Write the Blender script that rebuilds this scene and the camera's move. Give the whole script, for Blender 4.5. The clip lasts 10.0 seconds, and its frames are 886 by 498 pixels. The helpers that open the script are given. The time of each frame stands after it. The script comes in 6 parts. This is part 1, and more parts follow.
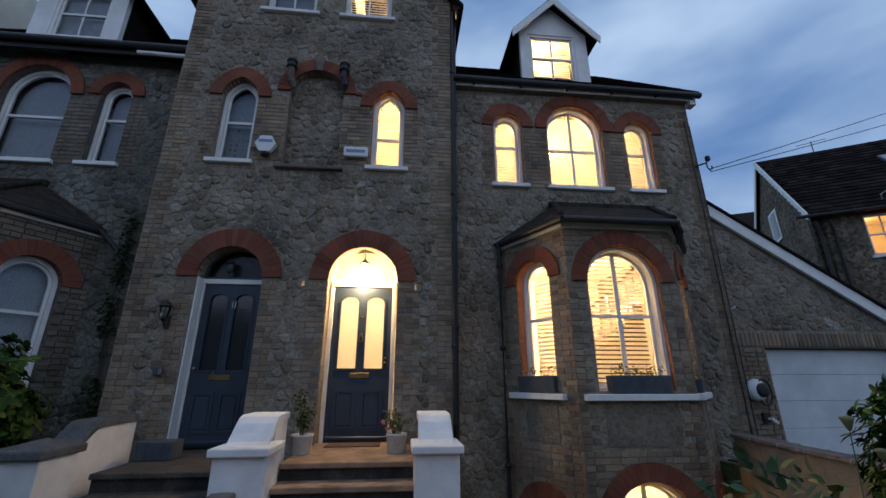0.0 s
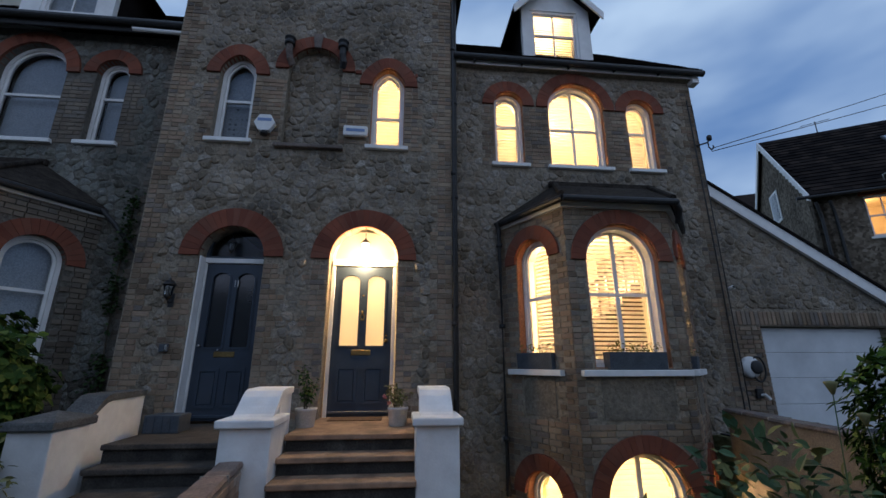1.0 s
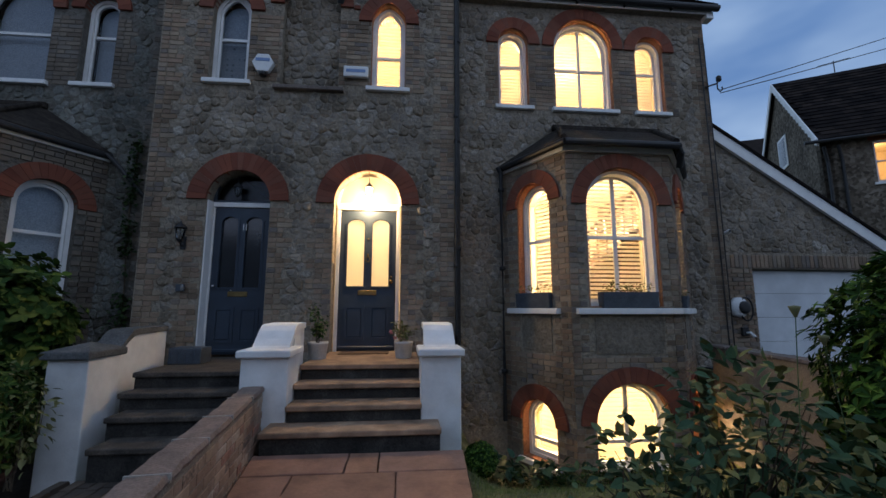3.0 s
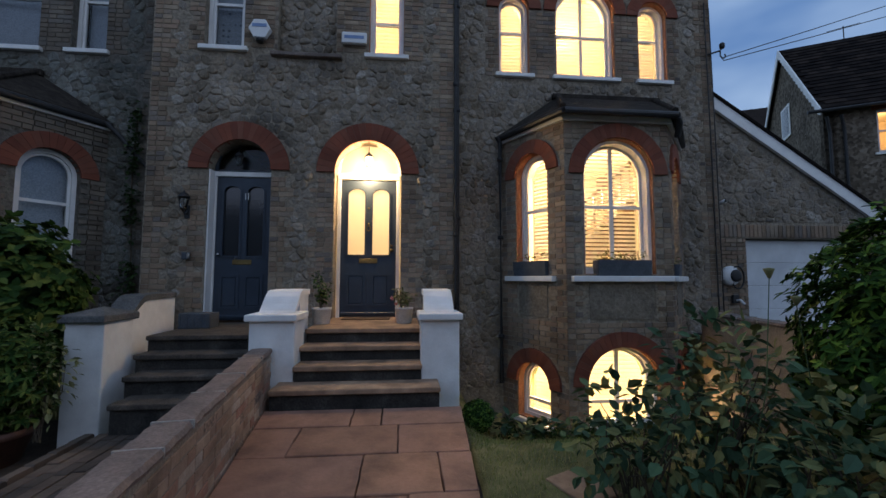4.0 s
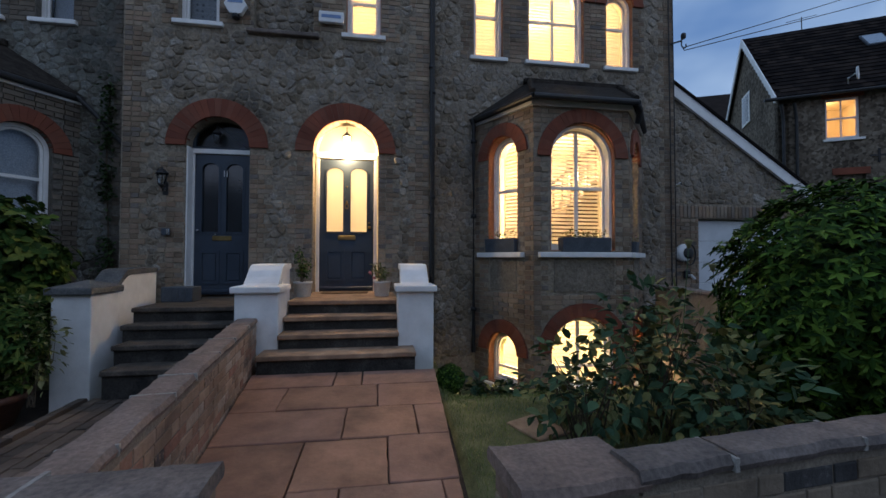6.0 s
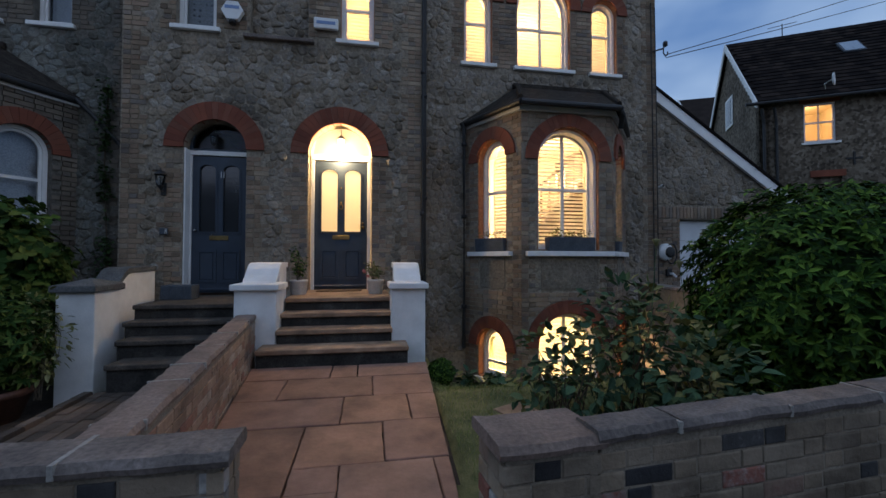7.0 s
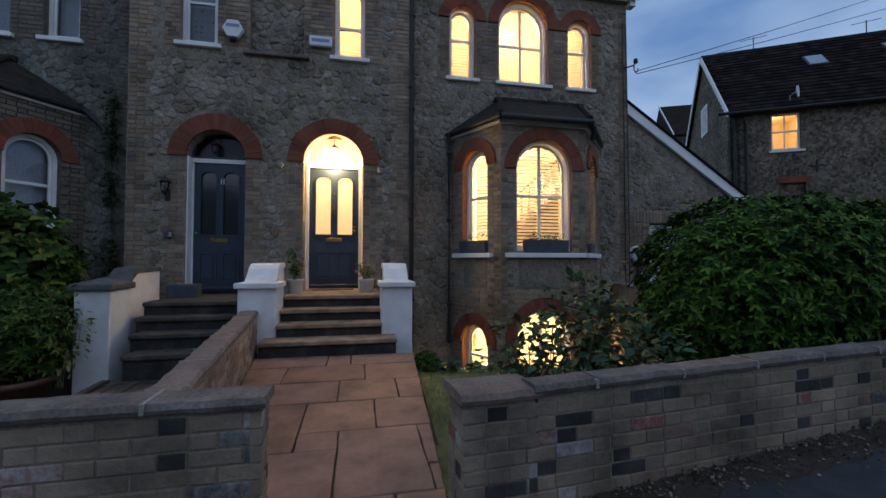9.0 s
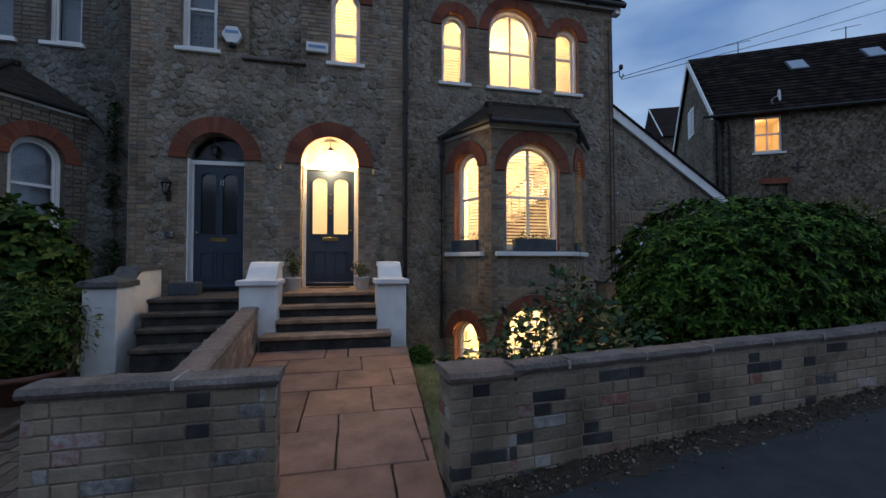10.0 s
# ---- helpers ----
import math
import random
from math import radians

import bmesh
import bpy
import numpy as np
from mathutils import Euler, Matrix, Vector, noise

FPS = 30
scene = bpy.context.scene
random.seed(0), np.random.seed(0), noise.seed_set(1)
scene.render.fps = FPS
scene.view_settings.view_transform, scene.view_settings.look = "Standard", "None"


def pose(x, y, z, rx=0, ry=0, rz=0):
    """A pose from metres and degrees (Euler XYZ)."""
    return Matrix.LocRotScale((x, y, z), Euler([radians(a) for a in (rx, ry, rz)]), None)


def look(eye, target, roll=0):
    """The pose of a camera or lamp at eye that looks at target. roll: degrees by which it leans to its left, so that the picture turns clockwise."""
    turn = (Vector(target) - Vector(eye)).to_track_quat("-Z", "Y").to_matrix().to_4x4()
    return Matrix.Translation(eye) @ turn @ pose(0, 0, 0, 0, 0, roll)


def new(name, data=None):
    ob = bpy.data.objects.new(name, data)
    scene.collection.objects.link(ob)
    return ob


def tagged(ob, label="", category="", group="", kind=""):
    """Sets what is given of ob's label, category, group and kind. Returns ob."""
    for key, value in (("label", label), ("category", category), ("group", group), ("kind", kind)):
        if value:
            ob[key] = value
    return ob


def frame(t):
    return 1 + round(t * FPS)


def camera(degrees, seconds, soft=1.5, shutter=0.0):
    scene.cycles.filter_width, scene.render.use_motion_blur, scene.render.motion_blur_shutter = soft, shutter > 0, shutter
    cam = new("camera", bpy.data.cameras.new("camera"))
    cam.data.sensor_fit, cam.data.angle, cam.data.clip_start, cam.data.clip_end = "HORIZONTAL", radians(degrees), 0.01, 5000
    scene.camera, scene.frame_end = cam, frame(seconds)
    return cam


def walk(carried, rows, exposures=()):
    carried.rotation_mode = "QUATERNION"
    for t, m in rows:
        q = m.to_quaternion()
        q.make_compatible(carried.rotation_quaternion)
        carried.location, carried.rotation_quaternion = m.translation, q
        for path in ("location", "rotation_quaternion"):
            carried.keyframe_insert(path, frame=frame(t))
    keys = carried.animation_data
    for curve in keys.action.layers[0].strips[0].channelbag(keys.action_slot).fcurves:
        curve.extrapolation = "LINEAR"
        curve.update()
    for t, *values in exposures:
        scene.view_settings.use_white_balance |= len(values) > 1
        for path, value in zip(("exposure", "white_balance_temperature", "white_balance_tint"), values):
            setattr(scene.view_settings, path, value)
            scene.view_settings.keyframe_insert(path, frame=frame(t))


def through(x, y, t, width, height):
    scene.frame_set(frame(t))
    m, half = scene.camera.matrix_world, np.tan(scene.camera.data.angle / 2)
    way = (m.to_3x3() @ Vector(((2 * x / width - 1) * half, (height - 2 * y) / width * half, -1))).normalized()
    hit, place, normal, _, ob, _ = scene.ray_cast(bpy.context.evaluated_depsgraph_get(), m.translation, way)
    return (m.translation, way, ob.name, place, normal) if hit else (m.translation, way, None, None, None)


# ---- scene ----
cam = camera(94.7, 10.0, soft=1.5)
PATH = [
    (0, (0.107, 0.102, 1.547), (0.298, 1.994, 2.166), -0.0),
    (0.5, (0.107, 0.089, 1.52), (0.299, 1.994, 2.098), -0.0),
    (1, (0.107, 0.076, 1.487), (0.299, 1.993, 2.025), -0.0),
    (1.5, (0.1, 0.053, 1.461), (0.293, 1.983, 1.949), 0.0),
    (2, (0.1, 0.025, 1.43), (0.292, 1.968, 1.864), 0.0),
    (2.5, (0.091, -0.012, 1.417), (0.281, 1.945, 1.781), 0.0),
    (4, (0.07, -0.185, 1.355), (0.264, 1.8, 1.501), 0.1),
    (4.5, (0.069, -0.26, 1.337), (0.28, 1.726, 1.434), 0.1),
    (5, (0.067, -0.333, 1.321), (0.313, 1.651, 1.387), 0.0),
    (5.5, (0.057, -0.416, 1.305), (0.338, 1.563, 1.356), 0.1),
    (7, (0.011, -0.749, 1.274), (0.362, 1.219, 1.323), 0.1),
    (7.5, (-0.002, -0.869, 1.267), (0.361, 1.097, 1.319), 0.1),
    (8, (-0.006, -1.001, 1.262), (0.375, 0.962, 1.318), 0.1),
    (8.5, (-0.014, -1.145, 1.266), (0.378, 0.816, 1.323), 0.1),
    (9, (-0.025, -1.288, 1.268), (0.376, 0.67, 1.324), 0.1),
    (9.5, (-0.045, -1.424, 1.259), (0.375, 0.53, 1.312), 0.1),
    (10, (-0.066, -1.57, 1.245), (0.366, 0.382, 1.3), 0.0),
]
walk(cam, [(t, look(eye, target, roll)) for t, eye, target, roll in PATH], [(0.0, -0.1), (10.0, -0.1)])

# ---- world: dusk sky ----
SKY_GAIN = 1.0
world = bpy.data.worlds.new("dusk")
scene.world = world
world.use_nodes = True
wn, wl = world.node_tree.nodes, world.node_tree.links
wn.clear()
w_out, w_bg = wn.new("ShaderNodeOutputWorld"), wn.new("ShaderNodeBackground")
w_sky = wn.new("ShaderNodeTexSky")
w_sky.sky_type, w_sky.sun_disc, w_sky.sun_elevation, w_sky.sun_rotation = "NISHITA", False, radians(2.0), radians(200)
w_co, w_map = wn.new("ShaderNodeTexCoord"), wn.new("ShaderNodeMapping")
w_map.inputs["Scale"].default_value = (1.3, 1.3, 3.2)
w_map.inputs["Rotation"].default_value = (0.15, -0.25, 0.4)
w_noise = wn.new("ShaderNodeTexNoise")
w_noise.inputs["Scale"].default_value, w_noise.inputs["Detail"].default_value, w_noise.inputs["Roughness"].default_value = 1.5, 4.0, 0.5
w_ramp = wn.new("ShaderNodeValToRGB")
w_ramp.color_ramp.elements[0].position, w_ramp.color_ramp.elements[0].color = 0.34, (0.15, 0.29, 0.60, 1)
w_ramp.color_ramp.elements[1].position, w_ramp.color_ramp.elements[1].color = 0.66, (0.53, 0.72, 1.0, 1)
w_mix = wn.new("ShaderNodeMix")
w_mix.data_type = "RGBA"
w_mix.inputs["Factor"].default_value = 0.9
w_dim = wn.new("ShaderNodeMix")
w_dim.data_type, w_dim.blend_type = "RGBA", "MULTIPLY"
w_dim.inputs["Factor"].default_value = 1.0
w_dim.inputs["B"].default_value = (0.12, 0.12, 0.12, 1)
wl.new(w_co.outputs["Generated"], w_map.inputs["Vector"])
wl.new(w_map.outputs["Vector"], w_noise.inputs["Vector"])
wl.new(w_noise.outputs["Fac"], w_ramp.inputs["Fac"])
wl.new(w_sky.outputs["Color"], w_dim.inputs["A"])
wl.new(w_dim.outputs["Result"], w_mix.inputs["A"])
wl.new(w_ramp.outputs["Color"], w_mix.inputs["B"])
wl.new(w_mix.outputs["Result"], w_bg.inputs["Color"])
w_bg.inputs["Strength"].default_value = SKY_GAIN
wl.new(w_bg.outputs["Background"], w_out.inputs["Surface"])

# the last light of the west, behind the camera
sun_data = bpy.data.lights.new("afterglow", "SUN")
sun_data.energy, sun_data.angle, sun_data.color = 0.20, radians(70), (1.0, 0.90, 0.79)
afterglow = new("afterglow", sun_data)
afterglow.matrix_basis = look((0, 0, 0), (-0.5, 0.8, -0.5))

WARM = (1.0, 0.70, 0.40)


def room_lamp(name, place, watts, radius=0.12, colour=WARM):
    data = bpy.data.lights.new(name, "POINT")
    data.energy, data.shadow_soft_size, data.color = watts, radius, colour
    ob = new(name, data)
    ob.location = place
    return ob


# ---- materials ----
def ramp_stops(node, stops):
    els = node.color_ramp.elements
    while len(els) < len(stops):
        els.new(0.5)
    for e, (p, c) in zip(els, stops):
        e.position, e.color = p, (*c, 1)


def material(name, stops, rough=0.8, scale=6.0, fine=60.0, bump=0.3, metal=0.0, random="", spec=0.4, dist=0.01, blotch=0.35, mottle=0.07):
    """Colour from a ramp over noise (or a random value a piece), stained by a broad noise, with a fine bump."""
    m = bpy.data.materials.new(name)
    m.use_nodes = True
    n, l = m.node_tree.nodes, m.node_tree.links
    b = n["Principled BSDF"]
    b.inputs["Roughness"].default_value, b.inputs["Metallic"].default_value = rough, metal
    b.inputs["Specular IOR Level"].default_value = spec
    co = n.new("ShaderNodeTexCoord")
    geo = n.new("ShaderNodeNewGeometry")
    broad, grain = n.new("ShaderNodeTexNoise"), n.new("ShaderNodeTexNoise")
    for tex, s, d in ((broad, scale, 6.0), (grain, fine, 6.0)):
        tex.inputs["Scale"].default_value, tex.inputs["Detail"].default_value, tex.inputs["Roughness"].default_value = s, d, 0.6
        l.new(geo.outputs["Position"], tex.inputs["Vector"])
    ramp = n.new("ShaderNodeValToRGB")
    ramp_stops(ramp, stops)
    if random == "object":
        src = n.new("ShaderNodeObjectInfo").outputs["Random"]
    elif random == "island":
        src = geo.outputs["Random Per Island"]
    else:
        src = broad.outputs["Fac"]
    if random:
        mixv = n.new("ShaderNodeMath")
        mixv.operation = "MULTIPLY_ADD"
        sub = n.new("ShaderNodeMath")
        sub.operation = "SUBTRACT"
        sub.inputs[1].default_value = 0.5
        l.new(grain.outputs["Fac"], sub.inputs[0])
        mixv.inputs[1].default_value = mottle
        l.new(sub.outputs[0], mixv.inputs[0])
        l.new(src, mixv.inputs[2])
        src = mixv.outputs[0]
    l.new(src, ramp.inputs["Fac"])
    stain = n.new("ShaderNodeMapRange")
    stain.inputs["From Min"].default_value, stain.inputs["From Max"].default_value = 0.3, 0.7
    stain.inputs["To Min"].default_value, stain.inputs["To Max"].default_value = 1.0 - blotch, 1.0 + blotch * 0.5
    l.new((grain if not random and scale > 4 else broad).outputs["Fac"], stain.inputs["Value"])
    mul = n.new("ShaderNodeMix")
    mul.data_type, mul.blend_type = "RGBA", "MULTIPLY"
    mul.inputs["Factor"].default_value = 1.0
    l.new(ramp.outputs["Color"], mul.inputs["A"])
    l.new(stain.outputs["Result"], mul.inputs["B"])
    l.new(mul.outputs["Result"], b.inputs["Base Color"])
    if bump:
        bn = n.new("ShaderNodeBump")
        bn.inputs["Strength"].default_value, bn.inputs["Distance"].default_value = bump, dist
        l.new(grain.outputs["Fac"], bn.inputs["Height"])
        l.new(bn.outputs["Normal"], b.inputs["Normal"])
    return m


STOCK = [(0.0, (0.17, 0.125, 0.09)), (0.25, (0.31, 0.225, 0.155)), (0.45, (0.27, 0.185, 0.135)), (0.65, (0.36, 0.28, 0.20)), (0.85, (0.25, 0.20, 0.16)), (1.0, (0.17, 0.145, 0.13))]
GARDEN = [(0.0, (0.25, 0.195, 0.145)), (0.25, (0.36, 0.275, 0.195)), (0.5, (0.29, 0.225, 0.165)), (0.72, (0.34, 0.27, 0.20)), (0.79, (0.26, 0.165, 0.125)), (0.83, (0.29, 0.115, 0.085)), (0.87, (0.43, 0.40, 0.37)), (0.92, (0.09, 0.085, 0.082)), (1.0, (0.055, 0.053, 0.055))]
RED = [(0.0, (0.17, 0.052, 0.032)), (0.5, (0.23, 0.07, 0.04)), (1.0, (0.20, 0.075, 0.048))]
RAG = [(0.0, (0.20, 0.165, 0.125)), (0.25, (0.31, 0.245, 0.18)), (0.45, (0.28, 0.25, 0.215)), (0.65, (0.35, 0.29, 0.225)), (0.85, (0.26, 0.23, 0.20)), (1.0, (0.41, 0.365, 0.31))]
m_stock = material("stock_brick", STOCK, 0.92, 1.6, 45, 0.7, random="object", blotch=0.45, mottle=0.4, spec=0.2)
m_stock_i = material("stock_brick_joined", STOCK, 0.92, 1.6, 45, 0.7, random="island", blotch=0.45, mottle=0.4, spec=0.2)
m_garden = material("garden_brick", GARDEN, 0.92, 2.2, 30, 0.9, random="object", blotch=0.65, mottle=0.09, spec=0.2)
WARMBRICK = [(0.0, (0.30, 0.20, 0.145)), (0.3, (0.40, 0.28, 0.20)), (0.6, (0.34, 0.22, 0.155)), (0.76, (0.31, 0.15, 0.11)), (0.86, (0.45, 0.37, 0.30)), (0.95, (0.36, 0.24, 0.17)), (1.0, (0.12, 0.095, 0.085))]
m_warm_brick = material("warm_garden_brick", WARMBRICK, 0.92, 3.0, 38, 0.8, random="object", blotch=0.5, mottle=0.22, spec=0.2)
m_red = material("red_brick", RED, 0.9, 1.5, 90, 0.4, random="object", blotch=0.4)
m_red_i = material("red_brick_joined", RED, 0.9, 1.5, 90, 0.4, random="island", blotch=0.4)
m_rag = material("ragstone", RAG, 0.95, 1.3, 20, 1.0, random="island", dist=0.05, blotch=0.6, mottle=1.3, spec=0.2)
# adjoining house: darker copies of stone, brick and mortar, its shade put into colour
RAG_SHADED = [(0.0, (0.11, 0.10, 0.085)), (0.3, (0.17, 0.165, 0.14)), (0.55, (0.20, 0.20, 0.175)), (0.8, (0.155, 0.16, 0.15)), (1.0, (0.25, 0.245, 0.22))]
m_rag_shaded = material("shaded_ragstone", RAG_SHADED, 0.95, 1.3, 20, 1.0, random="island", dist=0.05, blotch=0.6, mottle=1.3, spec=0.2)
m_stock_shaded = material("shaded_stock_brick", [(0.0, (0.13, 0.105, 0.085)), (0.5, (0.20, 0.165, 0.13)), (1.0, (0.15, 0.135, 0.12))], 0.92, 1.6, 45, 0.7, random="island", blotch=0.45, mottle=0.4, spec=0.2)
m_mortar_shaded = material("shaded_mortar", [(0.25, (0.12, 0.11, 0.095)), (0.75, (0.20, 0.185, 0.16))], 0.95, 7.0, 22, 1.0, dist=0.04, spec=0.2)
m_mortar = material("lime_mortar", [(0.25, (0.21, 0.175, 0.135)), (0.5, (0.31, 0.26, 0.20)), (0.75, (0.36, 0.31, 0.25))], 0.95, 7.0, 22, 1.0, dist=0.04, spec=0.2)
m_render = material("white_masonry_paint", [(0.3, (0.72, 0.71, 0.70)), (0.7, (0.82, 0.81, 0.80))], 0.75, 2.5, 45, 0.25, blotch=0.12)
m_white = material("white_gloss_paint", [(0.3, (0.74, 0.73, 0.72)), (0.7, (0.82, 0.81, 0.80))], 0.45, 3.0, 50, 0.05, blotch=0.08)
# lit orange treads and shaded black risers: the light is put into their colour
m_step = material("york_stone", [(0.25, (0.22, 0.145, 0.095)), (0.5, (0.33, 0.21, 0.135)), (0.75, (0.42, 0.28, 0.18))], 0.85, 3.0, 60, 0.4, blotch=0.4)
m_riser = material("shaded_riser_stone", [(0.3, (0.02, 0.018, 0.017)), (0.55, (0.05, 0.045, 0.04)), (0.8, (0.11, 0.10, 0.09))], 0.9, 5.0, 50, 0.6, blotch=0.5)
# darker brown for the treads of the neighbour's flight
m_dark_tread = material("dark_brown_tread", [(0.25, (0.035, 0.029, 0.024)), (0.5, (0.075, 0.060, 0.048)), (0.75, (0.14, 0.11, 0.085))], 0.85, 5.0, 60, 0.5, blotch=0.45)
m_flag = material("sandstone_flag", [(0.0, (0.25, 0.13, 0.088)), (0.35, (0.35, 0.185, 0.12)), (0.7, (0.29, 0.155, 0.112)), (1.0, (0.33, 0.188, 0.135))], 0.8, 3.0, 30, 0.45, random="object", blotch=0.45, mottle=0.35)
m_coping = material("coping_stone", [(0.25, (0.085, 0.070, 0.064)), (0.55, (0.19, 0.150, 0.130)), (0.8, (0.29, 0.232, 0.205))], 0.85, 5.0, 55, 0.5, blotch=0.4)
m_slate = material("roof_tile", [(0.0, (0.010, 0.008, 0.008)), (0.5, (0.018, 0.014, 0.013)), (1.0, (0.036, 0.027, 0.023))], 0.95, 2.0, 60, 0.6, random="island", spec=0.05)
m_lead = material("lead_sheet", [(0.3, (0.025, 0.021, 0.018)), (0.7, (0.075, 0.062, 0.052))], 0.95, 9.0, 40, 0.9, spec=0.1, dist=0.03)
m_black = material("black_iron", [(0.3, (0.015, 0.015, 0.016)), (0.7, (0.03, 0.03, 0.032))], 0.5, 8.0, 60, 0.1)
m_door = material("navy_door_paint", [(0.3, (0.030, 0.042, 0.062)), (0.7, (0.040, 0.055, 0.078))], 0.4, 3.0, 40, 0.05, blotch=0.1)
m_brass = material("brass", [(0.3, (0.20, 0.135, 0.06)), (0.7, (0.30, 0.21, 0.09))], 0.45, 6.0, 50, 0.05, metal=1.0)
m_chrome = material("chrome", [(0.3, (0.55, 0.55, 0.56)), (0.7, (0.65, 0.65, 0.66))], 0.25, 6.0, 50, 0.0, metal=1.0)
m_plastic = material("white_plastic", [(0.3, (0.70, 0.70, 0.70)), (0.7, (0.78, 0.78, 0.78))], 0.5, 6.0, 50, 0.0, blotch=0.05)
m_blue = material("blue_label", [(0.3, (0.18, 0.28, 0.50)), (0.7, (0.22, 0.32, 0.54))], 0.5, 6.0, 50, 0.0)
m_planter = material("grey_lead_planter", [(0.3, (0.05, 0.06, 0.075)), (0.7, (0.085, 0.10, 0.12))], 0.6, 8.0, 60, 0.2)
m_pot = material("pale_ceramic_pot", [(0.3, (0.45, 0.44, 0.42)), (0.7, (0.58, 0.57, 0.55))], 0.6, 8.0, 60, 0.15, blotch=0.2)
m_terra = material("dark_terracotta", [(0.3, (0.10, 0.045, 0.03)), (0.7, (0.17, 0.07, 0.045))], 0.6, 6.0, 60, 0.2)
m_soil = material("soil", [(0.3, (0.03, 0.022, 0.016)), (0.7, (0.07, 0.05, 0.035))], 0.95, 12.0, 80, 0.8)
m_lawn = material("lawn_earth", [(0.3, (0.11, 0.125, 0.045)), (0.7, (0.21, 0.19, 0.08))], 0.95, 4.0, 90, 0.9, dist=0.02)
m_grass = material("grass_blade", [(0.0, (0.15, 0.20, 0.05)), (0.5, (0.25, 0.29, 0.075)), (1.0, (0.42, 0.36, 0.15))], 0.7, 1.5, 60, 0.0, random="island")
m_road = material("asphalt", [(0.3, (0.035, 0.035, 0.038)), (0.7, (0.06, 0.06, 0.063))], 0.85, 6.0, 140, 0.8)
m_wallpaint = material("cream_plaster", [(0.3, (0.72, 0.66, 0.54)), (0.7, (0.80, 0.74, 0.62))], 0.9, 2.0, 40, 0.05, blotch=0.08)
m_floorwood = material("floor_board", [(0.3, (0.22, 0.13, 0.07)), (0.7, (0.32, 0.20, 0.11))], 0.5, 3.0, 40, 0.1)
m_stairwood = material("dark_stained_stair", [(0.3, (0.07, 0.035, 0.018)), (0.7, (0.13, 0.065, 0.033))], 0.5, 3.0, 40, 0.1)
m_bark = material("bark", [(0.3, (0.06, 0.045, 0.03)), (0.7, (0.13, 0.10, 0.07))], 0.9, 10.0, 60, 0.6)
# pale cloth, with the sky's blue in the unlit panes put into its colour
m_net = material("net_curtain", [(0.3, (0.46, 0.50, 0.55)), (0.7, (0.54, 0.58, 0.63))], 0.9, 9.0, 60, 0.1)
m_garage = material("white_garage_door", [(0.3, (0.62, 0.64, 0.66)), (0.7, (0.70, 0.72, 0.74))], 0.5, 2.0, 50, 0.05, blotch=0.1)
m_rubble = material("rendered_rubble", [(0.2, (0.13, 0.11, 0.085)), (0.5, (0.21, 0.175, 0.135)), (0.8, (0.28, 0.24, 0.19))], 0.92, 7.0, 25, 0.9, dist=0.03, blotch=0.4)
m_house_rag = material("house_ragstone", [(0.0, (0.07, 0.056, 0.043)), (0.35, (0.13, 0.103, 0.077)), (0.7, (0.18, 0.145, 0.11)), (1.0, (0.24, 0.20, 0.16))], 0.95, 1.0, 30, 0.6, blotch=0.4, spec=0.15)
hn, hl = m_house_rag.node_tree.nodes, m_house_rag.node_tree.links
h_cell, h_sep = hn.new("ShaderNodeTexVoronoi"), hn.new("ShaderNodeSeparateColor")
h_cell.inputs["Scale"].default_value = 12.0
hl.new(hn["Geometry"].outputs["Position"], h_cell.inputs["Vector"])
hl.new(h_cell.outputs["Color"], h_sep.inputs["Color"])
hl.new(h_sep.outputs["Red"], [k for k in hn if k.type == "VALTORGB"][0].inputs["Fac"])
# orange put into the brick for the warm window light on the jambs
m_reveal = material("glow_tinted_brick", [(0.3, (0.30, 0.13, 0.07)), (0.7, (0.42, 0.20, 0.11))], 0.9, 9.0, 40, 0.5, blotch=0.4)
m_cap = material("brown_coping_stone", [(0.25, (0.15, 0.105, 0.085)), (0.55, (0.25, 0.175, 0.14)), (0.8, (0.33, 0.24, 0.195))], 0.85, 5.0, 55, 0.5, blotch=0.35)
m_greycap = material("grey_weathered_cap", [(0.25, (0.06, 0.062, 0.064)), (0.55, (0.12, 0.122, 0.122)), (0.8, (0.20, 0.195, 0.185))], 0.85, 5.0, 55, 0.5, blotch=0.45)
m_mat = material("coir_mat", [(0.3, (0.10, 0.06, 0.035)), (0.7, (0.17, 0.10, 0.06))], 0.95, 20.0, 160, 0.9)


def leaf_material(name, dark, light, tip):
    m = material(name, [(0.0, dark), (0.55, light), (1.0, tip)], 0.6, 2.0, 60, 0.1, random="island", spec=0.12, blotch=0.4)
    b = m.node_tree.nodes["Principled BSDF"]
    b.inputs["Transmission Weight"].default_value = 0.0
    b.inputs["Subsurface Weight"].default_value = 0.0
    return m


m_leaf_hedge = leaf_material("hedge_leaf", (0.009, 0.026, 0.005), (0.034, 0.082, 0.011), (0.15, 0.24, 0.034))
m_leaf_bramble = leaf_material("shrub_leaf", (0.035, 0.07, 0.040), (0.075, 0.13, 0.062), (0.20, 0.18, 0.06))
m_leaf_left = leaf_material("bush_leaf", (0.014, 0.038, 0.008), (0.04, 0.082, 0.015), (0.13, 0.16, 0.035))
m_leaf_pale = leaf_material("pale_leaf", (0.12, 0.13, 0.05), (0.20, 0.20, 0.08), (0.30, 0.28, 0.14))
m_ivy = leaf_material("ivy_leaf", (0.025, 0.05, 0.02), (0.04, 0.075, 0.025), (0.06, 0.10, 0.03))
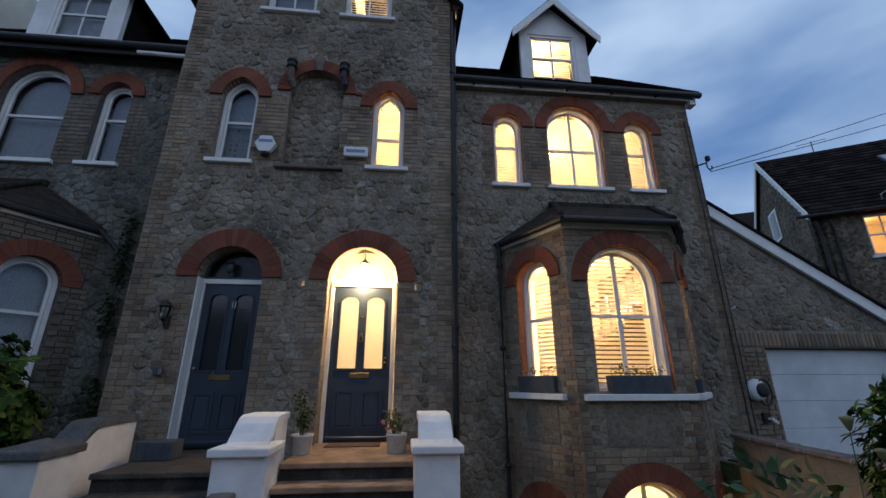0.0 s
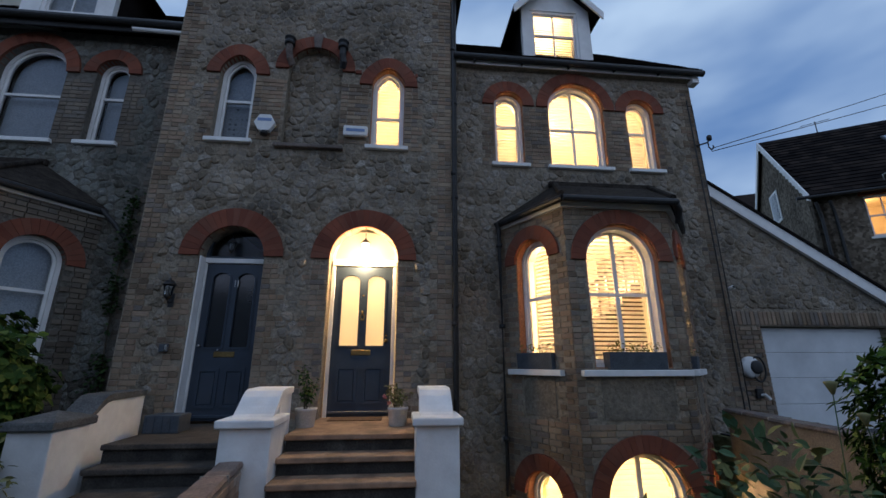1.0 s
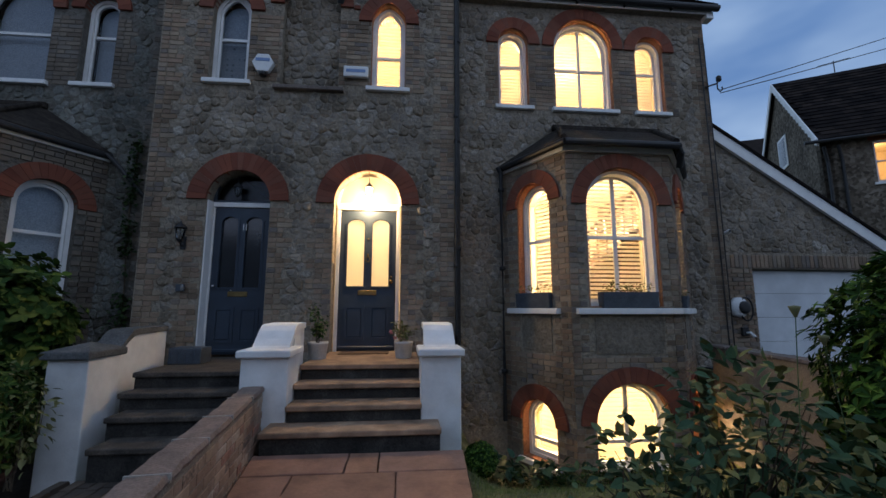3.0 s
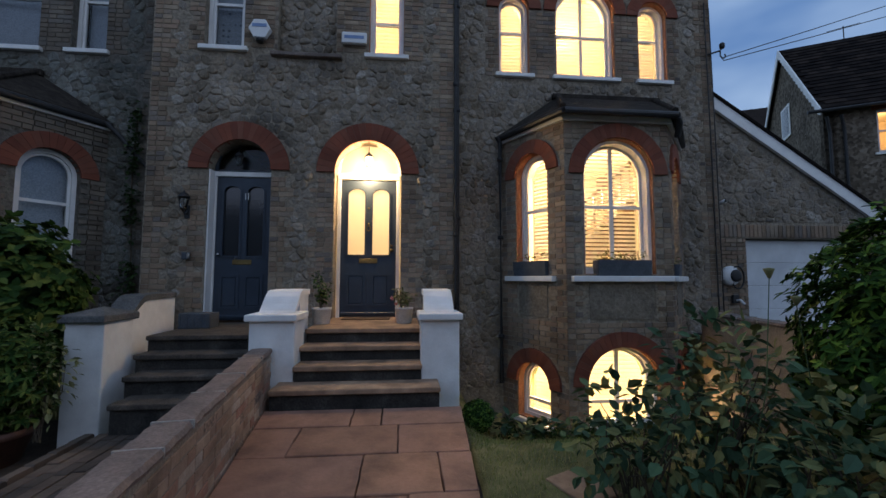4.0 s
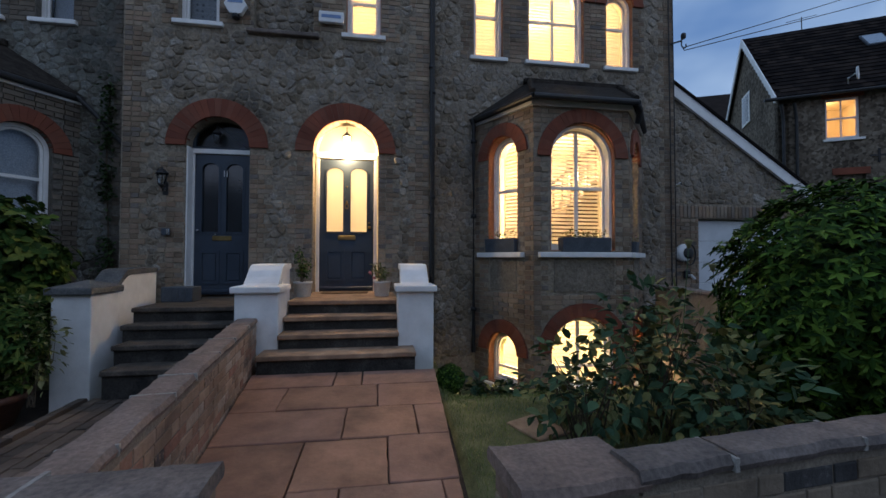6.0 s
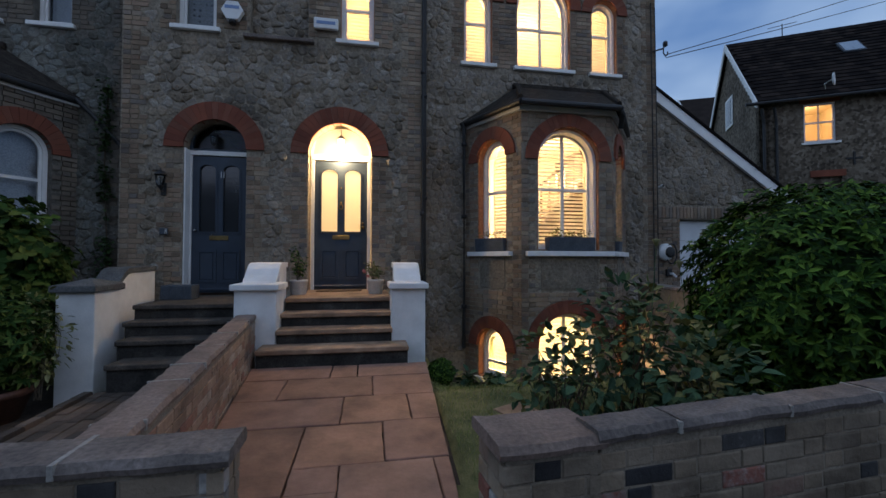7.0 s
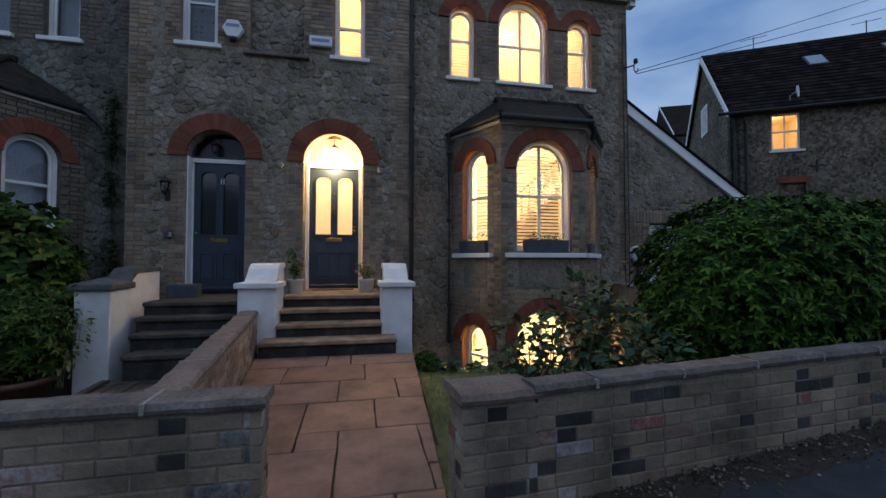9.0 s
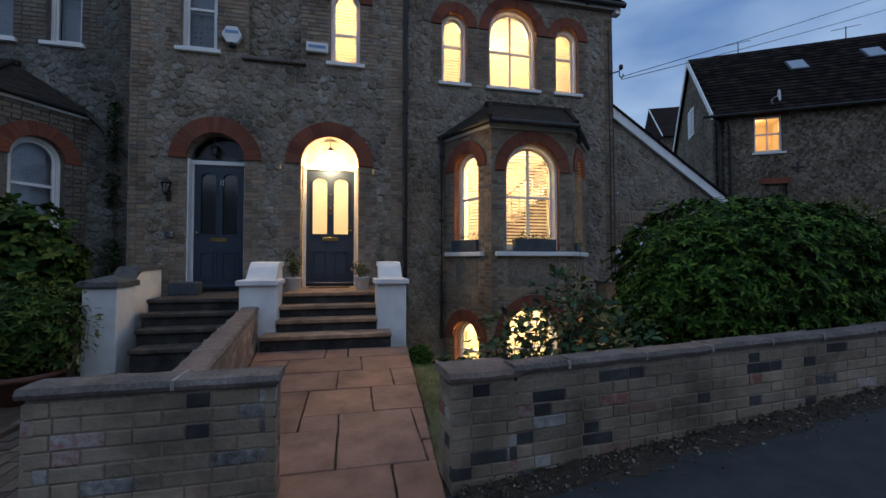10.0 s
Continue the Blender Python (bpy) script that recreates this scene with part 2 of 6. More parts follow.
m_petal = material("pink_petal", [(0.3, (0.60, 0.16, 0.16)), (0.7, (0.72, 0.30, 0.28))], 0.6, 8, 50, 0.0)


def glass_material(name, tint=(1, 1, 1), rough=0.02):
    m = bpy.data.materials.new(name)
    m.use_nodes = True
    n, l = m.node_tree.nodes, m.node_tree.links
    n.clear()
    out, mix, tr, gl = (n.new(k) for k in ("ShaderNodeOutputMaterial", "ShaderNodeMixShader", "ShaderNodeBsdfTransparent", "ShaderNodeBsdfGlossy"))
    fr = n.new("ShaderNodeFresnel")
    fr.inputs["IOR"].default_value = 1.5
    tr.inputs["Color"].default_value = (*tint, 1)
    gl.inputs["Roughness"].default_value = rough
    l.new(fr.outputs[0], mix.inputs[0])
    l.new(tr.outputs[0], mix.inputs[1])
    l.new(gl.outputs[0], mix.inputs[2])
    l.new(mix.outputs[0], out.inputs["Surface"])
    return m


m_glass = glass_material("window_glass", (0.96, 0.97, 0.96))
m_dark_glass = glass_material("dark_window_glass", (0.78, 0.82, 0.86))
m_door_glass = material("dark_door_glass", [(0.3, (0.012, 0.016, 0.022)), (0.7, (0.02, 0.026, 0.034))], 0.12, 3.0, 20, 0.05, spec=0.9, blotch=0.2)


def frosted_material(name, through=(0.92, 0.88, 0.77), face=(0.75, 0.72, 0.64), solid=0.15):
    m = bpy.data.materials.new(name)
    m.use_nodes = True
    n, l = m.node_tree.nodes, m.node_tree.links
    n.clear()
    out, mix, tr, di = (n.new(k) for k in ("ShaderNodeOutputMaterial", "ShaderNodeMixShader", "ShaderNodeBsdfTranslucent", "ShaderNodeBsdfDiffuse"))
    tr.inputs["Color"].default_value = (*through, 1)
    di.inputs["Color"].default_value = (*face, 1)
    mix.inputs[0].default_value = solid
    l.new(tr.outputs[0], mix.inputs[1])
    l.new(di.outputs[0], mix.inputs[2])
    l.new(mix.outputs[0], out.inputs["Surface"])
    return m


m_sky_glass = material("rooflight_glass", [(0.3, (0.35, 0.37, 0.40)), (0.7, (0.42, 0.44, 0.47))], 0.15, 6, 50, 0.0, metal=1.0)
m_garden_mortar = material("garden_wall_mortar", [(0.3, (0.21, 0.17, 0.13)), (0.7, (0.31, 0.255, 0.195))], 0.95, 6.0, 70, 0.6)
m_pale_mortar = material("pale_mortar", [(0.3, (0.30, 0.275, 0.245)), (0.7, (0.40, 0.37, 0.33))], 0.9, 8, 60, 0.4)
m_litter = material("leaf_litter", [(0.0, (0.05, 0.035, 0.02)), (0.6, (0.12, 0.08, 0.045)), (1.0, (0.28, 0.25, 0.20))], 0.9, 6, 60, 0.0, random="island")
m_frost = frosted_material("frosted_glass")
m_slat = frosted_material("blind_slat", (0.84, 0.79, 0.66), (0.84, 0.81, 0.74), 0.55)
m_lace = material("lace_curtain", [(0.3, (0.10, 0.115, 0.14)), (0.42, (0.34, 0.36, 0.39))], 0.9, 9.0, 60, 0.1)
lace_n = m_lace.node_tree.nodes
lace_v, lace_r = lace_n.new("ShaderNodeTexVoronoi"), [k for k in lace_n if k.type == "VALTORGB"][0]
lace_v.inputs["Scale"].default_value, lace_v.inputs["Randomness"].default_value = 11.0, 0.25
m_lace.node_tree.links.new(lace_n["Geometry"].outputs["Position"], lace_v.inputs["Vector"])
m_lace.node_tree.links.new(lace_v.outputs["Distance"], lace_r.inputs["Fac"])


def glow_material(name, colour, strength):
    m = bpy.data.materials.new(name)
    m.use_nodes = True
    b = m.node_tree.nodes["Principled BSDF"]
    b.inputs["Emission Color"].default_value = (*colour, 1)
    b.inputs["Emission Strength"].default_value = strength
    return m


m_bulb = glow_material("lamp_glass", (1.0, 0.72, 0.38), 12.0)


# ---- mesh helpers ----
def mesh_of(bm, name):
    me = bpy.data.meshes.new(name)
    bmesh.ops.recalc_face_normals(bm, faces=bm.faces)
    bm.to_mesh(me)
    bm.free()
    return me


def part(name, bm, material=None, parent=None, label="", m=None):
    """One mesh object from a bmesh (or a mesh), under a thing or part."""
    me = bm if isinstance(bm, bpy.types.Mesh) else mesh_of(bm, name)
    if material and not me.materials:
        me.materials.append(material)
    ob = new(name, me)
    if parent:
        ob.parent = parent
    if m is not None:
        ob.matrix_basis = m
    if label:
        tagged(ob, label)
    return ob


def thing(name, label, category, m=None, group="", kind=""):
    ob = new(name)
    if m is not None:
        ob.matrix_basis = m
    return tagged(ob, label, category, group, kind)


def box(bm, x0, x1, y0, y1, z0, z1, bevel=0.0):
    v = [bm.verts.new(p) for p in ((x0, y0, z0), (x1, y0, z0), (x1, y1, z0), (x0, y1, z0), (x0, y0, z1), (x1, y0, z1), (x1, y1, z1), (x0, y1, z1))]
    f = [bm.faces.new([v[i] for i in q]) for q in ((0, 3, 2, 1), (4, 5, 6, 7), (0, 1, 5, 4), (1, 2, 6, 5), (2, 3, 7, 6), (3, 0, 4, 7))]
    if bevel:
        es = list({e for q in f for e in q.edges})
        bmesh.ops.bevel(bm, geom=es, offset=bevel, segments=1 if bevel < 0.012 else 2, affect="EDGES", profile=0.5)
    return bm


def boxes(*rows, bevel=0.0):
    bm = bmesh.new()
    for r in rows:
        box(bm, *r, bevel=bevel)
    return bm


def prism(pts, a, b, axis="y", bevel=0.0):
    """A polygon in (u, v) pulled from a to b along the axis: y -> (u, t, v), x -> (t, u, v), z -> (u, v, t)."""
    bm = bmesh.new()
    put = {"y": lambda u, v, t: (u, t, v), "x": lambda u, v, t: (t, u, v), "z": lambda u, v, t: (u, v, t)}[axis]
    lo, hi = [bm.verts.new(put(u, v, a)) for u, v in pts], [bm.verts.new(put(u, v, b)) for u, v in pts]
    bm.faces.new(lo), bm.faces.new(hi[::-1])
    for i in range(len(pts)):
        j = (i + 1) % len(pts)
        bm.faces.new((lo[i], hi[i], hi[j], lo[j]))
    if bevel:
        bmesh.ops.bevel(bm, geom=bm.edges[:], offset=bevel, segments=2, affect="EDGES", profile=0.5)
    return bm


def tube(points, radius, sides=10, taper=1.0):
    """A round pipe along points."""
    bm = bmesh.new()
    rings = []
    pts = [Vector(p) for p in points]
    for i, p in enumerate(pts):
        d = (pts[min(i + 1, len(pts) - 1)] - pts[max(i - 1, 0)]).normalized()
        a = d.orthogonal().normalized() if abs(d.z) < 0.95 else (Vector((1, 0, 0)) - d * d.x).normalized()
        b = d.cross(a)
        r = radius * (1 + (taper - 1) * i / max(1, len(pts) - 1))
        rings.append([bm.verts.new(p + r * (math.cos(t) * a + math.sin(t) * b)) for t in (2 * math.pi * k / sides for k in range(sides))])
    for r0, r1 in zip(rings, rings[1:]):
        best = min(range(sides), key=lambda s: (r0[0].co - r1[s].co).length)
        for k in range(sides):
            bm.faces.new((r0[k], r0[(k + 1) % sides], r1[(k + 1 + best) % sides], r1[(k + best) % sides]))
    bm.faces.new(rings[0][::-1]), bm.faces.new(rings[-1])
    return bm


def lathe(profile, sides=24):
    """A turned body from (radius, height) pairs."""
    bm = bmesh.new()
    rings = [[bm.verts.new((r * math.cos(t), r * math.sin(t), z)) for t in (2 * math.pi * k / sides for k in range(sides))] for r, z in profile]
    for r0, r1 in zip(rings, rings[1:]):
        for k in range(sides):
            bm.faces.new((r0[k], r0[(k + 1) % sides], r1[(k + 1) % sides], r1[k]))
    bm.faces.new(rings[0][::-1]), bm.faces.new(rings[-1])
    for f in bm.faces:
        f.smooth = len(f.verts) == 4
    return bm


def plane_frame(x, y, ux, uy):
    """A wall's frame: u along it, v up, n out of it (to the right-hand side's front)."""
    L = math.hypot(ux, uy)
    u = Vector((ux / L, uy / L, 0))
    v = Vector((0, 0, 1))
    n = u.cross(v)
    m = Matrix((u, v, n)).transposed().to_4x4()
    m.translation = (x, y, 0)
    return m


def arch_loop(c, half, bottom, spring, rise=1.0, point=0.0, steps=14):
    """The outline of an arched opening: rise 1 is a half circle, point lifts its crown."""
    pts = [(c - half, bottom), (c + half, bottom)]
    for k in range(steps + 1):
        a = math.pi * k / steps
        pts.append((c + half * math.cos(a), spring + half * rise * math.sin(a) + point * math.sin(a) ** 6))
    return pts


def wall_mesh(outline, holes, thick):
    """A wall in u, v with openings cut through, its face at n = 0 and its back at n = -thick."""
    bm = bmesh.new()
    edges = []
    for loop in (outline, *holes):
        vs = [bm.verts.new((u, v, 0)) for u, v in loop]
        edges += [bm.edges.new((vs[i], vs[(i + 1) % len(vs)])) for i in range(len(vs))]
    bmesh.ops.triangle_fill(bm, use_beauty=True, use_dissolve=False, edges=edges)
    ex = bmesh.ops.extrude_face_region(bm, geom=bm.faces[:])
    bmesh.ops.translate(bm, verts=[e for e in ex["geom"] if isinstance(e, bmesh.types.BMVert)], vec=(0, 0, -thick))
    return bm


def inside(loop, u, v):
    hit = False
    for i in range(len(loop)):
        (x0, y0), (x1, y1) = loop[i - 1], loop[i]
        if (y0 > v) != (y1 > v) and u < (x1 - x0) * (v - y0) / (y1 - y0) + x0:
            hit = not hit
    return hit

# ---- masonry ----
rng = random.Random(7)


def joined(name, verts, faces, material, parent, label="", m=None, kind="", smooth=False):
    me = bpy.data.meshes.new(name)
    me.from_pydata(verts, [], faces)
    me.materials.append(material)
    if smooth:
        me.polygons.foreach_set("use_smooth", [True] * len(me.polygons))
    ob = part(name, me, None, parent, label, m)
    if kind:
        tagged(ob, kind=kind)
    return ob


def clip(poly, px, py, nx, ny):
    out = []
    for i in range(len(poly)):
        a, b = poly[i - 1], poly[i]
        da, db = (a[0] - px) * nx + (a[1] - py) * ny, (b[0] - px) * nx + (b[1] - py) * ny
        if (da < 0) != (db < 0):
            t = da / (da - db)
            out.append((a[0] + t * (b[0] - a[0]), a[1] + t * (b[1] - a[1])))
        if db < 0:
            out.append(b)
    return out


def ragstone(u0, u1, v0, v1, blocked, keep=None, du=0.18, dv=0.14, lift=0.015, n0=0.0, rings=()):
    """Irregular rubble: cells of a jittered grid, each a raised stone with a joint round it."""
    cols, rows = max(1, round((u1 - u0) / du)), max(1, round((v1 - v0) / dv))
    seeds = {}
    for i in range(-1, cols + 1):
        for j in range(-1, rows + 1):
            seeds[i, j] = (u0 + (i + 0.5 + 0.5 * (j % 2) + rng.uniform(-0.4, 0.4)) * du, v0 + (j + 0.5 + rng.uniform(-0.42, 0.42)) * dv)
    verts, faces = [], []
    for (i, j), (su, sv) in seeds.items():
        poly = [(su - 0.3, sv - 0.3), (su + 0.3, sv - 0.3), (su + 0.3, sv + 0.3), (su - 0.3, sv + 0.3)]
        for di in (-2, -1, 0, 1, 2):
            for dj in (-2, -1, 0, 1, 2):
                q = seeds.get((i + di, j + dj))
                if q and (di or dj) and poly:
                    poly = clip(poly, (su + q[0]) / 2, (sv + q[1]) / 2, q[0] - su, q[1] - sv)
        for args in ((u0, 0, -1, 0), (u1, 0, 1, 0), (0, v0, 0, -1), (0, v1, 0, 1)):
            if poly:
                poly = clip(poly, *args)
        if len(poly) < 3:
            continue
        cu, cv = sum(p[0] for p in poly) / len(poly), sum(p[1] for p in poly) / len(poly)
        if any(inside(b, *p) for b in blocked for p in poly + [(cu, cv)]) or (keep and not inside(keep, cu, cv)):
            continue
        if any(inside(b, cu, cv) for b in rings):
            continue
        # knock the corners off, so that each stone is a rounded lump
        poly = [(a[0] * (1 - w) + b[0] * w, a[1] * (1 - w) + b[1] * w) for a, b in zip(poly, poly[1:] + poly[:1]) for w in (0.27, 0.73)]
        h = lift * rng.choice((0.45, 0.7, 1.0, 1.5)) * rng.uniform(0.8, 1.2)
        tu, tv = rng.uniform(-0.1, 0.1), rng.uniform(-0.1, 0.1)
        base, k = len(verts), len(poly)
        for s, z in ((1.0, 0.0), (0.92, h * 0.5), (0.76, h * 0.85), (0.42, h)):
            for p in poly:
                w = s * rng.uniform(0.93, 1.0)
                verts.append((cu + (p[0] - cu) * w, cv + (p[1] - cv) * w, n0 + (z + ((p[0] - cu) * tu + (p[1] - cv) * tv if z else 0))))
        for r in (0, 1, 2):
            for q in range(k):
                a, b = base + r * k + q, base + r * k + (q + 1) % k
                faces.append((a, b, b + k, a + k))
        faces.append(tuple(range(base + 3 * k, base + 4 * k)))
    return verts, faces


def brick_rows(u0, u1, v0, v1, blocked=(), ragged=(0.0, 0.0), pitch=0.075):
    """Courses of stretchers and headers between u0 and u1: (u, v, width, height) a brick; ragged steps the ends in and out."""
    out = []
    for j in range(int((v1 - v0) / pitch + 0.01)):
        v = v0 + j * pitch
        a = u0 - (ragged[0] if j % 4 < 2 else 0)
        b = u1 + (ragged[1] if j % 4 < 2 else 0)
        u, k = a - (0.1 if j % 2 else 0.0), j
        while u < b - 0.02:
            w = 0.215 if k % 2 else 0.1025
            lo, hi = max(u, a), min(u + w, b)
            if hi - lo > 0.035 and not any(inside(l, (lo + hi) / 2, v + 0.035) or inside(l, lo + 0.01, v + 0.035) or inside(l, hi - 0.01, v + 0.035) for l in blocked):
                out.append(((lo + hi) / 2, v + 0.033, hi - lo, 0.0665))
            u += w + 0.009
            k += 1
    return out


def bricks_joined(rows, n0, depth):
    verts, faces = [], []
    for u, v, w, h in rows:
        b, d, c = len(verts), n0 + depth + rng.uniform(-0.002, 0.002), 0.003
        for x, y, z in ((-w / 2, -h / 2, n0 - 0.02), (w / 2, -h / 2, n0 - 0.02), (w / 2, h / 2, n0 - 0.02), (-w / 2, h / 2, n0 - 0.02), (-w / 2 + c, -h / 2 + c, d), (w / 2 - c, -h / 2 + c, d), (w / 2 - c, h / 2 - c, d), (-w / 2 + c, h / 2 - c, d)):
            verts.append((u + x, v + y, z))
        faces += [(b + 4, b + 5, b + 6, b + 7), (b, b + 1, b + 5, b + 4), (b + 1, b + 2, b + 6, b + 5), (b + 2, b + 3, b + 7, b + 6), (b + 3, b, b + 4, b + 7)]
    return verts, faces


def bevel_brick_mesh(name, mat):
    """A unit brick whose chamfer stays small at brick proportions."""
    cu, cv = 0.025, 0.07
    v = [(-0.5, -0.5, -1), (0.5, -0.5, -1), (0.5, 0.5, -1), (-0.5, 0.5, -1), (-0.5, -0.5, -0.06), (0.5, -0.5, -0.06), (0.5, 0.5, -0.06), (-0.5, 0.5, -0.06),
         (-0.5 + cu, -0.5 + cv, 0), (0.5 - cu, -0.5 + cv, 0), (0.5 - cu, 0.5 - cv, 0), (-0.5 + cu, 0.5 - cv, 0)]
    f = [(8, 9, 10, 11)] + [(a, (a + 1) % 4, 4 + (a + 1) % 4, 4 + a) for a in range(4)] + [(4 + a, 4 + (a + 1) % 4, 8 + (a + 1) % 4, 8 + a) for a in range(4)]
    me = bpy.data.meshes.new(name)
    me.from_pydata(v, [], f)
    me.materials.append(mat)
    return me


unit_stock, unit_garden, unit_warm = bevel_brick_mesh("brick", m_stock), bevel_brick_mesh("brick", m_garden), bevel_brick_mesh("brick", m_warm_brick)


def arch_ring(c, spring, r_in, r_out, parent, mat, n0=0.0, depth=0.042, point=0.0, legs=0.0):
    """Voussoirs round an arch, each a brick of its own; legs carries red bricks down the jambs."""
    count = max(9, round(math.pi * (r_in + 0.08) / 0.078))
    half = math.pi / count / 2 * 0.988
    for k in range(count):
        a = math.pi * (k + 0.5) / count
        bm = bmesh.new()
        vs = []
        for n, g in ((n0 - 0.10, 1.0), (n0 + depth + rng.uniform(-0.002, 0.002), 0.975)):
            for r, t in ((r_in, a - half * g), (r_out, a - half * g), (r_out, a + half * g), (r_in, a + half * g)):
                vs.append(bm.verts.new((c + r * math.cos(t), spring + r * math.sin(t) + point * math.sin(t) ** 6, n)))
        for q in ((3, 2, 1, 0), (4, 5, 6, 7), (0, 1, 5, 4), (1, 2, 6, 5), (2, 3, 7, 6), (3, 0, 4, 7)):
            bm.faces.new([vs[i] for i in q])
        part("voussoir", bm, mat, parent)


def loop_ring(outer, inner, n0, n1):
    """A frame between two outlines with as many points each."""
    bm = bmesh.new()
    rows = [[bm.verts.new((u, v, n)) for u, v in loop] for loop, n in ((outer, n1), (inner, n1), (inner, n0), (outer, n0))]
    k = len(outer)
    for r in range(4):
        a, b = rows[r], rows[(r + 1) % 4]
        for i in range(k):
            j = (i + 1) % k
            bm.faces.new((a[i], a[j], b[j], b[i]))
    return bm


def loop_sheet(loop, n):
    me = bpy.data.meshes.new("sheet")
    me.from_pydata([(u, v, n) for u, v in loop], [], [tuple(range(len(loop)))])
    return me


def arch_width(loop_half, spring, rise, v):
    return loop_half if v <= spring else loop_half * math.sqrt(max(0.0, 1 - ((v - spring) / (loop_half * rise)) ** 2))


def sash_window(name, m, c, half, bottom, spring, label, rail=None, bars=1, rise=1.0, point=0.0, back=0.11, sill=(0.07, 0.07), sill_z=None, glass=None, flat=False, deep=0.09, bar=0.014, glow_reveal=True):
    """A timber sash window in an opening of the wall frame m; its parts are the frame, the rails, the bar, the panes and the sill."""
    win = tagged(new(name), label, "window", kind="structure")
    win.matrix_basis = m
    def outline(h, b):
        if flat:
            return [(c - h, b), (c + h, b), (c + h, spring - (half - h)), (c - h, spring - (half - h))]
        return arch_loop(c, h, b, spring, rise, point)
    f = 0.055
    part("frame", loop_ring(outline(half, bottom), outline(half - f, bottom + f), -back - deep, -back), m_white, win, "white painted timber frame")
    # lit windows only: a thin lining coloured orange for their glow
    if glass is None and not flat and glow_reveal:
        part("reveal", loop_ring(outline(half - 0.001, bottom + 0.001), outline(half - 0.012, bottom + 0.012), -back + 0.001, -0.004), m_reveal, win, "brick reveal tinted orange for the window glow")
    back += deep - 0.09
    h2 = half - f - 0.002
    s_out, s_in = outline(h2, bottom + f + 0.002), outline(h2 - 0.035, bottom + f + 0.055)
    sash = part("sash", loop_ring(s_out, s_in, -back - 0.07, -back - 0.03), m_white, win)
    rail = rail if rail is not None else bottom + 0.52 * (spring + (0 if flat else half * rise) - bottom)
    part("meeting_rail", boxes((c - h2 + 0.03, c + h2 - 0.03, rail - 0.022, rail + 0.022, -back - 0.075, -back - 0.022)), m_white, sash)
    for k in range(bars):
        bu = c - h2 + (k + 1) * 2 * h2 / (bars + 1)
        top = spring + (-(f + 0.03) if flat else arch_width(h2, 0, rise, abs(bu - c)) * rise + point - 0.03)
        part("glazing_bar", boxes((bu - bar, bu + bar, bottom + f + 0.05, rail - 0.024, -back - 0.066, -back - 0.034)), m_white, sash)
        part("glazing_bar", boxes((bu - bar, bu + bar, rail + 0.024, top, -back - 0.066, -back - 0.034)), m_white, sash)
    part("pane", loop_sheet(outline(h2 - 0.01, bottom + f + 0.02), -back - 0.05), glass or m_glass, sash).visible_shadow = False
    if sill:
        zz = bottom if sill_z is None else sill_z
        part("sill", boxes((c - half - sill[0], c + half + sill[0], zz - 0.07, zz, -back - 0.02, sill[1]), bevel=0.008), m_white, win, "white painted stone sill")
    return win


slat_mesh = mesh_of(prism([(-0.03, -0.011), (-0.005, 0.001), (0.03, 0.009), (0.03, 0.012), (-0.005, 0.004), (-0.03, -0.008)], -0.5, 0.5, "x"), "slat")
slat_mesh.materials.append(m_slat)


def blind(m, c, half, bottom, spring, label, back=0.26, pitch=0.062, tilt=12.0, top=None, rise=1.0, clear=None):
    """A slatted shutter behind a window: each slat a piece, fitted to the arch."""
    b = thing("slatted_shutter", label, "shutter", m, "slatted shutters")
    end = top if top is not None else spring + half * rise - 0.04
    v = bottom + 0.08
    while v < end:
        w = 2 * (arch_width(half, spring, rise, v + 0.02) - 0.075)
        if w > 0.1:
            ob = part("slat", slat_mesh, None, b)
            ob.matrix_basis = Matrix.Translation((c, v, -back)) @ Matrix.Rotation(radians(-90), 4, "X") @ Matrix.Rotation(radians(tilt), 4, "X") @ Matrix.Diagonal((w, 1, 1, 1))
        v += pitch
    for s in (-1, 1):
        part("stile", boxes((c + s * (half - 0.06) - 0.02, c + s * (half - 0.06) + 0.02, bottom + 0.04, min(end, spring + 0.05), -back - 0.03, -back - 0.005)), m_slat, b)
    return b


# ---- large structure: walls ----
MAIN, SIDE, LEFT = plane_frame(0, 6.06, 1, 0), plane_frame(0, 6.48, 1, 0), plane_frame(0, 6.48, 1, 0)
THICK = 0.3

o_door6, o_door = arch_loop(-2.36, 0.45, 0.62, 2.98), arch_loop(-0.474, 0.503, 0.66, 2.97)
o_w1, o_w2 = arch_loop(-2.66, 0.285, 4.86, 6.06, 1.0, 0.06), arch_loop(-0.215, 0.275, 4.86, 6.0, 1.0, 0.06)
o_niche = arch_loop(-1.435, 0.44, 4.80, 6.22, 1.0)
o_t1, o_t2 = [(-2.51, 7.95), (-1.62, 7.95), (-1.62, 9.2), (-2.51, 9.2)], [(-1.12, 7.95), (-0.26, 7.95), (-0.26, 9.2), (-1.12, 9.2)]
main_holes = [o_door6, o_door, o_w1, o_w2, o_niche, o_t1, o_t2]
main_line = [(-3.68, -0.6), (0.845, -0.6), (0.845, 8.35), (-1.42, 10.9), (-3.68, 8.35)]
wall_main = tagged(new("wall_main", mesh_of(wall_mesh(main_line, main_holes, THICK), "wall_main")), "ragstone gabled front with brick quoins and two arched doorways", "wall", kind="structure")
wall_main.data.materials.append(m_mortar)
wall_main.matrix_basis = MAIN

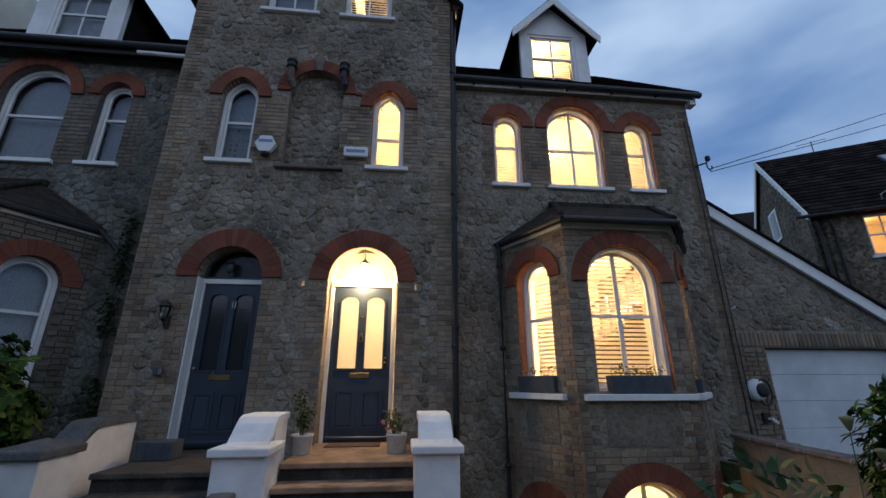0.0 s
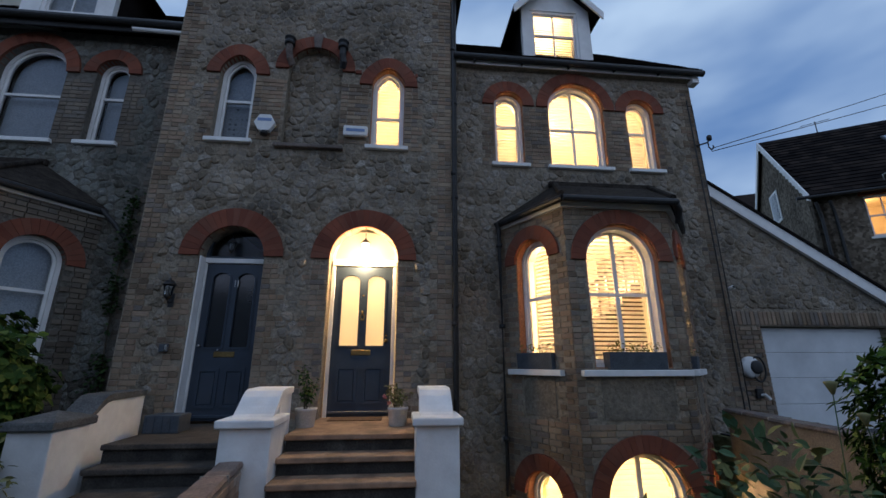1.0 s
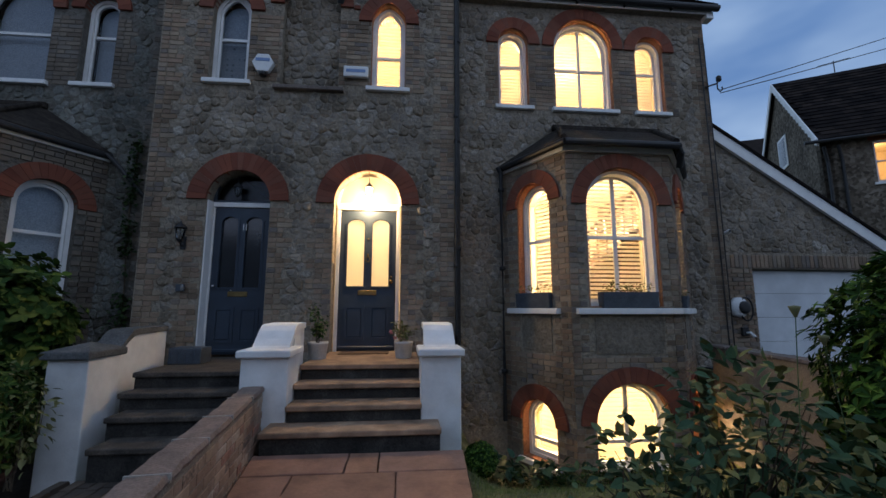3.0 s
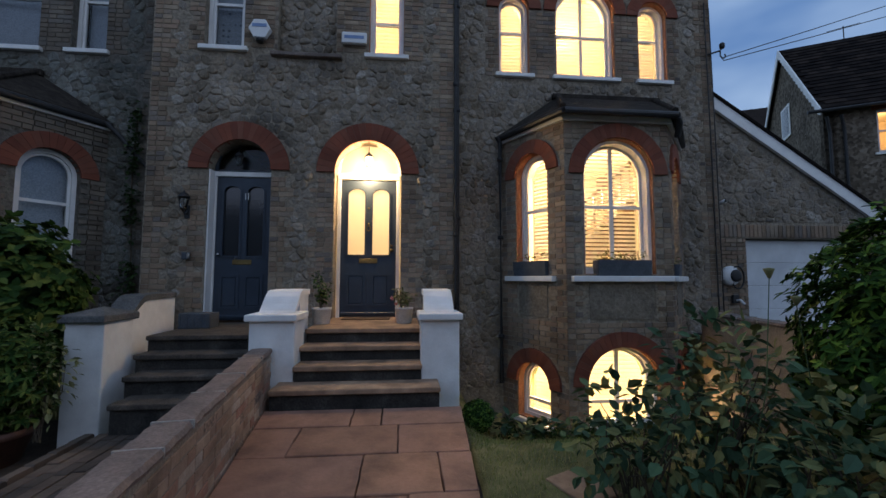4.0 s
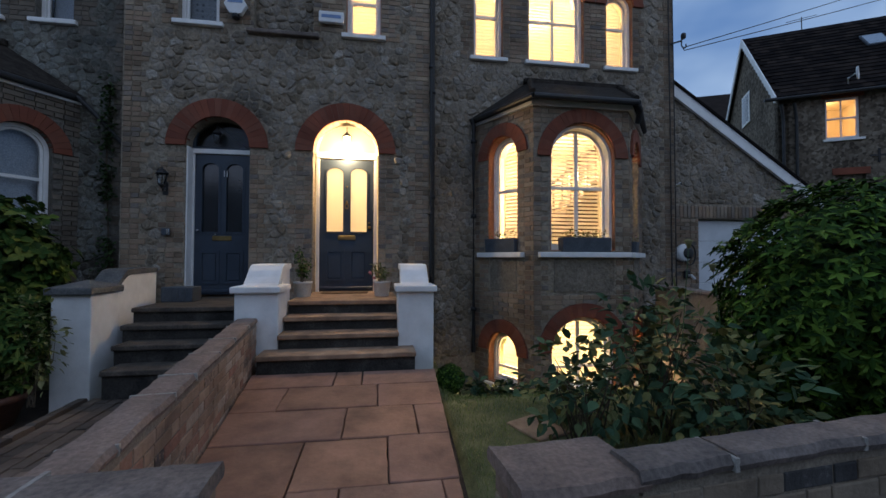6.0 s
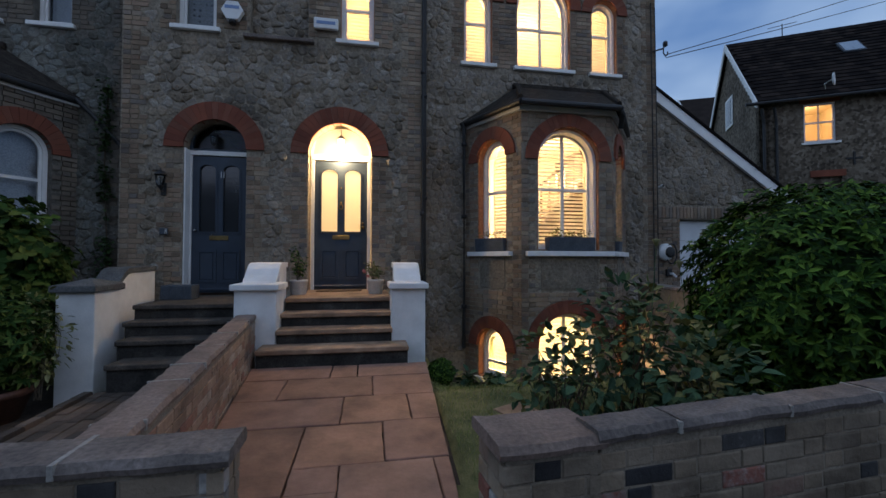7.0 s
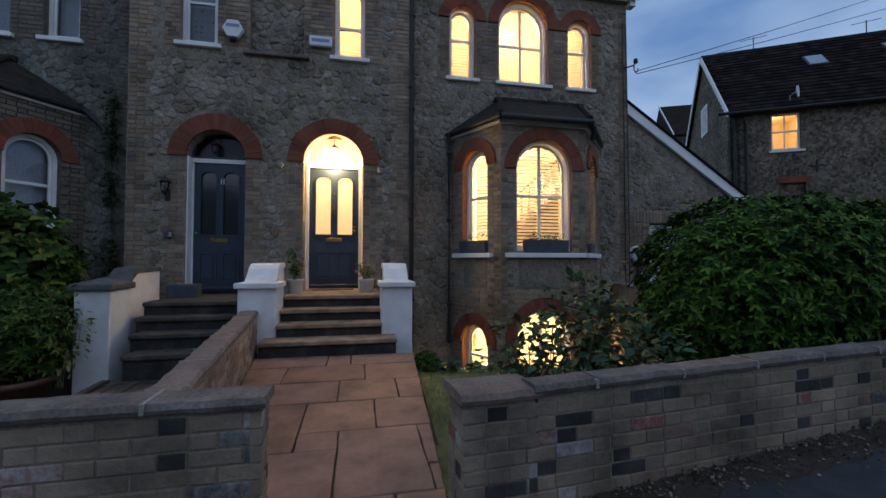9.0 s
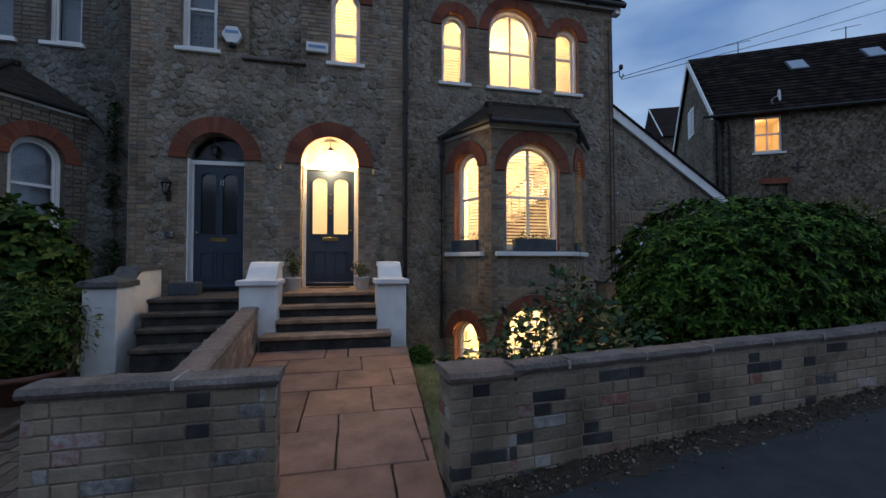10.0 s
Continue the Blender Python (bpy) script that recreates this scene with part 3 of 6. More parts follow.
o_u = [arch_loop(1.955, 0.275, 4.89, 6.08), arch_loop(3.245, 0.545, 4.89, 6.08), arch_loop(4.505, 0.275, 4.89, 6.08)]
o_bay_through = [(1.9, -0.9), (4.7, -0.9), (4.7, 3.7), (1.9, 3.7)]
side_line = [(0.845, -1.2), (5.63, -1.2), (5.63, 6.85), (0.845, 6.85)]
wall_side = tagged(new("wall_side", mesh_of(wall_mesh(side_line, o_u + [o_bay_through], THICK), "wall_side")), "ragstone front beside the gable with three arched upper windows", "wall", kind="structure")
wall_side.data.materials.append(m_mortar)
wall_side.matrix_basis = SIDE

o_l = [arch_loop(-6.13, 0.54, 4.92, 6.19), arch_loop(-4.87, 0.255, 4.92, 6.22)]
left_line = [(-9.0, -0.6), (-3.66, -0.6), (-3.66, 7.0), (-9.0, 7.0)]
wall_left = tagged(new("wall_left", mesh_of(wall_mesh(left_line, o_l, THICK), "wall_left")), "shaded ragstone front of the adjoining house", "wall", kind="structure")
wall_left.data.materials.append(m_mortar_shaded)
wall_left.matrix_basis = LEFT

# the bay
BAY = [(1.72, 6.48), (2.355, 5.35), (3.92, 5.35), (4.93, 6.48)]
bay_frames = [plane_frame(*BAY[i], BAY[i + 1][0] - BAY[i][0], BAY[i + 1][1] - BAY[i][1]) for i in range(3)]
bay_len = [math.dist(BAY[i], BAY[i + 1]) for i in range(3)]
bay_spec = [  # centre and half width of the arches along each face, and their springing
    (0.65, 0.33, 2.98, -0.22, 0.33), (0.80, 0.535, 2.87, -0.12, 0.535), (0.72, 0.33, 2.98, -0.12, 0.33)]
bay_walls = []
for i, (fr, ln, (c, h, sp, lsp, lh)) in enumerate(zip(bay_frames, bay_len, bay_spec)):
    holes = [arch_loop(c, h, 1.42, sp), arch_loop(c, lh, -0.75, lsp)]
    w = tagged(new(f"wall_bay_{i + 1}", mesh_of(wall_mesh([(0, -1.2), (ln, -1.2), (ln, 3.72), (0, 3.72)], holes, 0.24), "wall_bay")), "stock brick face of the canted bay with red arches", "wall", kind="structure")
    w.data.materials.append(m_mortar)
    w.matrix_basis = fr
    bay_walls.append(w)

# side and back walls, floors and roofs that close the houses
def shell(name, label, *rows, mat=m_wallpaint):
    return tagged(part(name, boxes(*rows), mat), label, "wall", kind="structure")


shell("wall_house_end", "plain end wall of the house", (5.33, 5.63, 6.785, 12.0, -1.2, 6.85), mat=m_rubble)
shell("wall_house_back", "plain back wall of the houses", (-9.0, 5.63, 12.0, 12.3, -1.2, 7.2), mat=m_rubble)
shell("wall_party", "plain plastered party wall", (0.62, 0.80, 6.365, 12.0, -1.2, 8.3))
shell("wall_partition", "plain plastered partition wall", (-1.45, -1.30, 6.365, 12.0, -0.6, 9.0))
shell("wall_left_party", "plain plastered party wall between houses", (-3.66, -3.38, 6.365, 12.0, -0.6, 8.3))
shell("wall_left_house_end", "plain end wall of the adjoining house", (-9.3, -9.0, 6.2, 12.3, -0.6, 10.4))
shell("wall_room_back", "cream plastered back wall of the rooms", (-1.30, 0.62, 9.6, 9.75, 0.5, 9.0))
shell("wall_room_back_side", "cream plastered back wall of the bay rooms", (0.80, 5.33, 10.4, 10.55, -1.2, 6.7))
for nm, z in (("basement", -0.92), ("ground", 0.78), ("first", 4.28), ("attic", 6.74)):
    shell("floor_" + nm, "boarded floor inside the house", (0.801, 5.329, 6.785, 12.0, z - 0.14, z), mat=m_floorwood if z > 0 else m_wallpaint)
    if z > 0.0:
        shell("ceiling_" + nm, "cream ceiling inside the house", (0.801, 5.329, 6.785, 12.0, z - 0.18, z - 0.144))
BAY_IN = [(2.04, 6.784), (2.04, 6.44), (2.54, 5.58), (3.76, 5.58), (4.56, 6.44), (4.56, 6.784)]
for nm, z0, z1, mt in (("ceiling_bay", 3.60, 3.69, m_wallpaint), ("floor_bay", 0.70, 0.78, m_floorwood), ("ceiling_bay_basement", 0.62, 0.695, m_wallpaint), ("floor_bay_basement", -1.06, -0.92, m_wallpaint)):
    tagged(part(nm, prism(BAY_IN, z0, z1, "z"), mt), "plain floor or ceiling inside the bay", "floor", kind="structure")
for nm, z in (("hall", 0.74), ("landing", 4.28), ("top", 7.4)):
    shell("floor_" + nm, "boarded floor inside the house", (-1.299, 0.619, 6.365, 12.0, z - 0.14, z), mat=m_floorwood)
    shell("floor_dark_" + nm, "boarded floor of the unlit rooms", (-3.379, -1.451, 6.365, 12.0, z - 0.14, z), mat=m_floorwood)
    shell("ceiling_" + nm, "cream ceiling inside the house", (-1.299, 0.619, 6.365, 12.0, z + 3.2, z + 3.26))
shell("floor_left_house", "boarded floor of the unlit adjoining house", (-9.0, -3.661, 6.785, 12.0, 4.14, 4.28), mat=m_floorwood)


def roof_slope(name, label, x0, x1, y0, z0, y1, z1, mat=m_slate, pitch=0.13, tile=0.17, thick=0.05):
    """A tiled slope facing the street: a deck and lapped courses of tiles."""
    ob = tagged(part(name, prism([(y0, z0 - thick), (y1, z1 - thick), (y1, z1), (y0, z0)], x0, x1, "x"), mat), label, "roof", kind="structure")
    L = math.hypot(y1 - y0, z1 - z0)
    dy, dz = (y1 - y0) / L, (z1 - z0) / L
    verts, faces = [], []
    for j in range(int(L / pitch)):
        s0, s1 = j * pitch - 0.02, (j + 1) * pitch + 0.03
        n = max(1, round((x1 - x0) / tile))
        for k in range(n):
            a = x0 + (k + (0.5 if j % 2 else 0)) * (x1 - x0) / n
            b = min(a + (x1 - x0) / n - 0.006, x1)
            if b - a < 0.02:
                continue
            h0, h1, base = 0.03 + rng.uniform(0, 0.006), 0.012, len(verts)
            for s, h in ((s0, h0), (s1, h1), (s0, 0.004)):
                for x in (a, b):
                    verts.append((x, y0 + dy * s - dz * h, z0 + dz * s + dy * h))
            faces += [(base, base + 1, base + 3, base + 2), (base + 4, base + 5, base + 1, base)]
    joined("tiles", verts, faces, mat, ob, kind="stuff")
    return ob


roof_slope("roof_side", "dark plain-tiled roof slope over the eaves", 0.86, 5.80, 6.27, 6.97, 9.6, 10.2)
roof_slope("roof_left", "dark plain-tiled roof slope of the adjoining house", -9.0, -3.69, 6.18, 7.02, 9.6, 10.4)
for s, nm in ((-1, "roof_gable_west"), (1, "roof_gable_east")):
    tagged(part(nm, prism([(-1.42, 11.0), (-1.42 + s * 2.5, 8.2), (-1.42 + s * 2.5, 8.3), (-1.42, 11.12)], 5.9, 12.0, "y"), m_slate), "dark tiled slope of the main gable", "roof", kind="structure")
tagged(part("roof_back", prism([(9.6, 10.15), (12.4, 6.9), (12.4, 6.95), (9.6, 10.2)], -9.0, 5.78, "x"), m_slate), "dark tiled rear roof slope", "roof", kind="structure")

# never in view; added to keep the low sky off the garden and fronts
shell("wall_street_opposite", "unseen wall added across the street to block low sky", (-45.0, 45.0, -15.4, -15.0, -0.4, 6.2), mat=m_rubble)

# ---- ground ----
def smooth(a, b, t):
    t = min(1.0, max(0.0, (t - a) / (b - a)))
    return t * t * (3 - 2 * t)


def path_z(y):
    return -0.045 + 0.038 * (y - 0.6)


def wall_lean(x):
    """How far the street wall has drawn back from the kerb line at x."""
    return 0.0632 * min(6.0, max(0.0, x - 0.49))


def ground_z(x, y):
    street = -0.06 + 0.075 * min(5.5, max(0.0, x - 0.6)) if y < 8 else -0.06
    garden = path_z(min(y, 4)) - 0.03 - (0.30 * smooth(2.9, 4.3, y) if x > 0.62 else 0.10 * smooth(1.0, 3.0, y))
    if x > 0.75:
        garden -= 0.24 * smooth(0.75, 1.15, x) * smooth(3.2, 4.5, y)
    if x > 0.9:
        garden -= 0.42 * smooth(0.95, 1.2, x) * smooth(4.8, 5.05, y)
    if x > 4.9:
        garden = 0.42
    k = smooth(0.66, 0.80, y - wall_lean(x))
    if x < -1.3:
        garden = -0.20 if x > -2.9 else -0.40
    if abs(x) > 12 or y > 12:
        return -0.1
    return street * (1 - k) + garden * k


xs = sorted({*(-400, -120, -40, -20, -12.5, 6.2, 7, 9, 12.4, 20, 40, 120, 400), *[round(-12 + 0.25 * i, 3) for i in range(73)], 0.6, 0.64, 4.88, 4.92})
ys = sorted({*(-400, -120, -40, -15, -8, 14, 20, 40, 120, 400), *[round(-5 + 0.25 * i, 3) for i in range(70)], 0.66, 0.7, 0.8, 0.9, 1.1, 4.85, 4.92, 5.05})
gv = [(x, y, ground_z(x, y)) for y in ys for x in xs]
gf = [(j * len(xs) + i, j * len(xs) + i + 1, (j + 1) * len(xs) + i + 1, (j + 1) * len(xs) + i) for j in range(len(ys) - 1) for i in range(len(xs) - 1)]
ground = joined("ground", gv, gf, m_lawn, None, "lawn and bare earth of the front gardens", kind="structure", smooth=True)
tagged(ground, category="ground")
pv = [(x, y + (wall_lean(x) if y > 0.4 else 0), ground_z(x, y + (wall_lean(x) if y > 0.4 else 0)) + 0.006) for y in (-400, -60, -15, -5, -2, 0, 0.3, 0.60, 0.655) for x in [v for v in xs if -130 < v < 130]]
pn = len([v for v in xs if -130 < v < 130])
pf = [(j * pn + i, j * pn + i + 1, (j + 1) * pn + i + 1, (j + 1) * pn + i) for j in range(8) for i in range(pn - 1)]
road = joined("pavement", pv, pf, m_road, None, "dark asphalt pavement along the garden wall", kind="structure", smooth=True)
tagged(road, category="pavement")

# ---- windows ----
n_win = [0]


def wname():
    n_win[0] += 1
    return f"window_{n_win[0]}"


LIT = "white arched sash window glowing warm from inside"
DARK = "white arched sash window, dark inside with a pale blind"
w = sash_window(wname(), MAIN, -0.215, 0.275, 4.86, 6.0, LIT, rail=5.46, bars=0, point=0.06, back=0.09, deep=0.12)
blind(MAIN, -0.215, 0.275, 4.9, 6.0, "cream slatted shutter behind the narrow lit window", tilt=66)
sash_window(wname(), MAIN, -2.66, 0.285, 4.86, 6.06, DARK, rail=5.62, bars=0, point=0.06, glass=m_dark_glass)
sash_window(wname(), MAIN, -2.065, 0.445, 7.95, 9.2, "white square sash window, unlit", bars=1, flat=True, glass=m_dark_glass)
sash_window(wname(), MAIN, -0.69, 0.43, 7.95, 9.2, "white square sash window lit from inside", bars=1, flat=True)
blind(MAIN, -0.69, 0.43, 7.95, 9.2, "cream slatted shutter behind the top lit window", tilt=40, top=9.1, rise=0.01)
for c, h, nb in ((1.955, 0.275, 0), (3.245, 0.545, 1), (4.505, 0.275, 0)):
    sash_window(wname(), SIDE, c, h, 4.89, 6.08, LIT, rail=5.72, bars=nb, back=0.09, deep=0.15, bar=0.024)
    blind(SIDE, c, h, 4.9, 6.08, "cream slatted shutter behind a lit upper window", back=0.33, tilt=62)
for c, h, sp in ((-6.13, 0.54, 6.19), (-4.87, 0.255, 6.22)):
    sash_window(wname(), LEFT, c, h, 4.92, sp, DARK, rail=5.8, bars=0, glass=m_dark_glass)
    tagged(part("roller_blind", loop_sheet(arch_loop(c, h - 0.05, 4.96, sp), -0.30), m_net, m=LEFT), "pale roller blind drawn behind the glass", "blind")
tagged(part("roller_blind", loop_sheet(arch_loop(-2.66, 0.25, 5.6, 6.06), -0.30), m_net, m=MAIN), "pale roller blind half drawn behind the glass", "blind")
tagged(part("net_curtain", loop_sheet([(-2.91, 4.9), (-2.41, 4.9), (-2.41, 5.62), (-2.91, 5.62)], -0.28), m_lace, m=MAIN), "patterned net curtain behind the lower sash", "curtain")
tagged(part("roller_blind", loop_sheet([(-2.5, 7.96), (-1.64, 7.96), (-1.64, 9.2), (-2.5, 9.2)], -0.30), m_net, m=MAIN), "pale roller blind behind the top window", "blind")
for i, (fr, (c, h, sp, lsp, lh)) in enumerate(zip(bay_frames, bay_spec)):
    sash_window(wname(), fr, c, h, 1.42, sp, LIT, rail=2.42, bars=1 if i == 1 else 0, sill=None, back=0.08 if i == 1 else 0.13, deep=0.20 if i == 1 else 0.09, bar=0.028, glow_reveal=i < 2)
    sash_window(wname(), fr, c, lh, -0.75, lsp, "white arched basement window glowing warm", rail=lsp - 0.27, bars=1 if i == 1 else 0, sill=(0.05, 0.06), back=0.08 if i == 1 else 0.13, deep=0.18 if i == 1 else 0.09, bar=0.03)
    blind(fr, c, h, 1.42, sp, "cream slatted shutter half open behind the bay window", back=0.35, tilt=24 if i == 1 else 34)
    blind(fr, c, lh, -0.70, lsp, "cream slatted shutter behind the basement window", back=0.33, tilt=30)
    s = {0: (0.14, 1.12), 1: (0.06, 1.55), 2: (0.0, 1.2)}[i]
    tagged(part("bay_sill", boxes((s[0], s[1], 1.32, 1.40, -0.10, 0.10), bevel=0.008), m_white, m=fr), "white painted sill under the bay window", "sill", kind="structure")

stair = thing("staircase", "wooden staircase with a balustrade in the lit bay room", "stairs")
for k in range(8):
    x, z = 2.9 + 0.17 * k, 1.62 + 0.165 * k
    part("tread", boxes((x, x + 0.22, 6.80, 7.5, z, z + 0.04), bevel=0.006), m_stairwood, stair)
    part("riser", boxes((x + 0.17, x + 0.19, 6.81, 7.5, z + 0.04, z + 0.165)), m_stairwood, stair)
    part("baluster", boxes((x + 0.08, x + 0.11, 6.81, 6.85, z + 0.04, z + 0.75)), m_stairwood, stair)
part("string", prism([(2.85, 0.781), (4.3, 0.781), (4.3, 2.80), (2.9, 1.60), (2.85, 1.45)], 6.86, 6.90, "y"), m_stairwood, stair)
part("handrail", prism([(2.9, 2.36), (4.3, 3.52), (4.3, 3.58), (2.9, 2.42)], 6.80, 6.87, "y"), m_stairwood, stair)

# ---- lamps inside ----
room_lamp("bay_room_lamp", (3.2, 7.9, 3.1), 900)
room_lamp("basement_lamp", (3.1, 7.4, 0.35), 1250)
room_lamp("upper_room_lamp", (3.2, 8.1, 6.3), 950)
room_lamp("hall_lamp", (-0.35, 7.6, 3.0), 85)
room_lamp("landing_lamp", (-0.3, 7.6, 6.2), 700)
room_lamp("top_room_lamp", (-0.5, 7.8, 9.6), 300)
room_lamp("attic_lamp", (3.07, 7.05, 8.35), 40)
room_lamp("porch_lamp", (-0.474, 6.09, 3.02), 100, 0.05, (1.0, 0.70, 0.36))

# ---- arches ----
for c, sp, ri, pt in ((-2.36, 2.98, 0.45, 0), (-0.474, 2.97, 0.503, 0), (-2.66, 6.06, 0.285, 0.06), (-0.215, 6.0, 0.275, 0.06), (-1.435, 6.22, 0.44, 0)):
    arch_ring(c, sp, ri, ri + (0.27 if sp < 4 else 0.21), wall_main, m_red, point=pt)
for c, ri in ((1.955, 0.275), (3.245, 0.545), (4.505, 0.275)):
    arch_ring(c, 6.08, ri, ri + 0.21, wall_side, m_red)
for c, ri, sp in ((-6.13, 0.54, 6.19), (-4.87, 0.255, 6.22)):
    arch_ring(c, sp, ri, ri + 0.2, wall_left, m_red)
for w, (c, h, sp, lsp, lh) in zip(bay_walls, bay_spec):
    arch_ring(c, sp, h, h + 0.205, w, m_red)
    arch_ring(c, lsp, lh, lh + 0.205, w, m_red)

# ---- steps and parapets ----
NOSE = [(4.03, 0.265), (4.33, 0.43), (4.60, 0.595), (4.86, 0.76)]
for nm, x0, x1, wide in (("front_steps", -1.08, 0.285, (-1.23, 0.46)), ("neighbour_steps", -2.85, -1.56, (-2.85, -1.56))):
    st = thing(nm, "worn stone steps up to the lit front door" if wide[1] > 0 else "dark stone steps to the unlit door", "steps", kind="structure")
    for k, (y, z) in enumerate(NOSE if wide[1] > 0 else [(4.03, 0.17), (4.33, 0.36), (4.60, 0.53), (4.86, 0.70)]):
        a, b = (wide if k == 0 else (x0, x1))
        back = NOSE[k + 1][0] + 0.05 if k < 3 else 6.30
        if wide[1] < 0:
            a += (0.17, 0.10, 0.03, 0.0)[k]
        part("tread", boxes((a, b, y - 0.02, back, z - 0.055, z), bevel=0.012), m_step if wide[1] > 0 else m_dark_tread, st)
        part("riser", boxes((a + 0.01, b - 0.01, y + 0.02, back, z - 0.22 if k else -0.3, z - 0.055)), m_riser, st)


def parapet(name, label, x0, x1, cap_mat, end_y):
    p = thing(name, label, "pier")
    part("pier", boxes((x0, x1, 4.36, 4.82, -0.5, 0.90), bevel=0.012), m_render, p)
    part("cap", boxes((x0 - 0.035, x1 + 0.035, 4.30, 4.87, 0.90, 0.975), bevel=0.015), cap_mat, p)
    if cap_mat is m_greycap:
        bm = bmesh.new()
        q = [bm.verts.new((x, y, 0.975)) for x, y in ((x0 - 0.03, 4.305), (x1 + 0.03, 4.305), (x1 + 0.03, 4.865), (x0 - 0.03, 4.865))]
        top = bm.verts.new(((x0 + x1) / 2, 4.62, 1.05))
        for i in range(4):
            bm.faces.new((q[i], q[(i + 1) % 4], top))
        bm.faces.new(q[::-1])
        part("cap_weathering", bm, cap_mat, p)
    xa, xb = x0 + 0.06, x1 - 0.06
    back = 0.0
    if cap_mat is m_greycap:
        xa, xb, back = x0 + 0.02, x1 - 0.11, 0.36
    curve = [(4.50, 0.972), (4.56, 1.0), (4.64, 1.07), (4.72, 1.15), (4.80, 1.205), (4.88, 1.22), (end_y - back, 1.225)]
    curve = [(y + back, z - (0.06 if back else 0.0)) for y, z in curve]
    wing = part("wing", prism([(4.82, -0.3), (end_y, -0.3), (end_y, curve[-1][1] - 0.025)] + [(y, z - 0.02) for y, z in curve[-2::-1] if y >= 4.8] + [(4.82, curve[0][1] - 0.03)], xa, xb, "x"), m_render, p)
    part("wing_coping", prism(curve + [(y, z - 0.07) for y, z in curve[::-1] if y > 4.6 + back], xa - 0.02, xb + 0.02, "x", bevel=0.006), cap_mat, wing)
    return p


parapet("step_pier_right", "white painted pier and swept parapet beside the steps", 0.275, 0.70, m_render, 5.25)
parapet("step_pier_middle", "white painted pier and swept parapet between the two flights", -1.55, -1.08, m_render, 5.25)
parapet("step_pier_left", "white painted pier with a weathered stone cap", -3.35, -2.97, m_greycap, 5.86)

# ---- front garden walls ----
def coping_run(parent, pts0, pts1, count, z, thick=0.048, cuts=None, stone=None):
    """Coping stones between two edges of a wall top, laid end to end."""
    a0, a1 = Vector((*pts0[0], 0)), Vector((*pts0[1], 0))
    b0, b1 = Vector((*pts1[0], 0)), Vector((*pts1[1], 0))
    cuts = cuts or [0.0] + [(k + rng.uniform(-0.2, 0.2)) / count for k in range(1, count)] + [1.0]
    for s, t in zip(cuts, cuts[1:]):
        g = 0.006 / max(0.3, (a1 - a0).length)
        q = [a0.lerp(a1, s + g), a0.lerp(a1, t - g), b0.lerp(b1, t - g), b0.lerp(b1, s + g)]
        dz = rng.uniform(-0.006, 0.006)
        bm = bmesh.new()
        zz = [z[0] + (z[1] - z[0]) * k for k in (s, t, t, s)]
        nseg, rows = 7, []
        for k in range(nseg + 1):
            w = k / nseg
            pa, pb, h = q[0].lerp(q[1], w), q[3].lerp(q[2], w), zz[0] + (zz[1] - zz[0]) * w + dz
            across = (pb - pa).normalized()
            ja, jb, jz = rng.uniform(-0.006, 0.008), rng.uniform(-0.006, 0.006), rng.uniform(-0.003, 0.003)
            ring = [(pa + across * (ja + 0.008), 0.0), (pa + across * ja, thick * 0.45), (pa + across * (ja + 0.016), thick + jz), (pa.lerp(pb, 0.5), thick + jz + 0.004), (pb - across * (jb + 0.016), thick + jz), (pb - across * jb, thick * 0.45), (pb - across * (jb + 0.008), 0.0)]
            rows.append([bm.verts.new((p.x, p.y, h + e)) for p, e in ring])
        for r0, r1 in zip(rows, rows[1:]):
            for i in range(7):
                bm.faces.new((r0[i], r0[(i + 1) % 7], r1[(i + 1) % 7], r1[i]))
        bm.faces.new(rows[0]), bm.faces.new(rows[-1][::-1])
        part("coping_stone", bm, stone or m_coping, parent)
        if t < 0.999:
            c0, c1, hz = a0.lerp(a1, t), b0.lerp(b1, t), z[0] + (z[1] - z[0]) * t
            w2 = (a1 - a0).normalized() * 0.008
            jm = bmesh.new()
            vs = [jm.verts.new((p.x, p.y, h)) for h in (hz + 0.004, hz + thick + 0.002) for p in (c0 - w2, c0 + w2, c1 + w2, c1 - w2)]
            for f in ((3, 2, 1, 0), (4, 5, 6, 7), (0, 1, 5, 4), (1, 2, 6, 5), (2, 3, 7, 6), (3, 0, 4, 7)):
                jm.faces.new([vs[i] for i in f])
            part("mortar_joint", jm, m_pale_mortar, parent)


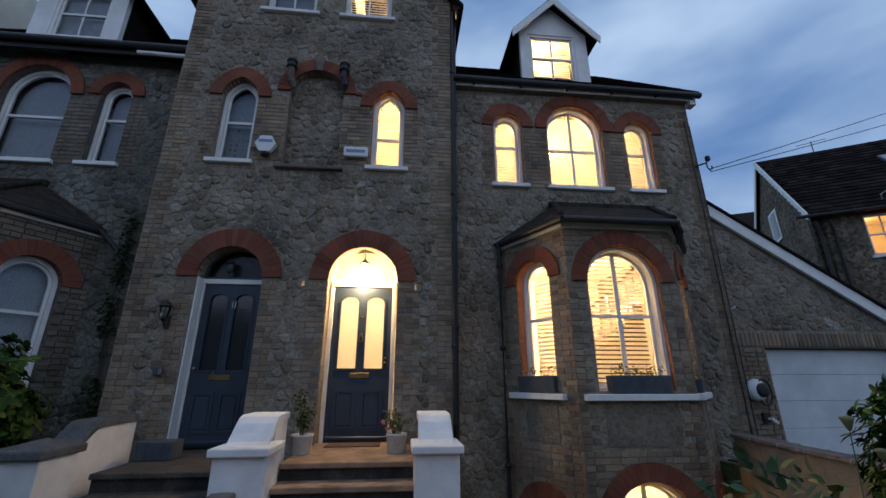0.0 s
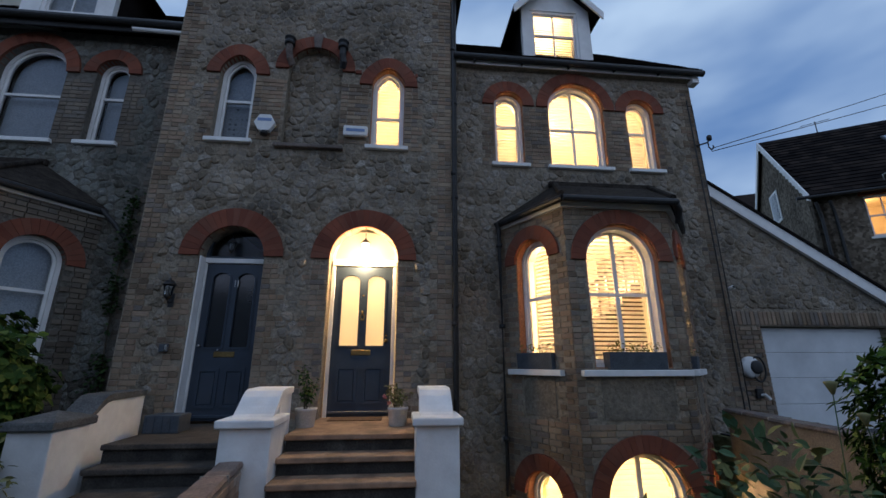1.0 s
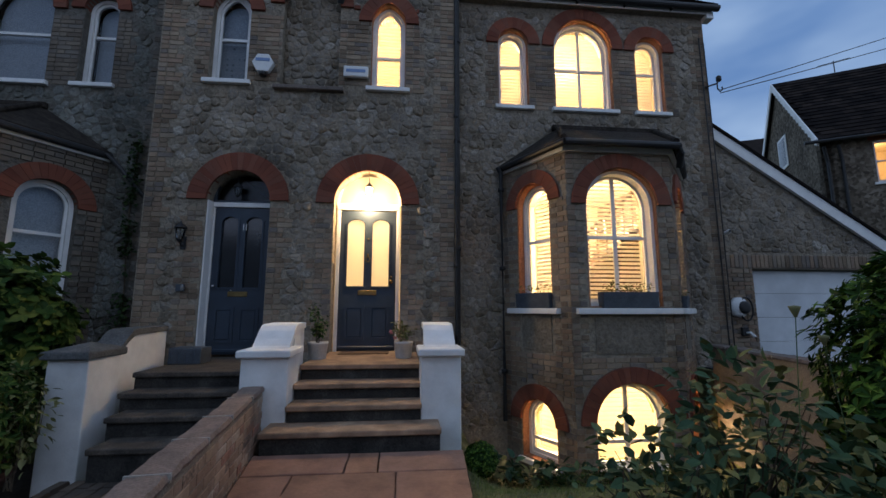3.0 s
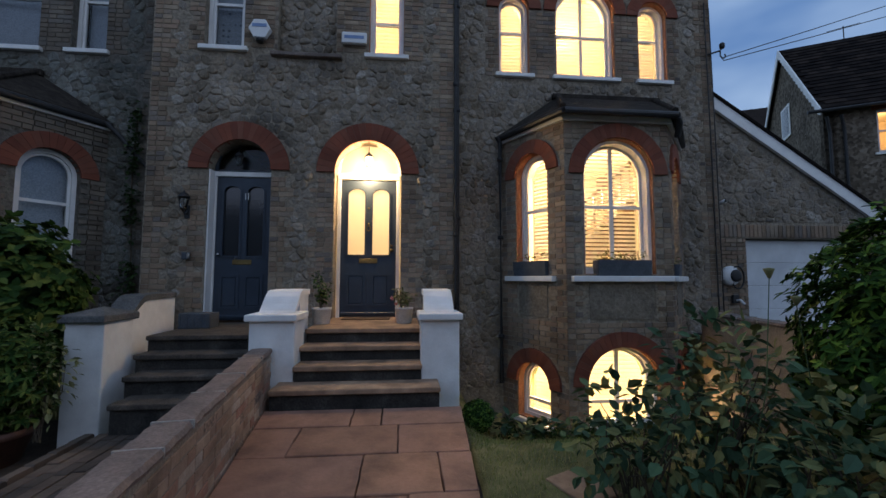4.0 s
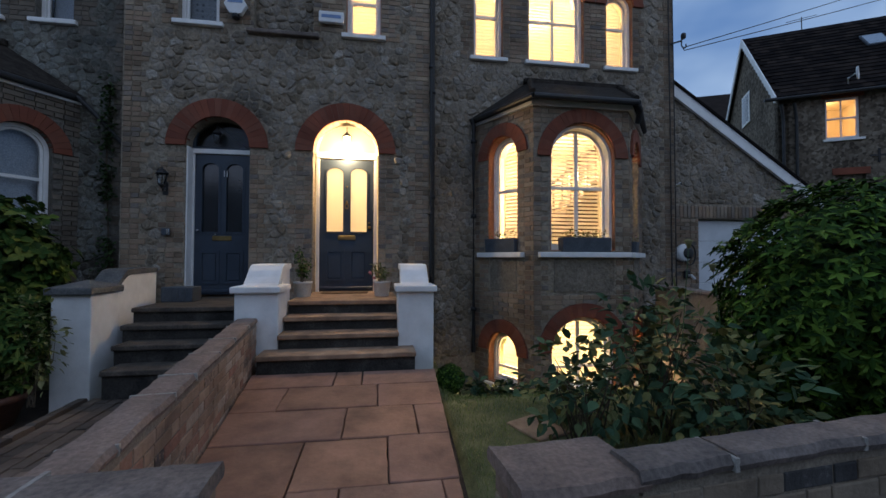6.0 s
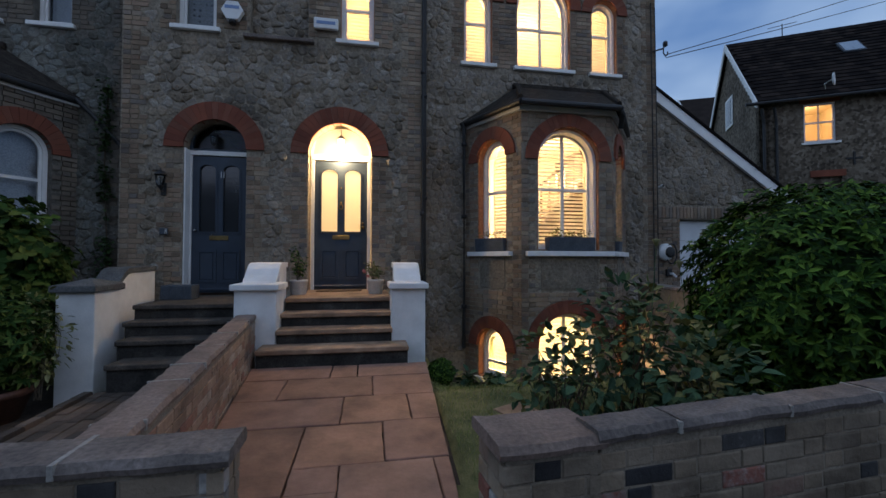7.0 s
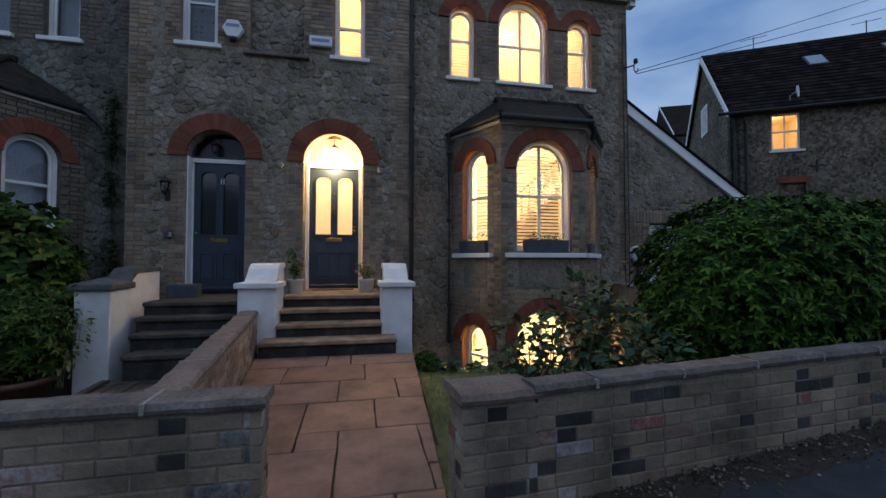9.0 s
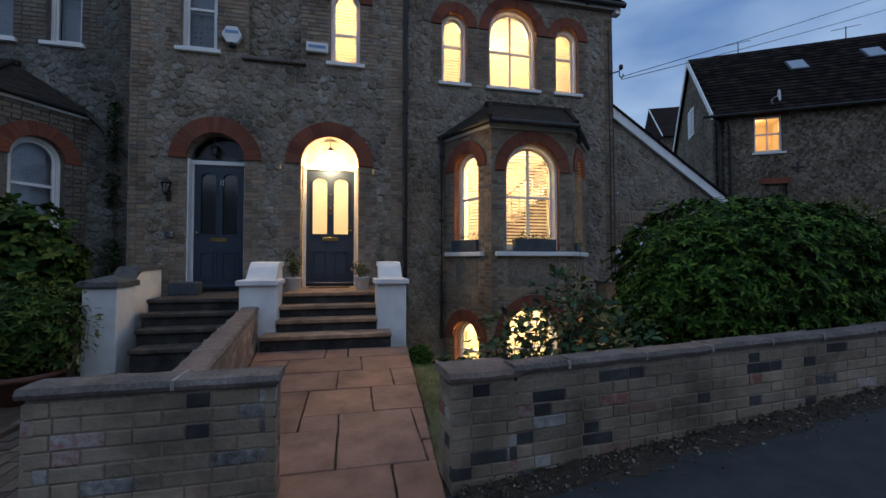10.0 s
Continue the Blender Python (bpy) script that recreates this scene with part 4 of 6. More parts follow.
def garden_wall(name, label, a, b, depth, z0, z1, rise=0.0, ends=True, both=False, over=0.025, stones=4, unit=None, cuts=None, stone=None):
    """A brick wall from a to b (face side) with a solid core, bricks on its faces and copings on top."""
    L = math.dist(a, b)
    fr = plane_frame(*a, b[0] - a[0], b[1] - a[1])
    w = tagged(new(name), label, "wall", kind="structure")
    w.matrix_basis = Matrix.Identity(4)
    sl = rise / L
    bmx = prism([(0.012, z0 - 0.4), (L - 0.012, z0 - 0.4), (L - 0.012, z1 + rise), (0.012, z1)], -0.006, -depth + 0.006, "z")
    bmesh.ops.transform(bmx, matrix=fr, verts=bmx.verts)
    part("core", bmx, m_garden_mortar, w)
    shear = Matrix(((1, 0, 0, 0), (sl, 1, 0, 0), (0, 0, 1, 0), (0, 0, 0, 1)))
    faces = [(fr @ shear, L)]
    if ends:
        faces.append((fr @ Matrix.Rotation(radians(-90), 4, "Y") @ Matrix.Translation((-depth, 0, 0)), depth))
        faces.append((fr @ Matrix.Translation((L, rise, 0)) @ Matrix.Rotation(radians(90), 4, "Y"), depth))
    if both:
        faces.append((fr @ shear @ Matrix.Translation((L, 0, -depth)) @ Matrix.Rotation(radians(180), 4, "Y"), L))
    for m, ln in faces:
        for u, v, bw, bh in brick_rows(0, ln, z0, z1):
            ob = part("brick", unit or unit_garden, None, w)
            ob.matrix_basis = m @ Matrix.Translation((u, v, rng.uniform(-0.004, 0.003))) @ Matrix.Rotation(rng.uniform(-0.008, 0.008), 4, "Z") @ Matrix.Diagonal((bw, bh, 0.05, 1))
    u = (Vector(b) - Vector(a)).normalized()
    n = Vector((u.y, -u.x))
    A, B = Vector(a), Vector(b)
    coping_run(w, (A + n * over - u * over, B + n * over + u * over), (A - n * (depth + over) - u * over, B - n * (depth + over) + u * over), stones, (z1, z1 + rise), cuts=cuts, stone=stone)
    return w


garden_wall("wall_front_right", "low brick garden wall with stone coping along the pavement", (0.862, 0.670), (6.6, 1.033), 0.125, -0.05, 0.580, rise=0.153, ends=False, stones=12,
            over=0.022, cuts=[0.0, 0.064, 0.161, 0.255, 0.35, 0.44, 0.54, 0.63, 0.73, 0.82, 0.91, 1.0])
garden_wall("wall_gate_end", "brick end of the garden wall under one broad coping stone", (0.475, 0.640), (0.868, 0.668), 0.27, -0.05, 0.570, stones=1, stone=m_cap)
garden_wall("wall_front_left", "low brick garden wall with stone coping beside the gate gap", (-1.53, 0.665), (-0.448, 0.685), 0.17, -0.08, 0.612, stones=3, cuts=[0.0, 0.565, 1.0])
garden_wall("wall_divider", "low brick wall between the two front paths", (-0.935, 0.885), (-1.30, 4.34), 0.20, -0.14, 0.49, rise=0.085, ends=False, both=True, over=0.008, stones=7, unit=unit_warm, stone=m_cap)

# ---- garden path of flags ----
path = thing("garden_path", "riven sandstone flag path to the steps", "path", kind="structure")
part("bed", prism([(-1.0, 0.45), (0.50, 0.45), (0.50, 0.9), (0.70, 4.1), (-1.30, 4.1)], -0.42, -0.06, "z"), m_soil, path)
def edge(y):
    return -0.93 - 0.10 * (y - 0.8), 0.455 + 0.066 * (y - 0.8)


# flags as near and far joint, left and right joint; None runs to the path's edge
LAID = [(3.56, 3.98, None, -0.39), (3.56, 3.98, -0.39, -0.115), (3.56, 3.98, -0.115, None),
        (3.01, 3.55, None, -0.79), (3.02, 3.55, -0.79, 0.04), (3.01, 3.56, 0.04, None),
        (2.46, 3.01, None, -0.21), (2.46, 3.01, -0.21, 0.34), (2.46, 3.00, 0.34, None),
        (1.60, 2.45, None, -0.455), (1.87, 2.45, -0.455, 0.11), (1.88, 2.46, 0.11, None),
        (1.59, 1.87, -0.455, -0.165), (1.03, 1.88, -0.165, 0.415), (1.32, 1.88, 0.415, None),
        (1.03, 1.60, None, -0.165), (1.03, 1.31, 0.415, None), (0.42, 1.03, None, 0.18), (0.42, 1.03, 0.18, None)]
for y0, y1, ca, cb in LAID:
    (l0, r0), (l1, r1) = edge(y0), edge(y1)
    a0, a1 = (l0, l1) if ca is None else (ca, ca)
    b0, b1 = (r0, r1) if cb is None else (cb, cb)
    n = 5
    g = 0.005
    dz, tip = rng.uniform(-0.003, 0.003), rng.uniform(-0.003, 0.003)
    # a riven outline: each side wanders by a few millimetres
    q = []
    for (xa, ya), (xb, yb) in (((a0 + g, y0 + g), (b0 - g, y0 + g)), ((b0 - g, y0 + g), (b1 - g, y1 - g)), ((b1 - g, y1 - g), (a1 + g, y1 - g)), ((a1 + g, y1 - g), (a0 + g, y0 + g))):
        q += [(xa + (xb - xa) * k / n + rng.uniform(-0.004, 0.004), ya + (yb - ya) * k / n + rng.uniform(-0.004, 0.004)) for k in range(n)]
    bm = bmesh.new()
    lo = [bm.verts.new((x, y, path_z(y) - 0.35)) for x, y in q]
    mid = [bm.verts.new((x, y, path_z(y) + dz - 0.006)) for x, y in q]
    cx, cy = (a0 + b0) / 2, (y0 + y1) / 2
    hi = [bm.verts.new((x + (0.006 if x < cx else -0.006), y + (0.006 if y < cy else -0.006), path_z(y) + dz + tip * (y - cy))) for x, y in q]
    bm.faces.new(lo[::-1]), bm.faces.new(hi)
    for r0_, r1_ in ((lo, mid), (mid, hi)):
        for i in range(len(q)):
            k = (i + 1) % len(q)
            bm.faces.new((r0_[i], r0_[k], r1_[k], r1_[i]))
    part("flag", bm, m_flag, path)

# ---- front doors ----
def front_door(name, label, x0, x1, sill, head, arch_c, arch_r, spring, glass, numeral):
    """A panelled door with two tall arched lights, its frame, fanlight and fittings."""
    d = tagged(new(name), label, "door", kind="structure")
    d.matrix_basis = plane_frame(0, 6.27, 1, 0)
    w, c = x1 - x0, (x0 + x1) / 2
    g0, g1, gt = sill + 0.96, head - 0.13, 0.0
    lights = [(x0 + w * 0.28, w * 0.155), (x1 - w * 0.28, w * 0.155)]
    loops = [arch_loop(u, h, g0, g1 - h * 0.75, 0.75) for u, h in lights]
    leaf = part("leaf", wall_mesh([(x0, sill), (x1, sill), (x1, head), (x0, head)], loops, 0.05), m_door, d, "navy painted panelled leaf")
    for lp, (u, h) in zip(loops, lights):
        part("light", loop_sheet(arch_loop(u, h + 0.004, g0 - 0.004, g1 - h * 0.75, 0.75), -0.03), glass, leaf)
        part("light_moulding", loop_ring(arch_loop(u, h + 0.022, g0 - 0.022, g1 - h * 0.75, 0.75), arch_loop(u, h - 0.004, g0 + 0.004, g1 - h * 0.75, 0.75), -0.002, 0.014), m_door, leaf)
        for a, b in ((sill + 0.16, sill + 0.42), (sill + 0.50, sill + 0.72)):
            if a > sill + 0.3:
                continue
            bm = loop_ring([(u - h - 0.02, a), (u + h + 0.02, a), (u + h + 0.02, b + 0.26), (u - h - 0.02, b + 0.26)], [(u - h + 0.02, a + 0.04), (u + h - 0.02, a + 0.04), (u + h - 0.02, b + 0.22), (u - h + 0.02, b + 0.22)], -0.002, 0.016)
            part("panel_moulding", bm, m_door, leaf)
            part("panel", boxes((u - h + 0.03, u + h - 0.03, a + 0.05, b + 0.21, -0.01, 0.010), bevel=0.006), m_door, leaf)
    part("letter_plate", boxes((c - 0.14, c + 0.14, sill + 0.83, sill + 0.905, -0.002, 0.012), bevel=0.005), m_brass, leaf, "brass letter plate")
    part("weather_bar", boxes((x0 + 0.01, x1 - 0.01, sill + 0.03, sill + 0.075, -0.002, 0.028), bevel=0.008), m_door, leaf)
    # frame, transom and fanlight
    f = 0.055
    rows = [(x0 - f, x0 - 0.004, sill - 0.02, head + 0.01, -0.07, 0.02), (x1 + 0.004, x1 + f, sill - 0.02, head + 0.01, -0.07, 0.02)]
    for r in rows:
        part("jamb", boxes(r, bevel=0.005), m_white, d, "white painted door jamb")
    part("transom", boxes((x0 - f, x1 + f, head + 0.012, head + 0.085, -0.07, 0.03), bevel=0.006), m_white, d, "white painted transom")
    lo = head + 0.087
    part("fanlight_frame", loop_ring(arch_loop(arch_c, arch_r - 0.004, lo, spring + 0.1), arch_loop(arch_c, arch_r - 0.05, lo + 0.03, spring + 0.1), -0.06, 0.01), m_white if glass is m_frost else m_door, d)
    fan = part("fanlight_pane", loop_sheet(arch_loop(arch_c, arch_r - 0.045, lo + 0.02, spring + 0.1), -0.03), m_frost if glass is m_frost else m_dark_glass, d)
    fan.visible_shadow = glass is m_frost
    return d


d_lit = front_door("door_1", "navy front door with two lit frosted panels", -0.90, -0.045, 0.765, 2.90, -0.474, 0.503, 2.97, m_frost, False)
d_dark = front_door("door_2", "navy front door, unlit, with dark glazed panels", -2.76, -1.965, 0.735, 2.90, -2.36, 0.45, 2.98, m_door_glass, True)


def knob(parent, x, z, mat=m_brass, r=0.026):
    bm = lathe([(0.012, 0), (0.012, 0.02), (r, 0.03), (r * 1.1, 0.045), (r * 0.7, 0.06), (0.004, 0.065)], 14)
    part("knob", bm, mat, parent, "brass knob" if mat is m_brass else "chrome lock", Matrix.Translation((x, z, 0.0)))


knob(d_lit, -0.115, 1.80), knob(d_lit, -0.115, 1.87, m_brass, 0.016)
part("knocker", tube([(-0.474 + 0.028 * math.sin(a), 2.14 + 0.04 * math.cos(a), 0.03) for a in np.linspace(0.3, 2 * math.pi - 0.3, 16)], 0.008, 8), m_brass, d_lit, "brass ring knocker")
part("knocker_plate", boxes((-0.488, -0.46, 2.17, 2.23, 0, 0.03), bevel=0.008), m_brass, d_lit)
part("spyhole", lathe([(0.014, 0), (0.014, 0.012), (0.006, 0.014)], 12), m_brass, d_lit, m=Matrix.Translation((-0.474, 2.46, 0)))
knob(d_dark, -2.70, 1.72, m_chrome, 0.02)
part("number_bar", boxes((-2.345, -2.295, 2.56, 2.66, 0.001, 0.008)), m_plastic, d_dark)
part("letter_light", lathe([(0.012, 0), (0.014, 0.01), (0.005, 0.014)], 10), m_chrome, d_dark, m=Matrix.Translation((-2.46, 1.66, 0)))
part("reveal_lining", boxes((-2.808, -2.785, 0.73, 2.98, 0.03, 0.195), bevel=0.004), m_white, d_dark, "white painted reveal board")
tagged(part("door_mat", boxes((-0.82, -0.12, 5.86, 6.20, 0.76, 0.775), bevel=0.006), m_mat), "brown coir door mat on the landing", "mat")


def lantern(name, label, x, y, z, s, hang, glowing=False):
    t = thing(name, label, "lamp", Matrix.Translation((x, y, z)) @ Matrix.Scale(s, 4))
    part("body", lathe([(0.045, 0.0), (0.05, 0.01), (0.075, 0.16), (0.07, 0.165)], 6), m_bulb if glowing else m_dark_glass, t, "glass body")
    part("roof", lathe([(0.10, 0.165), (0.09, 0.18), (0.05, 0.225), (0.018, 0.245), (0.012, 0.27), (0.002, 0.275)], 6), m_black, t, "black metal roof")
    part("base", lathe([(0.015, -0.05), (0.03, -0.03), (0.055, -0.005), (0.055, 0.004)], 6), m_black, t)
    for k in range(6):
        a = 2 * math.pi * k / 6
        part("bar", tube([(0.052 * math.cos(a), 0.052 * math.sin(a), 0), (0.078 * math.cos(a), 0.078 * math.sin(a), 0.165)], 0.006, 6), m_black, t)
    if hang:
        part("chain", tube([(0, 0, 0.27), (0, 0, 0.27 + hang)], 0.006, 6), m_black, t)
    else:
        part("bracket", tube([(0, 0.0, -0.04), (0, 0.04, -0.09), (0, 0.09, -0.07), (0, 0.11, -0.02)], 0.012, 8), m_black, t)
        part("wall_plate", boxes((-0.04, 0.04, 0.105, 0.12, -0.14, 0.06), bevel=0.006), m_black, t)
    return t


lantern("wall_lantern", "black metal wall lantern beside the unlit door", -3.07, 5.94, 2.36, 0.95, 0)
lantern("porch_lantern", "small black lantern hanging in the unlit porch", -2.42, 6.16, 3.08, 0.75, 0.12)
lantern("hall_lantern", "glowing lantern hanging in the lit porch", -0.474, 6.17, 3.12, 0.8, 0.10, True)
e = thing("door_bell", "small chrome intercom beside the unlit door", "bell")
part("case", boxes((-3.10, -2.99, 6.0, 6.035, 1.63, 1.73), bevel=0.006), m_planter, e)
part("button", boxes((-3.03, -2.995, 5.99, 6.0, 1.64, 1.72), bevel=0.003), m_chrome, e)

# ---- alarm boxes, niche, corbels ----
a = thing("alarm_box", "white hexagonal alarm box with a blue label", "alarm box", MAIN)
hexa = [(-2.115 + 0.165 * math.cos(t), 5.12 + 0.165 * math.sin(t)) for t in (math.pi * k / 3 for k in range(6))]
part("case", prism(hexa, 0.03, 0.12, "z", bevel=0.012), m_plastic, a)
part("label_plate", boxes((-2.22, -2.01, 5.14, 5.19, 0.121, 0.125)), m_blue, a, "blue label")
part("strobe", lathe([(0.05, -0.06), (0.055, -0.02), (0.05, 0)], 14), m_black, a, m=Matrix.Translation((-2.115, 4.98, 0.075)) @ Matrix.Rotation(radians(-90), 4, "X"))
a = thing("alarm_box", "white rectangular alarm box beside the lit window", "alarm box", MAIN)
part("case", boxes((-0.905, -0.52, 4.98, 5.16, 0.03, 0.10), bevel=0.02), m_plastic, a)
part("label_plate", boxes((-0.86, -0.565, 5.05, 5.10, 0.101, 0.105)), m_blue, a, "pale blue label")
v, f = ragstone(-1.88, -0.99, 4.80, 6.68, [], arch_loop(-1.435, 0.45, 4.79, 6.22), 0.15, 0.12, 0.018, n0=-0.13)
nb = tagged(part("niche_back", loop_sheet(arch_loop(-1.435, 0.445, 4.79, 6.22), -0.13), m_mortar, m=MAIN), "blind arched niche filled with ragstone", "niche", kind="structure")
joined("niche_stones", v, f, m_rag, nb, kind="stuff", smooth=True)
tagged(part("niche_shelf", boxes((-1.965, -0.90, 4.74, 4.80, -0.1, 0.09), bevel=0.01), m_coping, m=MAIN), "weathered stone shelf under the niche", "shelf", kind="structure")
part("keystone", prism([(-1.49, 6.64), (-1.38, 6.64), (-1.35, 6.92), (-1.52, 6.92)], -0.02, 0.06, "z", bevel=0.01), m_coping, wall_main, "pale stone keystone")
for x, mat in ((-1.875, m_coping), (-1.0, m_black)):
    t = thing("corbel_shaft", "weathered corbel shaft beside the niche", "corbel", MAIN)
    part("bracket", tube([(x + (0.05 if x < -1.5 else 0), 6.28, 0.02), (x + 0.02, 6.36, 0.08), (x, 6.48, 0.11), (x, 6.60, 0.11)], 0.055, 12), mat, t)
    part("collar", lathe([(0.06, 0), (0.085, 0.01), (0.085, 0.05), (0.07, 0.06), (0.07, 0.11), (0.09, 0.12), (0.09, 0.14)], 14), m_black, t, m=Matrix.Translation((x, 6.60, 0.11)) @ Matrix.Rotation(radians(-90), 4, "X"))

# ---- bay roof, gutters and pipes ----
def bay_roof(name, label, pts, xt0, xt1, wall_y, z0=3.73, z1=4.54):
    r = tagged(new(name), label, "roof", kind="structure")
    cx = sum(p[0] for p in pts) / 4
    ov = []
    for k, (x, y) in enumerate(pts):
        ov.append((x + (-0.07 if x < cx else 0.05), y - (0.15 if 0 < k < 3 else 0.0)))
    bm = bmesh.new()
    lo = [bm.verts.new((x, y, z0)) for x, y in ov]
    up = [bm.verts.new((x, y, z0 + 0.05)) for x, y in ov]
    t0, t1 = bm.verts.new((xt0, wall_y, z1)), bm.verts.new((xt1, wall_y, z1))
    bm.faces.new(lo)
    for i in range(3):
        bm.faces.new((lo[i], lo[i + 1], up[i + 1], up[i]))
    bm.faces.new((up[0], up[1], t0)), bm.faces.new((up[1], up[2], t1, t0)), bm.faces.new((up[2], up[3], t1))
    bm.faces.new((lo[0], up[0], t0, t1, up[3], lo[3]))
    part("covering", bm, m_lead, r, "dark weathered roof covering")
    for i in range(3):
        part("gutter", tube([(ov[i][0], ov[i][1] - 0.03, z0 - 0.02), (ov[i + 1][0], ov[i + 1][1] - 0.03, z0 - 0.02)], 0.05, 10), m_black, r, "black gutter")
    for nm, z_lo, z_hi, d, mt in (("cornice", z0 - 0.10, z0 - 0.02, 0.05, m_white), ("soffit", z0 - 0.02, z0, 0.045, m_white)):
        ring = [(x + (-d if x < cx else d), y - (d if 0 < k < 3 else 0.0)) for k, (x, y) in enumerate(pts)]
        part(nm, prism(ring, z_lo, z_hi, "z"), mt, r)
    part("hip_roll", tube([(ov[1][0], ov[1][1], z0 + 0.06), (xt0, wall_y - 0.02, z1 + 0.02)], 0.045, 8), m_lead, r)
    part("hip_roll", tube([(ov[2][0], ov[2][1], z0 + 0.06), (xt1, wall_y - 0.02, z1 + 0.02)], 0.045, 8), m_lead, r)
    part("flashing", boxes((xt0 - 0.1, xt1 + 0.1, wall_y - 0.07, wall_y + 0.01, z1 - 0.06, z1 + 0.04), bevel=0.01), m_lead, r)
    return r


bay_roof("roof_bay", "low dark hipped roof over the canted bay", BAY, 2.70, 4.45, 6.45, z1=4.50)
MIR = [(-6.9, 6.48), (-6.55, 5.35), (-5.18, 5.35), (-4.50, 6.48)]
bay_roof("roof_left_bay", "low dark hipped roof over the adjoining bay", MIR, -6.5, -5.55, 6.45, 3.73, 4.5)
mir_frames = [plane_frame(*MIR[i], MIR[i + 1][0] - MIR[i][0], MIR[i + 1][1] - MIR[i][1]) for i in range(3)]
left_bay_walls = []
for i, fr in enumerate(mir_frames):
    ln = math.dist(MIR[i], MIR[i + 1])
    c, h, sp = (ln / 2, 0.345, 2.82)
    wb = tagged(new(f"wall_left_bay_{i + 1}", mesh_of(wall_mesh([(0, -0.6), (ln, -0.6), (ln, 3.70), (0, 3.70)], [arch_loop(c, h, 1.36, sp)], 0.24), "wall_left_bay")), "stock brick face of the adjoining bay", "wall", kind="structure")
    wb.data.materials.append(m_mortar_shaded)
    wb.matrix_basis = fr
    left_bay_walls.append((wb, ln, c, h, sp))
    arch_ring(c, sp, h, h + 0.22, wb, m_red)
    sash_window(wname(), fr, c, h, 1.36, sp, DARK, rail=2.42, bars=0, glass=m_dark_glass, back=0.09)
    tagged(part("roller_blind", loop_sheet(arch_loop(c, h - 0.04, 1.4, sp), -0.26), m_net, m=fr), "pale roller blind drawn behind the bay glass", "blind")


def pipe(name, label, pts, r=0.038, collars=(), mat=m_black, sides=12):
    t = thing(name, label, "pipe")
    part("pipe", tube(pts, r, sides), mat, t)
    for x, y, z in collars:
        part("collar", lathe([(r + 0.004, 0), (r + 0.014, 0.005), (r + 0.014, 0.06), (r + 0.004, 0.065)], sides), mat, t, m=Matrix.Translation((x, y, z)))
    return t


pipe("drainpipe", "tall black cast-iron drainpipe in the corner of the walls", [(0.93, 6.33, -0.3), (0.93, 6.33, 6.4), (0.94, 6.30, 8.4)], 0.042, [(0.93, 6.33, z) for z in (0.5, 2.3, 4.1, 5.9)])
pipe("drainpipe", "thin black pipe beside the tall drainpipe", [(0.84 + 0.03, 6.03, 1.0), (0.87, 6.03, 8.2)], 0.02, [(0.87, 6.03, z) for z in (2.0, 4.4, 6.8)])
pipe("drainpipe", "black downpipe beside the bay", [(1.66, 6.36, -0.3), (1.66, 6.36, 3.62), (1.60, 6.34, 3.72)], 0.036, [(1.66, 6.36, z) for z in (0.4, 2.0, 3.3)])
pipe("downpipe_elbow", "black gutter outlet at the end of the bay", [(3.98, 5.20, 3.71), (4.06, 5.24, 3.63), (4.10, 5.36, 3.46)], 0.045)
pipe("wall_cable", "black cable clipped down the house corner", [(5.50, 6.44, 6.4), (5.51, 6.43, 4.0), (5.52, 6.43, 0.4)], 0.012, sides=6)
pipe("wall_cable", "thin cable clipped beside the house corner", [(5.59, 6.44, 6.3), (5.60, 6.43, 4.0), (5.61, 6.43, 0.4)], 0.010, sides=6)
pipe("drainpipe", "sloping black pipe across the adjoining wall", [(-4.45, 6.35, 3.72), (-4.25, 6.40, 3.5), (-3.78, 6.42, 2.95), (-3.74, 6.42, 0.0)], 0.035)

ev = thing("eaves_gutter", "black gutter and white fascia along the eaves", "gutter")
part("fascia", boxes((0.90, 5.74, 6.34, 6.37, 6.83, 6.92), bevel=0.004), m_white, ev, "white painted fascia board")
part("soffit", boxes((0.90, 5.74, 6.37, 6.48, 6.83, 6.85)), m_mortar, ev, "weathered boarded soffit")
part("gutter", tube([(0.86, 6.275, 6.93), (5.82, 6.275, 6.91)], 0.06, 12), m_black, ev, "black half-round gutter")
for x in (1.3, 2.2, 3.1, 4.0, 4.9):
    part("bracket", boxes((x, x + 0.03, 6.26, 6.34, 6.84, 6.90)), m_black, ev)
part("end_box", boxes((5.62, 5.76, 6.33, 6.50, 6.74, 6.88), bevel=0.01), m_white, ev)
ev = thing("eaves_gutter", "dark gutter and fascia of the adjoining house", "gutter")
part("fascia", boxes((-9.0, -3.70, 6.20, 6.235, 6.86, 7.02), bevel=0.004), m_black, ev)
part("gutter", tube([(-9.0, 6.14, 7.02), (-3.70, 6.14, 7.0)], 0.06, 12), m_black, ev)
part("lower_pipe", tube([(-4.5, 6.16, 6.88), (-3.70, 6.16, 6.86)], 0.035, 10), m_plastic, ev, "pale overflow pipe")
ev = thing("eaves_gutter", "black gutter under the main gable", "gutter")
part("gutter", tube([(1.02, 5.95, 8.28), (1.02, 9.0, 8.28)], 0.06, 10), m_black, ev)


